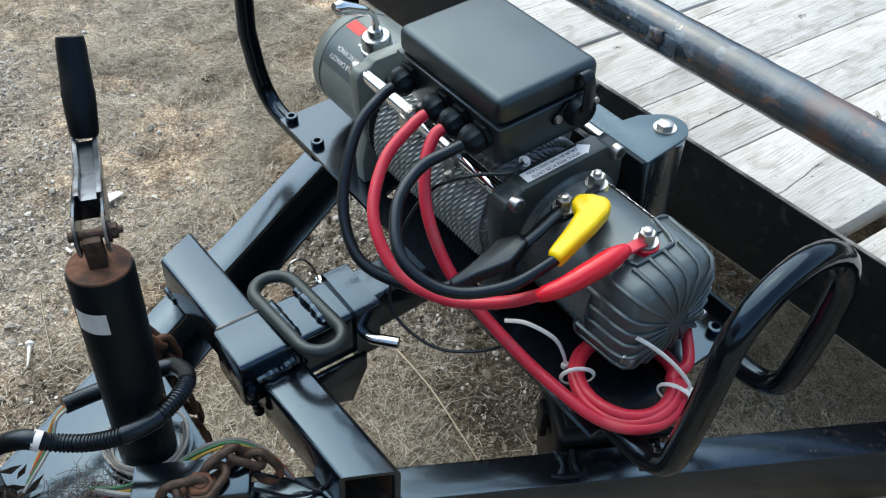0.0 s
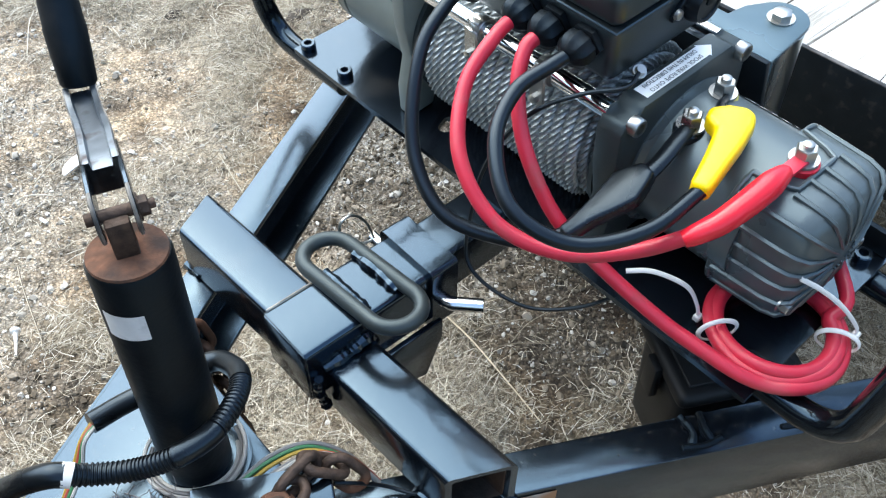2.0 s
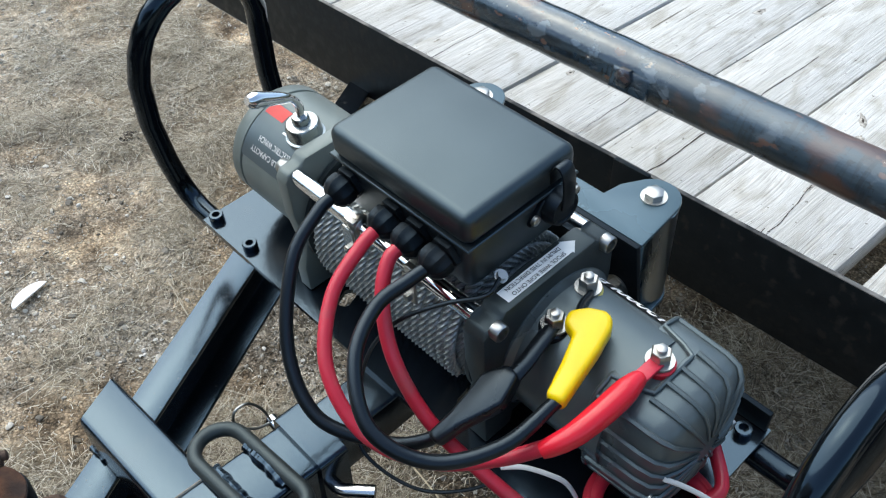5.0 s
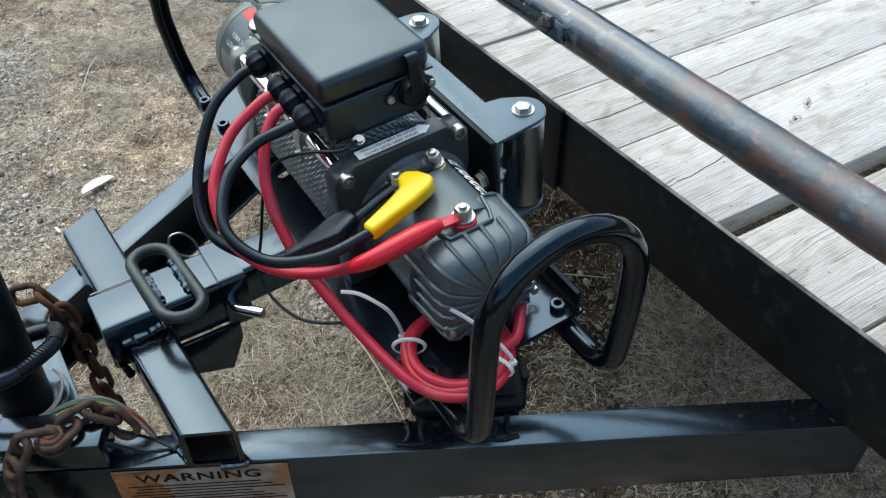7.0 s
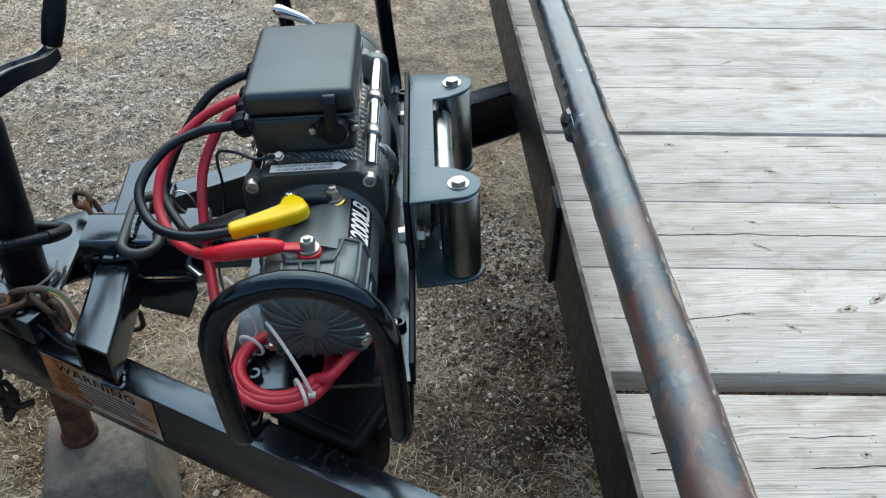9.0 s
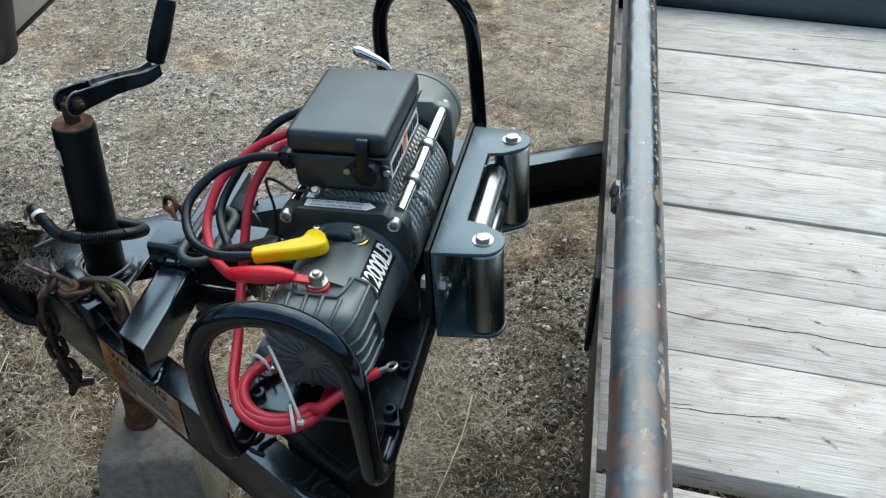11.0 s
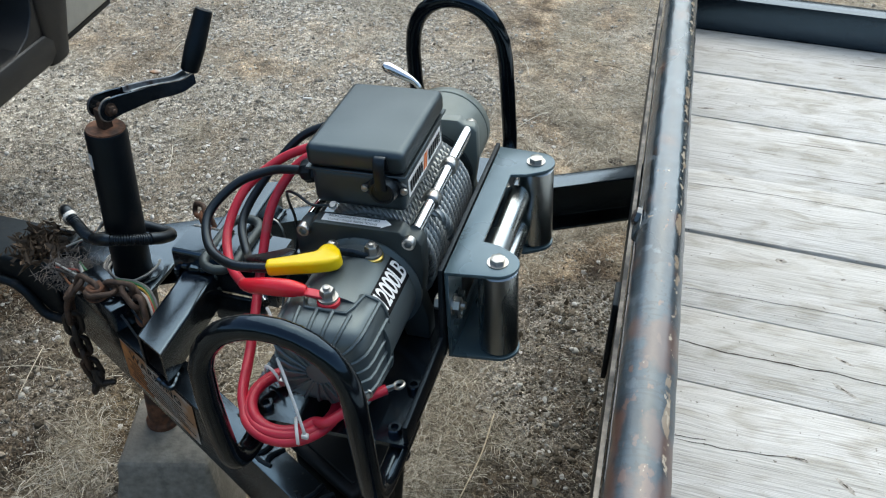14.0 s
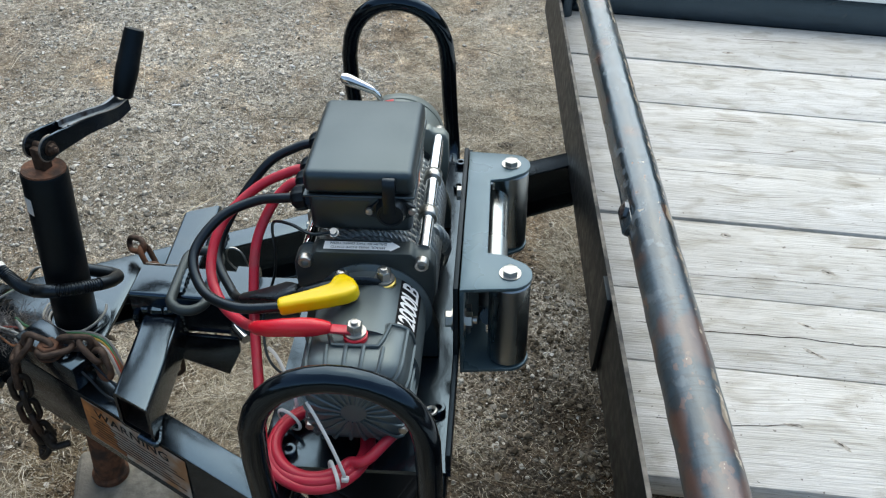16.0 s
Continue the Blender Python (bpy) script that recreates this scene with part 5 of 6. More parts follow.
part("thimble", sweep([Vector((0.0865, 0.094, 0.713)) + Vector((0.003 * math.sin(radians(a)), 0.009 * math.cos(radians(a)), 0.010 * math.sin(radians(a)))) for a in range(0, 360, 20)], 0.0016, 8, True), M_ZINC, winch, "small steel eye")

for sx in (-1, 1):
    part("tie_rod", rod((sx * 0.066, 0.018, 0.786), (sx * 0.066, 0.258, 0.786), 0.0082, 24), M_CHROME, winch, "polished steel tie rod")
    for y, d in ((-0.002, -1), (0.273, 1)):
        b = lathe((sx * 0.066, y, 0.786), (0, d, 0), [(0, 0.0080), (0.008, 0.0080), (0.0092, 0.0072), (0.0092, 0.0046), (0.003, 0.0044)], 20)
        part("socket_screw", b, M_ZINC, winch, "zinc socket screw")
    for y in (0.080, 0.160):
        b = lathe((sx * 0.066, y - 0.002, 0.786), (0, 1, 0), [(0, 0.0108), (0.001, 0.0116), (0.015, 0.0116), (0.016, 0.0108)], 24)
        if sx < 0:
            b = box(-0.0795, -0.0765, y - 0.002, y + 0.014, 0.758, 0.790, 0.001, 1, b)
            b = box(-0.0770, -0.0700, y - 0.001, y + 0.013, 0.7945, 0.7975, 0.001, 1, b)
            b = lathe((-0.0795, y + 0.006, 0.765), (-1, 0, 0), [(0, 0.0046), (0.004, 0.0046), (0.0045, 0.0038)], 6, b)
        part("clamp", b, M_ZINC, winch, "zinc clamp for the control box")
for x in (-0.068, 0.068):
    part("foot_bolt", hexbolt((x, 0.008, 0.668), (0, 0, 1), 0.0075, 0.010), M_ZINC, winch)

# clutch knob and lever
kb = Vector((-0.016, 0.312, AZ + 0.062))
part("clutch_boss", lathe(kb, (-0.1, 0, 1), [(0, 0.0205), (0.004, 0.0205), (0.005, 0.0185), (0.017, 0.0180), (0.0195, 0.0160), (0.0200, 0.0095), (0.026, 0.0090), (0.028, 0.0075)], 28), M_ROLLER, winch, "silver clutch boss")
lv = spline([kb + Vector((-0.002, 0, 0.024)), (-0.017, 0.312, 0.812), (-0.022, 0.312, 0.823), (-0.034, 0.3115, 0.832), (-0.070, 0.311, 0.849)], 8)
part("clutch_lever", sweep(lv, [0.0042] * 20 + [0.0045 + 0.00038 * i for i in range(len(lv) - 22)] + [0.0080, 0.0045], 16), M_CHROME, winch, "chrome clutch lever with a flared end")


def motor_place(u, v):
    a = radians(50) - v / 0.0640
    nrm = Vector((math.sin(a), 0, math.cos(a)))
    return Vector((AX, u, AZ)) + nrm * 0.0640, nrm


lab = patch(-0.085, -0.010, -0.0165, 0.0165, motor_place, winch, M_INK, "rating_label", "black label with white rating", 0.0004, 4, 8)
letters("12000LB", 0.035, lambda u, v: motor_place(-0.0475 + u, v), lab, M_LABEL, "lettering", "", 0.0009, spread=0.9, width=0.070, bold=0.02)


def gear_place(u, v):
    a = radians(-34) - v / 0.0645
    nrm = Vector((math.sin(a), 0, math.cos(a)))
    return Vector((0, u, AZ + 0.003)) + nrm * 0.0645, nrm


lab = patch(0.272, 0.378, -0.033, 0.036, gear_place, winch, M_POWDER, "maker_label", "dark label with white print and red corner", 0.0004, 4, 12)
letters("12000 LB CAPACITY", 0.0088, lambda u, v: gear_place(0.333 + u, v + 0.022), lab, M_LABEL, "lettering", "", 0.0009, width=0.062)
letters("ELECTRIC WINCH", 0.0088, lambda u, v: gear_place(0.333 + u, v + 0.009), lab, M_LABEL, "lettering", "", 0.0009, width=0.051)
patch(0.345, 0.375, -0.031, -0.016, gear_place, lab, M_REDINK, "red_field", "", 0.0009, 2, 6)
for i in range(3):
    patch(0.285, 0.335 - 0.01 * i, -0.010 - 0.006 * i, -0.0075 - 0.006 * i, gear_place, lab, M_LABEL, "text_bar", "", 0.0009, 1, 2)


def spool_place(u, v):
    return Vector((-0.004 - u, 0.0085 - v, 0.7971)), Vector((0, 0, 1))


arrow = bmesh.new()
arrow.faces.new([arrow.verts.new((x, y, 0.7975)) for x, y in ((-0.046, 0.0015), (0.030, 0.0015), (0.030, -0.0005), (0.041, 0.0085), (0.030, 0.0175), (0.030, 0.0155), (-0.046, 0.0155))])
arr = part("arrow_label", arrow, M_LABEL, winch, "white arrow label with black print")
letters("SPOOL WIRE ROPE ONTO", 0.0056, lambda u, v: spool_place(u + 0.003, v + 0.0034), arr, M_INK, "lettering", "", 0.0009, width=0.062)
letters("DRUM IN THIS DIRECTION", 0.0056, lambda u, v: spool_place(u + 0.003, v - 0.0034), arr, M_INK, "lettering", "", 0.0009, width=0.064)

TA, TB, TC = Vector((-0.022, -0.026, 0.766)), Vector((0.025, -0.021, 0.768)), Vector((0.005, -0.109, 0.770))
for p, wm in ((TA, M_RUBBER), (TB, M_BRASS), (TC, M_REDBOOT)):
    part("terminal", hexbolt(p + Vector((0, 0, 0.006)), (0, 0, 1), 0.0086, 0.013, 0.004), M_ZINC, winch, "zinc terminal nuts on a threaded stud")
    part("insulator", lathe(p - Vector((0, 0, 0.006)), (0, 0, 1), [(0, 0.0130), (0.010, 0.0130), (0.012, 0.0105)], 24), wm, winch)

# ---- roller fairlead ----
fair = thing("roller_fairlead", (0.15, 0.131, 0.632), "blue-grey steel roller fairlead with four rollers", "fairlead")
LEANING.add(fair)
Y0, Y1 = 0.017, 0.246


def ear_outline():
    pts = [(0.1085, -0.014)]
    pts += [(0.166 + 0.026 * math.cos(radians(a)), Y0 + 0.026 * math.sin(radians(a))) for a in range(-90, 61, 15)]
    pts += [(0.160, Y0 + 0.034), (0.139, Y0 + 0.038), (0.139, Y1 - 0.038), (0.160, Y1 - 0.034)]
    pts += [(0.166 + 0.026 * math.cos(radians(a)), Y1 + 0.026 * math.sin(radians(a))) for a in range(-60, 91, 15)]
    return pts + [(0.1085, 0.277)]


part("top_plate", prism(ear_outline(), "z", 0.7505, 0.7555, 0.0012), M_FAIR, fair, "blue-grey top plate with rounded ears")
part("bottom_plate", prism(ear_outline(), "z", 0.6195, 0.6245, 0.0012), M_FAIR, fair, "blue-grey bottom plate")
bp = box(0.1085, 0.1135, -0.014, 0.042, 0.6240, 0.7510, 0.001, 1)
bp = box(0.1085, 0.1135, 0.221, 0.277, 0.6240, 0.7510, 0.001, 1, bp)
bp = box(0.1085, 0.1135, 0.042, 0.221, 0.7315, 0.7510, 0.0, 1, bp)
bp = box(0.1085, 0.1135, 0.042, 0.221, 0.6240, 0.6415, 0.0, 1, bp)
part("back_plate", bp, M_FAIR, fair, "blue-grey back plate")
for y in (Y0, Y1):
    part("roller", lathe((0.166, y, 0.6265), (0, 0, 1), [(0, 0.0225), (0.002, 0.0245), (0.120, 0.0245), (0.122, 0.0225)], 40), M_ROLLER, fair, "upright zinc roller")
    part("roller_bolt", hexbolt((0.166, y, 0.7555), (0, 0, 1), 0.0095, 0.008), M_ZINC, fair, "zinc bolt head with washer")
for z in (0.7175, 0.6595):
    part("roller", lathe((0.146, 0.046, z), (0, 1, 0), [(0, 0.0155), (0.002, 0.0172), (0.169, 0.0172), (0.171, 0.0155)], 36), M_ROLLER, fair, "level zinc roller")
for y in (0.002, 0.262):
    part("mount_bolt", hexbolt((0.1135, y, 0.6945), (1, 0, 0), 0.010, 0.010, 0.006), M_ZINC, fair, "zinc mounting nut")
    part("mount_bolt", hexbolt((0.1005, y, 0.6945), (-1, 0, 0), 0.010, 0.010), M_ZINC, fair, "zinc mounting bolt")
part("end_bolt", hexbolt((0.1135, 0.024, 0.6895), (1, 0, 0), 0.008, 0.008), M_CAST, fair, "black bolt head")
part("eye", sweep([Vector((0.1185, 0.0125 + 0.0065 * math.cos(radians(a)), 0.6745 + 0.0085 * math.sin(radians(a)))) for a in range(0, 360, 20)], 0.0022, 8, True), M_ZINC, fair, "small zinc eye")

# ---- control box ----
cbox = thing("control_box", (-0.008, 0.106, 0.80), "black plastic winch control box with four cable glands", "control box")
LEANING.add(cbox)
BX0, BX1, BY0, BY1 = -0.066, 0.057, 0.024, 0.190
part("housing", box(BX0 + 0.003, BX1 - 0.003, BY0 + 0.003, BY1 - 0.003, 0.802, 0.8535, 0.009, 4), M_PLASTIC, cbox, "black plastic housing")
part("lid", box(BX0, BX1, BY0, BY1, 0.8545, 0.8850, 0.0095, 5), M_PLASTIC, cbox, "smooth black lid with rounded edges")
part("seam", box(BX0 - 0.0012, BX1 + 0.0012, BY0 - 0.0012, BY1 + 0.0012, 0.8525, 0.8555, 0.001, 1), M_PLASTIC, cbox)
GL = (0.169, 0.112, 0.083, 0.051)
for i, y in enumerate(GL):
    g = part("cable_gland", lathe((BX0 + 0.003, y, 0.834), (-1, 0, -0.12), [(0, 0.0155), (0.005, 0.0155), (0.0058, 0.0140)], 6), M_JACK, cbox, "black plastic cable gland")
    ax = Vector((-1, 0, -0.2)).normalized()
    prof = [(0, 0.0128), (0.0015, 0.0142), (0.004, 0.0146), (0.010, 0.0146), (0.0135, 0.0132), (0.0165, 0.0105), (0.0185, 0.0080), (0.0190, 0.0066)]
    part("gland_nut", sweep([Vector((BX0 - 0.003, y, 0.8335)) + ax * h for h, r in prof], [r for h, r in prof], 40, lobes=10, lobe=0.045), M_JACK, g, "ribbed dome nut", 28)
# socket with its hinged cover on the motor side of the box
SX, SZ = 0.031, 0.838
part("remote_socket", lathe((SX, BY0 + 0.003, SZ), (0, -1, 0), [(0, 0.0175), (0.007, 0.0175), (0.013, 0.0155), (0.015, 0.0150), (0.015, 0.0125), (0.0135, 0.0120), (0.0135, 0.004)], 32), M_RUBBER, cbox, "round remote control socket")
strap = [Vector((SX, y, z)) for y, z in ((BY0 - 0.013, SZ + 0.004), (BY0 - 0.014, SZ + 0.018), (BY0 - 0.0135, SZ + 0.034), (BY0 - 0.010, SZ + 0.043), (BY0 - 0.005, SZ + 0.044), (BY0 - 0.001, SZ + 0.036), (BY0 + 0.001, SZ + 0.024))]
part("socket_cover", band(spline(strap, 5), 0.0068, 0.0030), M_RUBBER, cbox, "black rubber cover strap")
part("socket_plate", prism([(0.002, SZ - 0.004), (SX - 0.014, SZ + 0.012), (SX + 0.014, SZ + 0.012), (0.058, SZ + 0.004), (0.058, SZ - 0.006), (SX + 0.012, SZ - 0.014), (SX - 0.012, SZ - 0.014), (0.002, SZ - 0.008)], "y", BY0 - 0.001, BY0 + 0.004, 0.0008), M_RUBBER, cbox)
for x, z in ((0.0065, SZ - 0.002), (0.0545, SZ - 0.001)):
    part("screw", lathe((x, BY0 - 0.0005, z), (0, -1, 0), [(0, 0.0048), (0.003, 0.0042), (0.004, 0.002)], 16), M_ZINC, cbox, "zinc screw")
part("screw", lathe((-0.036, 0.020, 0.806), (0, -0.5, 1), [(0, 0.0060), (0.0015, 0.0060), (0.0015, 0.0045), (0.005, 0.0040)], 16), M_ZINC, cbox, "zinc screw with washer")


def side_place(u, v):
    return Vector((BX1 - 0.003, 0.106 + u, 0.829 + v)), Vector((1, 0, 0))


lab = patch(-0.066, 0.066, -0.0125, 0.0125, side_place, cbox, M_LABEL, "side_label", "white printed label with an orange mark", 0.0004, 1, 1)
for a, c in ((-0.062, -0.012), (0.012, 0.062)):
    for i in range(6):
        u = a + (c - a) * (i + 0.5) / 6
        patch(u - 0.0030, u + 0.0030, -0.0075, 0.0075, side_place, lab, M_INK, "print_mark", "", 0.0012, 1, 1)
patch(-0.009, 0.009, -0.010, 0.010, side_place, lab, M_ORANGE, "orange_mark", "", 0.0008, 1, 1, lambda u, v: (u * 0.8 + v * 0.35, v))

# ---- cables ----
def cable(name, ctrl, r, mat, label, category="cable", n=9, seg=14):
    c = [Vector(p) for p in ctrl]
    th = thing(name, c[0], label, category)
    part("lead", sweep(spline(c, n), r, seg), mat, th)
    return th


cb1 = cable("motor_cable", [(-0.084, 0.169, 0.8265), (-0.106, 0.167, 0.820), (-0.144, 0.155, 0.798), (-0.183, 0.119, 0.747), (-0.194, 0.070, 0.714), (-0.166, 0.021, 0.703), (-0.146, -0.006, 0.714), (-0.126, -0.017, 0.729)], 0.0059, M_RUBBER, "black rubber motor cable with a taped lug")
boot = spline([(-0.140, -0.014, 0.721), (-0.118, -0.019, 0.733), (-0.094, -0.025, 0.744), (-0.078, -0.029, 0.750), (-0.060, -0.031, 0.760), (-0.040, -0.029, 0.768), (-0.024, -0.027, 0.7715)], 4)
part("lug_strap", sweep(boot[12:], 0.0042, 10, flat=1.7), M_RUBBER, cb1, "flat taped lug strap")
ba, bo_ = (boot[15] - boot[0]).normalized(), boot[0]
bs_ = Vector((-ba.y, ba.x, 0)).normalized()
bt = prism([(-0.004, -0.0062), (0.020, -0.0085), (0.044, -0.0150), (0.056, -0.0175), (0.070, -0.0120), (0.080, -0.0070), (0.080, 0.0070), (0.068, 0.0130), (0.058, 0.0165), (0.044, 0.0125), (0.020, 0.0080), (-0.004, 0.0062)], "z", -0.0072, 0.0072, 0.004, 3)
bt.transform(Matrix.Translation(bo_) @ Matrix((ba, bs_, ba.cross(bs_))).transposed().to_4x4())
part("lug_boot", bt, M_RUBBER, cb1, "black taped lug boot", 60)

cb4 = cable("motor_cable", [(-0.084, 0.051, 0.8265), (-0.102, 0.054, 0.822), (-0.135, 0.058, 0.812), (-0.173, 0.038, 0.799), (-0.195, -0.003, 0.776), (-0.175, -0.045, 0.760), (-0.130, -0.074, 0.765), (-0.074, -0.079, 0.776)], 0.0059, M_RUBBER, "black rubber motor cable with a yellow boot")
yb = [Vector(p) for p in ((-0.080, -0.0785, 0.7755), (-0.066, -0.0765, 0.777), (-0.050, -0.073, 0.779), (-0.034, -0.068, 0.782), (-0.018, -0.063, 0.7855), (-0.006, -0.059, 0.788), (0.003, -0.0560, 0.789))]
ya = (yb[-1] - yb[0]).normalized()
ys = Vector((-ya.y, ya.x, 0)).normalized()
shape = [(-0.002, -0.0076), (0.030, -0.0098), (0.052, -0.0115), (0.072, -0.0115), (0.082, -0.0090), (0.087, -0.0010), (0.083, 0.0130), (0.074, 0.0250), (0.062, 0.0240), (0.056, 0.0130), (0.030, 0.0098), (-0.002, 0.0076)]
yboot = prism(shape, "z", -0.0088, 0.0088, 0.005, 4)
yboot.transform(Matrix.Translation(yb[0]) @ Matrix((ya, ys, ya.cross(ys))).transposed().to_4x4())
part("boot", yboot, M_YELLOW, cb4, "bright yellow vinyl boot", 60)
part("lug", sweep(spline([(-0.010, -0.039, 0.785), (0.006, -0.032, 0.781), (0.020, -0.028, 0.776), (0.025, -0.021, 0.7745)], 4), 0.0055, 10, flat=0.6), M_RUBBER, cb4, "dark lug strap")

cb2 = cable("motor_cable", [(-0.084, 0.112, 0.8265), (-0.106, 0.110, 0.820), (-0.146, 0.100, 0.799), (-0.181, 0.066, 0.769), (-0.186, 0.019, 0.738), (-0.162, -0.028, 0.726), (-0.125, -0.069, 0.737), (-0.096, -0.101, 0.764)], 0.0060, M_RED, "red rubber motor cable with a red boot")
rb = [Vector(p) for p in ((-0.108, -0.092, 0.755), (-0.090, -0.103, 0.766), (-0.070, -0.108, 0.774), (-0.048, -0.110, 0.779), (-0.030, -0.110, 0.781), (-0.020, -0.110, 0.781))]
part("boot", sweep(spline(rb, 4), [0.0062, 0.0076, 0.0082, 0.0086, 0.0090, 0.0093, 0.0096, 0.0098, 0.0100, 0.0101, 0.0102, 0.0103, 0.0103, 0.0102, 0.0099, 0.0092, 0.0084, 0.0078, 0.0072, 0.0066, 0.005], 16), M_REDBOOT, cb2, "bright red vinyl boot")
part("lug", box(-0.026, 0.006, -0.1155, -0.1035, 0.7775, 0.7815, 0.0015, 2), M_RED, cb2, "flat red sleeved lug")

# battery lead: from the box, down past the tray, coiled on the tray's end
coil_c, cu, cv = Vector((-0.029, -0.153, 0.6405)), Vector((1, 0, 0)), Vector((0, 1, 0))
pts = [(-0.084, 0.083, 0.8265), (-0.100, 0.083, 0.820), (-0.119, 0.070, 0.799), (-0.134, 0.042, 0.764), (-0.133, 0.004, 0.719), (-0.122, -0.045, 0.688), (-0.106, -0.105, 0.660), (-0.093, -0.155, 0.648)]
loops = []
for i in range(1, 44):
    a = radians(185 + 20 * i)
    turn = i / 18
    r = 0.0572 - 0.0050 * turn + 0.0010 * math.sin(i * 0.7)
    loops.append(coil_c + cu * r * math.cos(a) + cv * r * math.sin(a) + Vector((0, 0, 0.0035 * turn + 0.0012 * math.sin(i * 0.9))))
pts2 = [(0.026, -0.180, 0.658), (0.052, -0.150, 0.668), (0.076, -0.128, 0.672)]
lead = cable("battery_cable", pts, 0.0061, M_RED, "red battery cable coiled and tied on the tray")
part("coil", sweep(spline([Vector(pts[-2]), Vector(pts[-1])] + loops + [Vector(p) for p in pts2], 5), 0.0061, 14), M_RED, lead, "coiled red cable")
part("ring_lug", sweep([(0.074, -0.1295, 0.6715), (0.080, -0.126, 0.6735), (0.084, -0.1235, 0.6745)], [0.005, 0.0045, 0.004], 12, flat=0.6), M_ZINC, lead, "bare ring lug")
part("ring_lug_eye", sweep([Vector((0.089, -0.1205, 0.6755)) + Vector((0.0055 * math.cos(radians(a)), 0.0055 * math.sin(radians(a)), 0.0015 * math.cos(radians(a)))) for a in range(0, 360, 20)], 0.0022, 8, True), M_ZINC, lead)


def tie(center, out, up, tail, parent, r=0.015):
    o, u = Vector(out).normalized(), Vector(up).normalized()
    pts = [Vector(center) + o * r * math.cos(radians(a)) * 1.1 + u * r * 0.8 * math.sin(radians(a)) for a in range(0, 360, 15)]
    b = sweep(pts, 0.0021, 8, True, flat=0.5)
    if tail:
        b = sweep(spline(tail, 6), 0.0021, 8, False, b, flat=0.5)
        b = box(-0.004, 0.004, -0.003, 0.003, -0.003, 0.003, 0.001, 1, b, Matrix.Translation(tail[0]))
    part("cable_tie", b, M_WHITE, parent, "white nylon cable tie")


tie(coil_c + Vector((-0.040, 0.028, 0.006)), (1, -0.6, 0), (0, 0, 1), [(-0.065, -0.104, 0.640), (-0.066, -0.101, 0.652), (-0.072, -0.093, 0.671), (-0.082, -0.082, 0.682), (-0.094, -0.066, 0.687), (-0.106, -0.052, 0.684)], lead)
tie(coil_c + Vector((0.022, -0.042, 0.008)), (0.5, -1, 0), (0, 0, 1), [(0.006, -0.202, 0.652), (0.003, -0.200, 0.664), (-0.011, -0.187, 0.688), (-0.027, -0.171, 0.707), (-0.040, -0.158, 0.718)], lead)

# thin black sensor wire from the box
wire_pts = [(-0.040, 0.018, 0.806), (-0.062, 0.012, 0.806), (-0.088, 0.030, 0.803), (-0.112, 0.050, 0.790), (-0.122, 0.070, 0.760), (-0.126, 0.090, 0.715), (-0.132, 0.098, 0.665), (-0.148, 0.084, 0.605), (-0.134, 0.031, 0.585), (-0.103, -0.009, 0.592), (-0.060, -0.034, 0.606), (-0.040, -0.045, 0.620)]
cable("ground_wire", wire_pts, 0.0019, M_RUBBER, "thin black earth wire from the control box", "wire", 8, 8)

# ---- breakaway battery box behind the near beam ----
bbx = thing("battery_box", (0.01, -0.10, 0.40), "black plastic breakaway battery box inside the tongue", "battery box")
mb = Matrix.Translation((0.010, -0.108, 0)) @ Matrix.Rotation(radians(ang), 4, "Z")
body = box(-0.060, 0.064, -0.044, 0.050, 0.385, 0.512, 0.014, 4)
for v in body.verts:
    k = 1 - 0.10 * (0.512 - v.co.z) / 0.127
    v.co.x, v.co.y = v.co.x * k, v.co.y * k
body.transform(mb)
part("body", body, M_CASE, bbx, "black plastic case")
lid = box(-0.064, 0.068, -0.048, 0.054, 0.512, 0.532, 0.009, 4, None, mb)
part("lid", lid, M_CASE, bbx, "black plastic lid")
part("lid_panel", box(-0.052, 0.056, -0.036, 0.042, 0.5315, 0.5355, 0.003, 3, None, mb), M_CASE, bbx, "raised panel on the lid")
for x, y, turn in ((-0.066, 0.004, 0), (0.070, 0.004, 0)):
    part("clip", box(x - 0.005, x + 0.005, y - 0.011, y + 0.011, 0.478, 0.524, 0.003, 2, None, mb), M_CASE, bbx, "black plastic lid clip")

# ---- safety chain ----
def link(center, t, side, r=0.0044, ln=0.010, w=0.0105):
    t, s = Vector(t).normalized(), Vector(side)
    s = (s - t * s.dot(t)).normalized()
    pts = [Vector(center) + t * (ln + w * math.sin(radians(a))) + s * w * math.cos(radians(a)) for a in range(0, 181, 22)] + [Vector(center) - t * (ln + w * math.sin(radians(a))) - s * w * math.cos(radians(a)) for a in range(0, 181, 22)]
    return sweep(pts, r, 10, True)


def chain(ctrl, label, count):
    path = spline(ctrl, 20)
    d = [0.0]
    for a, c in zip(path, path[1:]):
        d.append(d[-1] + (c - a).length)
    th = thing("safety_chain", path[0], label, "chain", "safety chains")
    for i in range(count):
        want = d[-1] * (i + 0.5) / count
        k = max(j for j in range(len(d)) if d[j] <= want)
        t = path[min(k + 1, len(path) - 1)] - path[max(k - 1, 0)]
        side = t.cross(Vector((0.3, 0.2, 1))) if i % 2 else t.cross(t.cross(Vector((0.3, 0.2, 1))))
        part("chain_link", link(path[k], t, side), M_CHAIN if i < 8 else M_GRIME_SHADE, th)
    return th


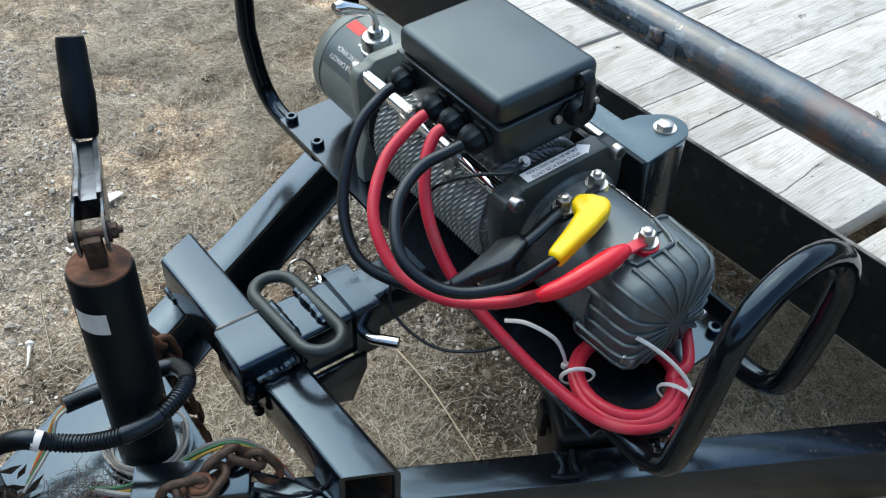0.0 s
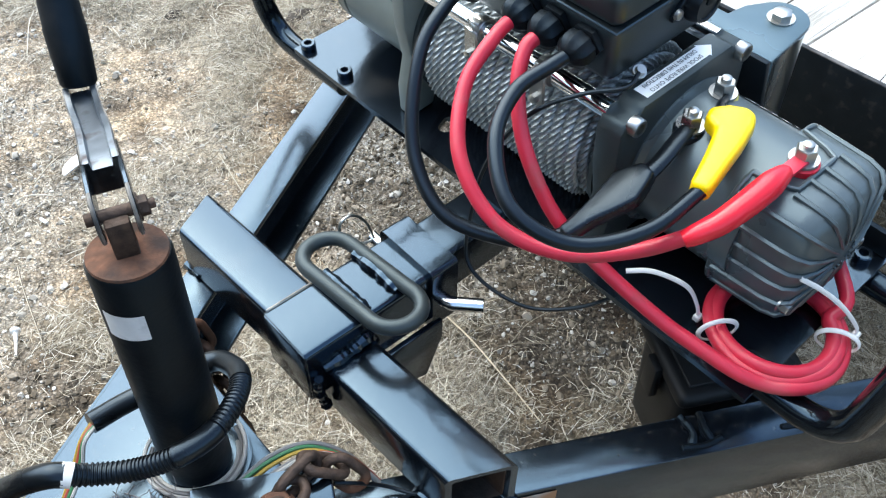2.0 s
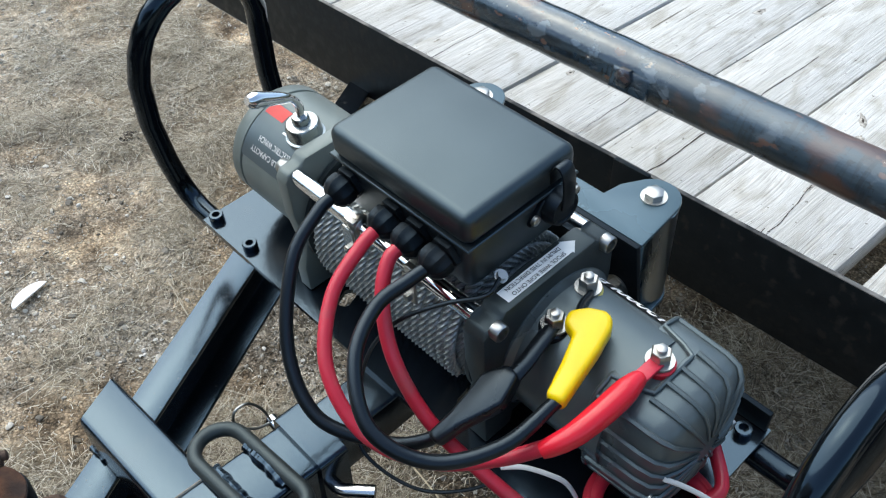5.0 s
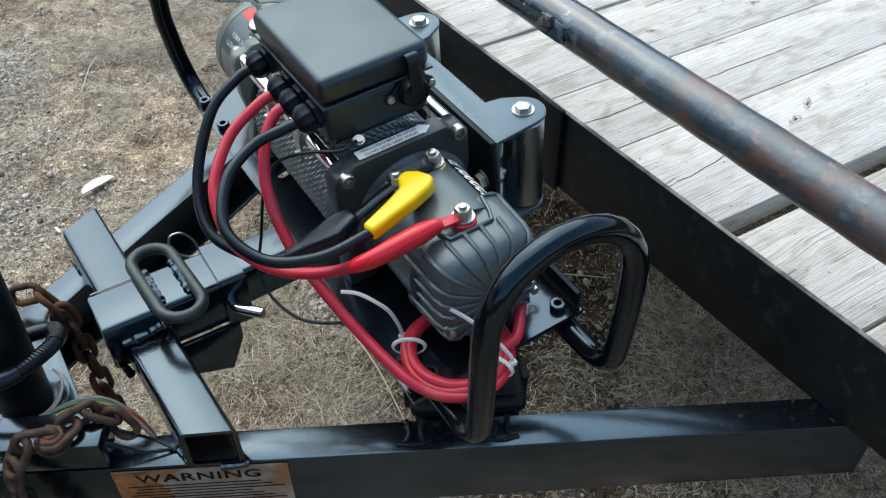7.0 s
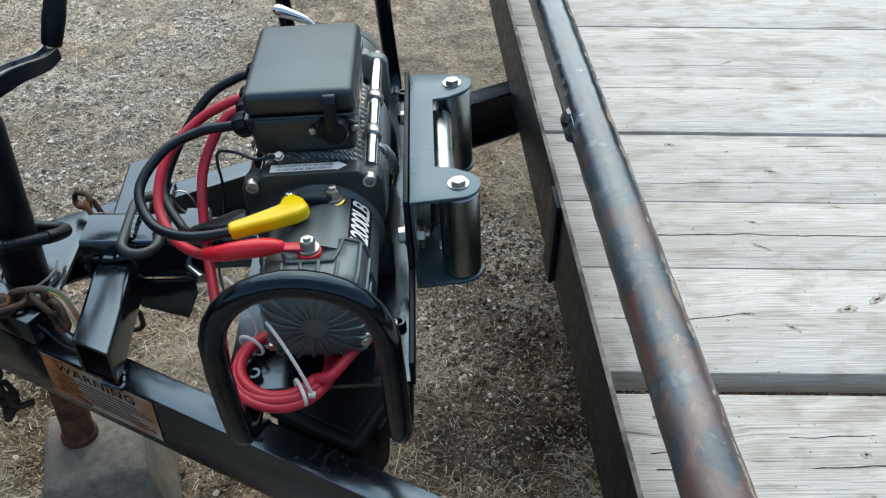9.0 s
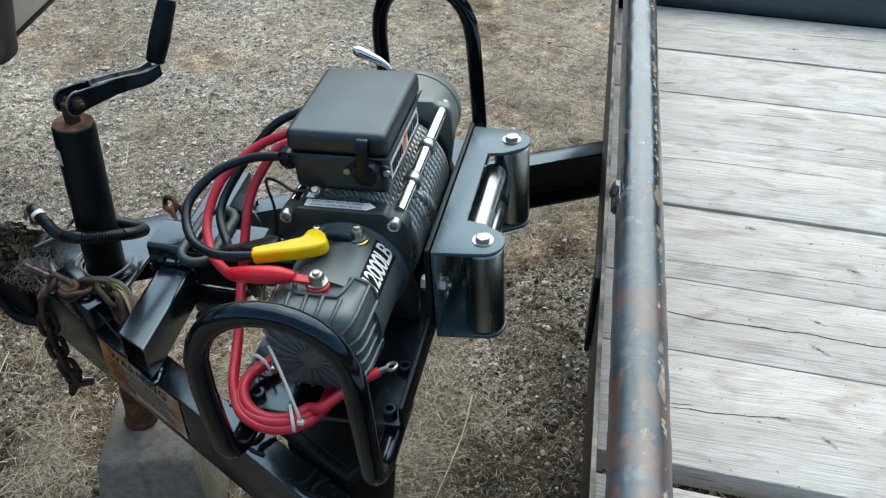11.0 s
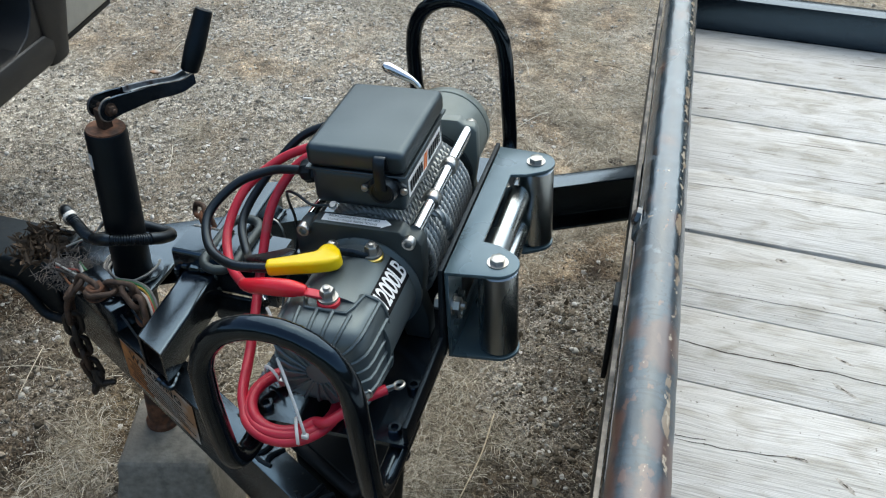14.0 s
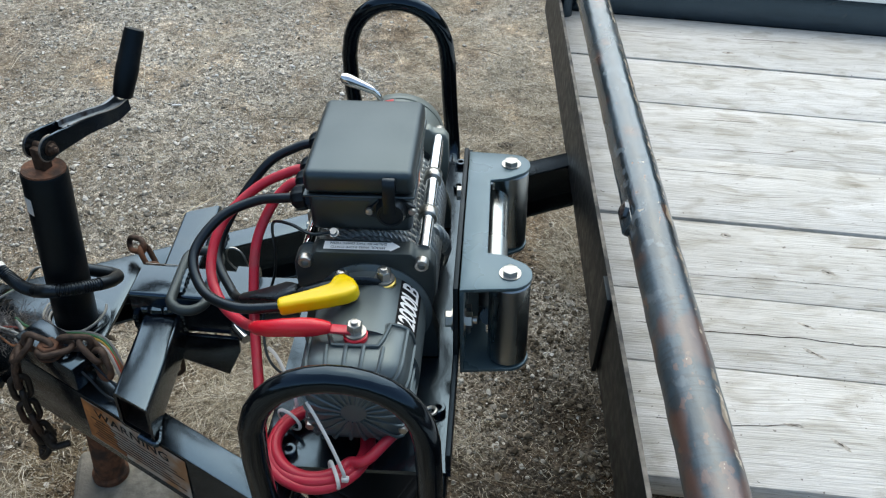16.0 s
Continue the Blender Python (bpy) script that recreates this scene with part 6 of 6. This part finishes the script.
c0 = Vector((-0.415, 0.0115, 0.583))
ch = chain([(-0.345, 0.006, 0.552), (-0.352, 0.014, 0.566), (-0.368, 0.022, 0.582), (-0.390, 0.020, 0.586), c0 + Vector((0.006, -0.004, 0.004)), (-0.436, 0.012, 0.590), (-0.452, 0.006, 0.578), (-0.462, 0.003, 0.553), (-0.464, 0.000, 0.520), (-0.464, 0.000, 0.47), (-0.462, 0.002, 0.435), (-0.458, 0.004, 0.405), (-0.466, 0.008, 0.380), (-0.476, 0.012, 0.365)], "rusty steel safety chain bolted to the tongue", 15)
part("chain_bolt", hexbolt(c0 + Vector((0.001, -0.002, -0.004)), (0.1, -0.1, 1), 0.0135, 0.016, 0.002), M_RUST, ch, "rusty hex bolt")
part("chain_hook", sweep(spline([(-0.456, 0.002, 0.42), (-0.450, -0.002, 0.402), (-0.443, -0.002, 0.396), (-0.434, 0.0, 0.398), (-0.424, 0.003, 0.400)], 6), [0.0062] * 12 + [0.0050] * 12 + [0.0035], 10), M_GRIME_SHADE, ch, "dark steel hook at the chain's end")
chain([(-0.398, 0.268, 0.548), (-0.388, 0.261, 0.558), (-0.372, 0.250, 0.552), (-0.358, 0.240, 0.515), (-0.353, 0.232, 0.45), (-0.350, 0.226, 0.38), (-0.348, 0.222, 0.32)], "rusty steel safety chain hanging inside the tongue", 9)

# ---- wiring on the tongue ----
def corrugated(ctrl, r, n=10):
    pts = []
    for a in spline(ctrl, n):
        pts.append(a)
    dense = []
    for a, c in zip(pts, pts[1:]):
        k = max(1, int((c - a).length / 0.0008))
        dense += [a.lerp(c, i / k) for i in range(k)]
    return sweep(dense, [r * (1.0 if (i // 2) % 2 else 0.87) for i in range(len(dense))], 12)


har = thing("wiring_harness", (JX, JY, 0.531), "black corrugated wiring loom looped round the jack", "wiring")
LOOM = spline([(-0.5205, 0.117, 0.6205), (-0.504, 0.110, 0.611), (-0.480, 0.094, 0.611), (-0.452, 0.077, 0.621), (-0.424, 0.072, 0.628), (-0.398, 0.084, 0.625), (-0.378, 0.106, 0.615), (-0.371, 0.133, 0.600), (-0.382, 0.160, 0.586), (-0.448, 0.172, 0.582), (-0.485, 0.170, 0.587)], 10)


def stretch_of(a, c):
    return LOOM[int(a * 100):int(c * 100) + 1]


part("loom", corrugated(stretch_of(0.0, 0.30), 0.0090, 1), M_RUBBER, har, "ribbed black loom tube")
part("sleeve", sweep(stretch_of(0.30, 0.42), 0.0094, 14), M_RUBBER, har, "smooth taped stretch of the loom")
part("loom", corrugated(stretch_of(0.42, 0.60), 0.0090, 1), M_RUBBER, har, "ribbed black loom tube")
part("sleeve", sweep(stretch_of(0.60, 1.0), 0.0092, 14), M_RUBBER, har, "smooth black sleeve")
part("sleeve", sweep(spline([(-0.5205, 0.117, 0.6205), (-0.530, 0.124, 0.6215), (-0.545, 0.138, 0.611), (-0.562, 0.158, 0.588), (-0.578, 0.176, 0.566), (-0.592, 0.190, 0.545)], 6), 0.0098, 14), M_RUBBER, har, "black taped cable")
part("tape", sweep([(-0.5170, 0.1145, 0.6188), (-0.5200, 0.1167, 0.6203), (-0.5225, 0.1185, 0.6208)], 0.0099, 14), M_WHITE, har, "white tape ring")
rng = random.Random(11)
# the pale and coloured wires that leave the loom, pass behind the chain block and drop into the near beam
for i, nm in enumerate(["white", "white", "grey", "red", "yellow", "green", "brown", "grey", "black", "grey"]):
    o = Vector((rng.uniform(-0.004, 0.004), rng.uniform(-0.004, 0.004), rng.uniform(0, 0.006)))
    w = 0.004 * (i - 4.5)
    path = [Vector((-0.492, 0.078, 0.556)), Vector((-0.462, 0.056 + w * 0.4, 0.553)), Vector((-0.425, 0.051 + w * 0.5, 0.556)), Vector((-0.388, 0.052 + w * 0.5, 0.562)), Vector((-0.356, 0.044 + w * 0.4, 0.560)), Vector((-0.334, 0.024 + w * 0.4, 0.545)), Vector((-0.322, 0.006 + w * 0.3, 0.520))]
    part("wire", sweep(spline([p + o * k for p, k in zip(path, (1, 2, 1.5, 1, 1, 0.6, 0.5))], 7), 0.0017 if i % 3 else 0.0022, 8), WIRE[nm], har, "thin %s wire" % nm)
for i, nm in enumerate(["white", "red", "grey", "black", "white", "brown"]):
    a0 = Vector((-0.515 + rng.uniform(-0.03, 0.02), 0.085 + rng.uniform(-0.02, 0.015), 0.545 + rng.uniform(0, 0.012)))
    mid = [Vector((-0.485 + rng.uniform(-0.02, 0.03), 0.05 + rng.uniform(-0.02, 0.025), 0.548 + rng.uniform(0, 0.022))), Vector((-0.455 + rng.uniform(-0.02, 0.02), 0.040 + rng.uniform(-0.02, 0.02), 0.548 + rng.uniform(0, 0.02)))]
    a1 = Vector((-0.42 + rng.uniform(-0.03, 0.02), 0.05 + rng.uniform(-0.02, 0.02), 0.542 + rng.uniform(0, 0.012)))
    part("wire", sweep(spline([a0, *mid, a1], 7), 0.0016 if i % 3 else 0.0021, 8), WIRE[nm], har, "thin %s wire" % nm)
for i, nm in enumerate(["white", "grey", "white"]):
    r = 0.035 + 0.0035 * i
    c = jack_at(0.545)
    ringp = [Vector((c.x + r * math.cos(radians(a)), c.y + r * math.sin(radians(a)), 0.544 + 0.003 * math.sin(radians(a * 2 + 50 * i)) + 0.002 * i)) for a in range(150 - 20 * i, 345 + 25 * i, 12)]
    part("wire", sweep(ringp, 0.0019, 8), WIRE[nm], har, "thin %s wire" % nm)
for i, nm in enumerate(["yellow", "red", "green", "white"]):
    part("wire", sweep(spline([(-0.482, 0.171 - 0.002 * i, 0.587), (-0.497, 0.166 - 0.003 * i, 0.580 + 0.002 * i), (-0.512, 0.158 - 0.004 * i, 0.566), (-0.532 - 0.006 * i, 0.146 - 0.008 * i, 0.550)], 6), 0.0017, 8), WIRE[nm], har, "thin %s wire" % nm)
part("wire", sweep(spline([(-0.474, 0.040, 0.545), (-0.458, 0.028, 0.556), (-0.438, 0.030, 0.566), (-0.424, 0.036, 0.566), (-0.424, 0.046, 0.556)], 7), 0.0018, 8), WIRE["grey"], har, "grey wire in a loose loop")
part("splice", rod((-0.480, 0.034, 0.548), (-0.464, 0.033, 0.551), 0.0042, 12, 0.001), M_WHITE, har, "white crimp splice")
fl = None
for i in range(520):
    p = Vector((-0.505 + rng.gauss(0, 0.021), 0.076 + rng.gauss(0, 0.014), 0.540 + abs(rng.gauss(0, 0.009))))
    q = [p]
    d = Vector((rng.gauss(0, 1), rng.gauss(0, 1), rng.gauss(0, 0.3))).normalized()
    for _ in range(4):
        d = (d + 0.6 * Vector((rng.gauss(0, 1), rng.gauss(0, 1), rng.gauss(0, 0.5)))).normalized()
        q.append(q[-1] + d * 0.006)
    fl = sweep(q, 0.00036, 4, False, fl)
tagged(part("frayed_tangle", fl, M_COPPER, har), "tangle of frayed grey strands", kind="stuff")
for a, c in ((0.016, 0.010), (0.022, 0.026)):
    zt = spline([tuple(along_near(a, c, 0.562)), tuple(along_near(a + 0.014, c, 0.556)), tuple(along_near(a + 0.04, c + 0.002, 0.536)), tuple(along_near(a + 0.065, 0.018, 0.530)), tuple(along_near(a + 0.074, 0.024, 0.531))], 6)
    part("tie_strap", sweep(zt, 0.0018, 8), M_RUBBER, har, "black cable tie")

# ---- parked vehicle beyond the coupler ----
veh = thing("parked_vehicle", (-1.75, 0.13, 0.0), "parked vehicle with dark plastic bumper and pale body side", "vehicle")
def turned(b):
    """The bumper runs slightly askew to the trailer."""
    for v in b.verts:
        v.co.x -= 0.10 * (v.co.y - 0.90)
    return b


step = prism([(-1.60, 0.450), (-1.120, 0.450), (-1.104, 0.458), (-1.098, 0.480), (-1.098, 0.510), (-1.104, 0.528), (-1.118, 0.534), (-1.60, 0.534)], "y", -0.60, 0.850, 0.004, 3)
bumper = part("bumper", turned(step), M_BUMPER, veh, "dark grey moulded plastic bumper with a step")
post = prism([(-1.60, 0.815), (-1.112, 0.815), (-1.103, 0.820), (-1.0975, 0.840), (-1.0975, 0.872), (-1.103, 0.894), (-1.122, 0.906), (-1.60, 0.906)], "z", 0.4495, 0.95, 0.006, 3)
for v in post.verts:
    if v.co.y > 0.855:
        v.co.y += 0.36 * (v.co.z - 0.45)
part("corner_post", turned(post), M_BUMPER, bumper, "upright plastic bumper corner")
part("fillet", turned(prism([(0.822, 0.526), (0.822, 0.690), (0.814, 0.640), (0.796, 0.588), (0.764, 0.552), (0.720, 0.534), (0.690, 0.526)], "x", -1.50, -1.108, 0.005, 3)), M_BUMPER, bumper, "rounded corner of the step recess")
part("recess_wall", turned(prism([(-1.30, 0.530), (-1.27, 0.60), (-1.26, 0.93), (-1.60, 0.93), (-1.60, 0.530)], "y", -0.60, 0.820, 0.01, 3)), M_BUMPER, bumper, "plastic wall behind the step")
part("bulge", turned(lathe((-1.262, 0.60, 0.72), (0, 1, 0), [(0, 0.004), (0.012, 0.024), (0.10, 0.030), (0.135, 0.022), (0.145, 0.004)], 24)), M_BUMPER, bumper, "rounded moulding above the step")
for i in range(3):
    part("tread_rib", turned(box(-1.158 - 0.03 * i, -1.152 - 0.03 * i, 0.40, 0.715, 0.533, 0.537, 0.0015, 1)), M_BUMPER, bumper)
bs = prism([(-1.60, 0.900), (-1.128, 0.900), (-1.130, 0.94), (-1.165, 1.20), (-1.60, 1.28)], "z", 0.470, 0.98, 0.012, 3)
for v in bs.verts:
    v.co.y += 0.36 * max(0.0, v.co.z - 0.47) if v.co.y < 0.93 else 0.0
part("body_side", bs, M_BODY, veh, "pale beige painted body panel")
# upper body, out of view, added to darken reflections and shade the tongue
gate = prism([(-2.45, 0.934), (-1.272, 0.934), (-1.285, 1.00), (-1.31, 1.20), (-2.45, 1.20)], "y", -0.64, 0.86, 0.012, 3)
part("tailgate", gate, M_BODY, veh, "pale beige tailgate, unseen, added to block sky")
glass = prism([(-2.45, 1.203), (-1.318, 1.203), (-1.45, 1.66), (-2.45, 1.66)], "y", -0.60, 0.82, 0.015, 3)
part("rear_window", glass, M_TINT, veh, "dark tinted rear window, unseen, added to block sky")
roof = prism([(-2.45, 1.663), (-1.43, 1.663), (-1.46, 1.70), (-1.56, 1.735), (-2.45, 1.74)], "y", -0.62, 0.84, 0.012, 3)
part("roof", roof, M_BODY, veh, "pale beige roof, unseen, added to block sky")
part("sill", prism([(-1.60, 0.902), (-1.132, 0.902), (-1.168, 1.18), (-1.60, 1.26)], "z", 0.455, 0.4695, 0.004, 2), M_CASE, veh, "black lower sill")
wh = lathe((-1.95, 0.72, 0.33), (0, 1, 0), [(0, 0.20), (0.0, 0.31), (0.02, 0.335), (0.20, 0.335), (0.22, 0.31), (0.22, 0.20)], 40)
part("tyre", wh, M_RUBBER, veh, "black rubber tyre")
wh = lathe((-1.95, -0.58, 0.33), (0, 1, 0), [(0, 0.20), (0.0, 0.31), (0.02, 0.335), (0.20, 0.335), (0.22, 0.31), (0.22, 0.20)], 40)
part("tyre", wh, M_RUBBER, veh, "black rubber tyre")
part("axle_beam", box(-2.0, -1.5, -0.40, 0.75, 0.40, 0.50, 0.01), M_FRAME, veh)

# ---- litter on the soil ----
M_STALK = material("pale_dry_stalk", (0.62, 0.53, 0.38), 0.7, vary=0.15)
M_CLOD = material("dark_earth_stone", (0.055, 0.046, 0.038), 0.9, vary=0.4, scale=90, bump=0.8, bump_scale=160)
disc = thing("broken_disc", (-0.194, 1.141, 0.0), "white broken half disc lying on the soil", "litter")
hd = prism([(0.045 * math.cos(radians(a)), 0.045 * math.sin(radians(a)) * 0.55) for a in range(0, 181, 12)], "z", 0, 0.004, 0.001, 1, None, pose(-0.194, 1.141, ground_height(-0.194, 1.141) + 0.012, 8, 4, 22))
part("body", hd, M_LABEL, disc)


peg = thing("plastic_peg", (-0.472, 0.82, 0.0), "white plastic peg lying on the soil", "litter")
z = ground_height(-0.472, 0.82) + 0.010
pb = lathe((-0.484, 0.792, z), (0.021, 0.048, 0.004), [(0, 0.0016), (0.034, 0.0032), (0.044, 0.0042), (0.047, 0.0085), (0.052, 0.0088), (0.054, 0.006)], 14)
part("body", pb, M_LABEL, peg)
for x, y, ln, turn, lab_ in ((-0.3145, 1.066, 0.022, -79, "short white plastic stub on the gravel"), (-0.809, 1.590, 0.030, 8, "short white plastic tube on the gravel")):
    stub = thing("plastic_stub", (x, y, 0.0), lab_, "litter")
    d = Vector((math.cos(radians(turn)), math.sin(radians(turn)), 0))
    part("body", rod(Vector((x, y, ground_height(x, y) + 0.008)) - d * ln / 2, Vector((x, y, ground_height(x, y) + 0.009)) + d * ln / 2, 0.0035, 14, 0.0006), M_LABEL, stub)
flat = thing("pale_stone", (-1.41, 1.65, 0.0), "flat white stone on the gravel", "stone")
part("body", prism([(0.030, 0.0), (0.020, 0.014), (-0.004, 0.017), (-0.026, 0.010), (-0.030, -0.006), (-0.010, -0.016), (0.018, -0.012)], "z", 0.0, 0.012, 0.004, 2, None, Matrix.Translation((-1.41, 1.65, ground_height(-1.41, 1.65))) @ pose(0, 0, 0, 6, 4, 20) @ Matrix.Scale(0.7, 4)), M_WARN, flat)
stick = thing("wood_chip", (0.54, 1.325, 0.0), "pale splintered wood chip on the soil", "litter")
z = ground_height(0.54, 1.325) + 0.010
wc = prism([(-0.048, -0.002), (-0.030, -0.006), (0.020, -0.0065), (0.052, -0.003), (0.044, 0.004), (0.010, 0.006), (-0.036, 0.005)], "z", 0, 0.005, 0.0012, 1, None, Matrix.Translation((0.540, 1.325, z)) @ pose(0, 0, 0, 4, 3, -71))
part("body", wc, M_STALK, stick)
for x, y, r, lab_ in ((0.441, 1.305, 0.021, "dark flat stone half sunk in the soil"), (0.213, 1.498, 0.014, "dark brown clod on the soil")):
    st = thing("stone", (x, y, 0.0), lab_, "stone")
    sb = bmesh.new()
    bmesh.ops.create_icosphere(sb, subdivisions=3, radius=r)
    for v in sb.verts:
        v.co = Vector((v.co.x * 1.5, v.co.y, v.co.z * 0.5)) * (1 + 0.45 * noise.noise(v.co * 1.6 / r + Vector((x, y, 0))))
        v.co += Vector((x, y, ground_height(x, y) + 0.006))
    part("body", sb, M_CLOD, st)


def stems(count):
    """Longer pale stalks lying across the yard."""
    rng = random.Random(21)
    b = None
    for _ in range(count):
        x, y = rng.uniform(-1.6, 0.9), rng.uniform(-0.4, 2.4)
        a, ln = rng.uniform(0, 6.28), rng.uniform(0.06, 0.2)
        z = ground_height(x, y) + 0.010
        p = [(x + math.cos(a) * ln * f, y + math.sin(a) * ln * f + 0.006 * math.sin(f * 5 + x), z + 0.006 * math.sin(3.1 * f)) for f in (0, 0.3, 0.6, 1)]
        b = sweep(spline(p, 4), rng.uniform(0.0008, 0.0016), 5, False, b)
    tagged(part("straw_stems", b, M_STRAW, None), "long pale dry stalks lying on the soil", "straw", kind="stuff")


stems(130)


def stalk(name, ends, label):
    """One long pale stalk with a slight bow."""
    a, c = (Vector((x, y, ground_height(x, y) + 0.028)) for x, y in ends)
    side = Vector((-(c - a).y, (c - a).x, 0)) * 0.03
    th = thing(name, a, label, "straw")
    part("stem", sweep(spline([a, a.lerp(c, 0.35) + side, a.lerp(c, 0.7) + side * 0.6, c], 8), [0.0017 - 0.00003 * i for i in range(25)], 6), M_STALK, th)


stalk("grass_stalk", ((0.098, 0.432), (0.072, 0.130)), "long pale dry grass stalk on the soil")
stalk("grass_stalk", ((0.50, 0.36), (0.62, 0.27)), "short pale dry grass stalk on the soil")
stalk("grass_stalk", ((-0.62, 1.02), (-0.55, 1.12)), "short pale dry grass stalk on the gravel")


def leaves(count):
    """Dead leaves caught on the tongue plate."""
    rng = random.Random(4)
    th = thing("dead_leaves", (-0.632, 0.115, 0.54), "crumpled dead brown leaves caught on the tongue", "leaves", kind="stuff")
    b = bmesh.new()
    for k in range(count):
        c = Vector((-0.596 + rng.gauss(0, 0.024), 0.118 + rng.gauss(0, 0.022), 0.538 + abs(rng.gauss(0, 0.010))))
        m = pose(*c, rng.uniform(-60, 60), rng.uniform(-60, 60), rng.uniform(0, 360))
        ln, w = (rng.uniform(0.014, 0.022), rng.uniform(0.006, 0.010)) if k % 24 == 0 else (rng.uniform(0.006, 0.018), rng.uniform(0.0006, 0.0022))
        pts = [(-ln, 0, 0), (-ln * 0.3, w, 0.003), (ln * 0.4, w * 0.8, 0.002), (ln, 0, 0.004), (ln * 0.4, -w * 0.8, 0.003), (-ln * 0.3, -w, 0.001)]
        vs = [b.verts.new(m @ Vector(p)) for p in pts]
        mid = b.verts.new(m @ Vector((0, 0, -0.004)))
        for i in range(6):
            b.faces.new((vs[i], vs[(i + 1) % 6], mid))
    part("leaf_litter", b, M_LEAF, th)


M_LEAF = material("dead_leaf", (0.085, 0.060, 0.040), 0.8, vary=0.5, scale=60)
leaves(260)
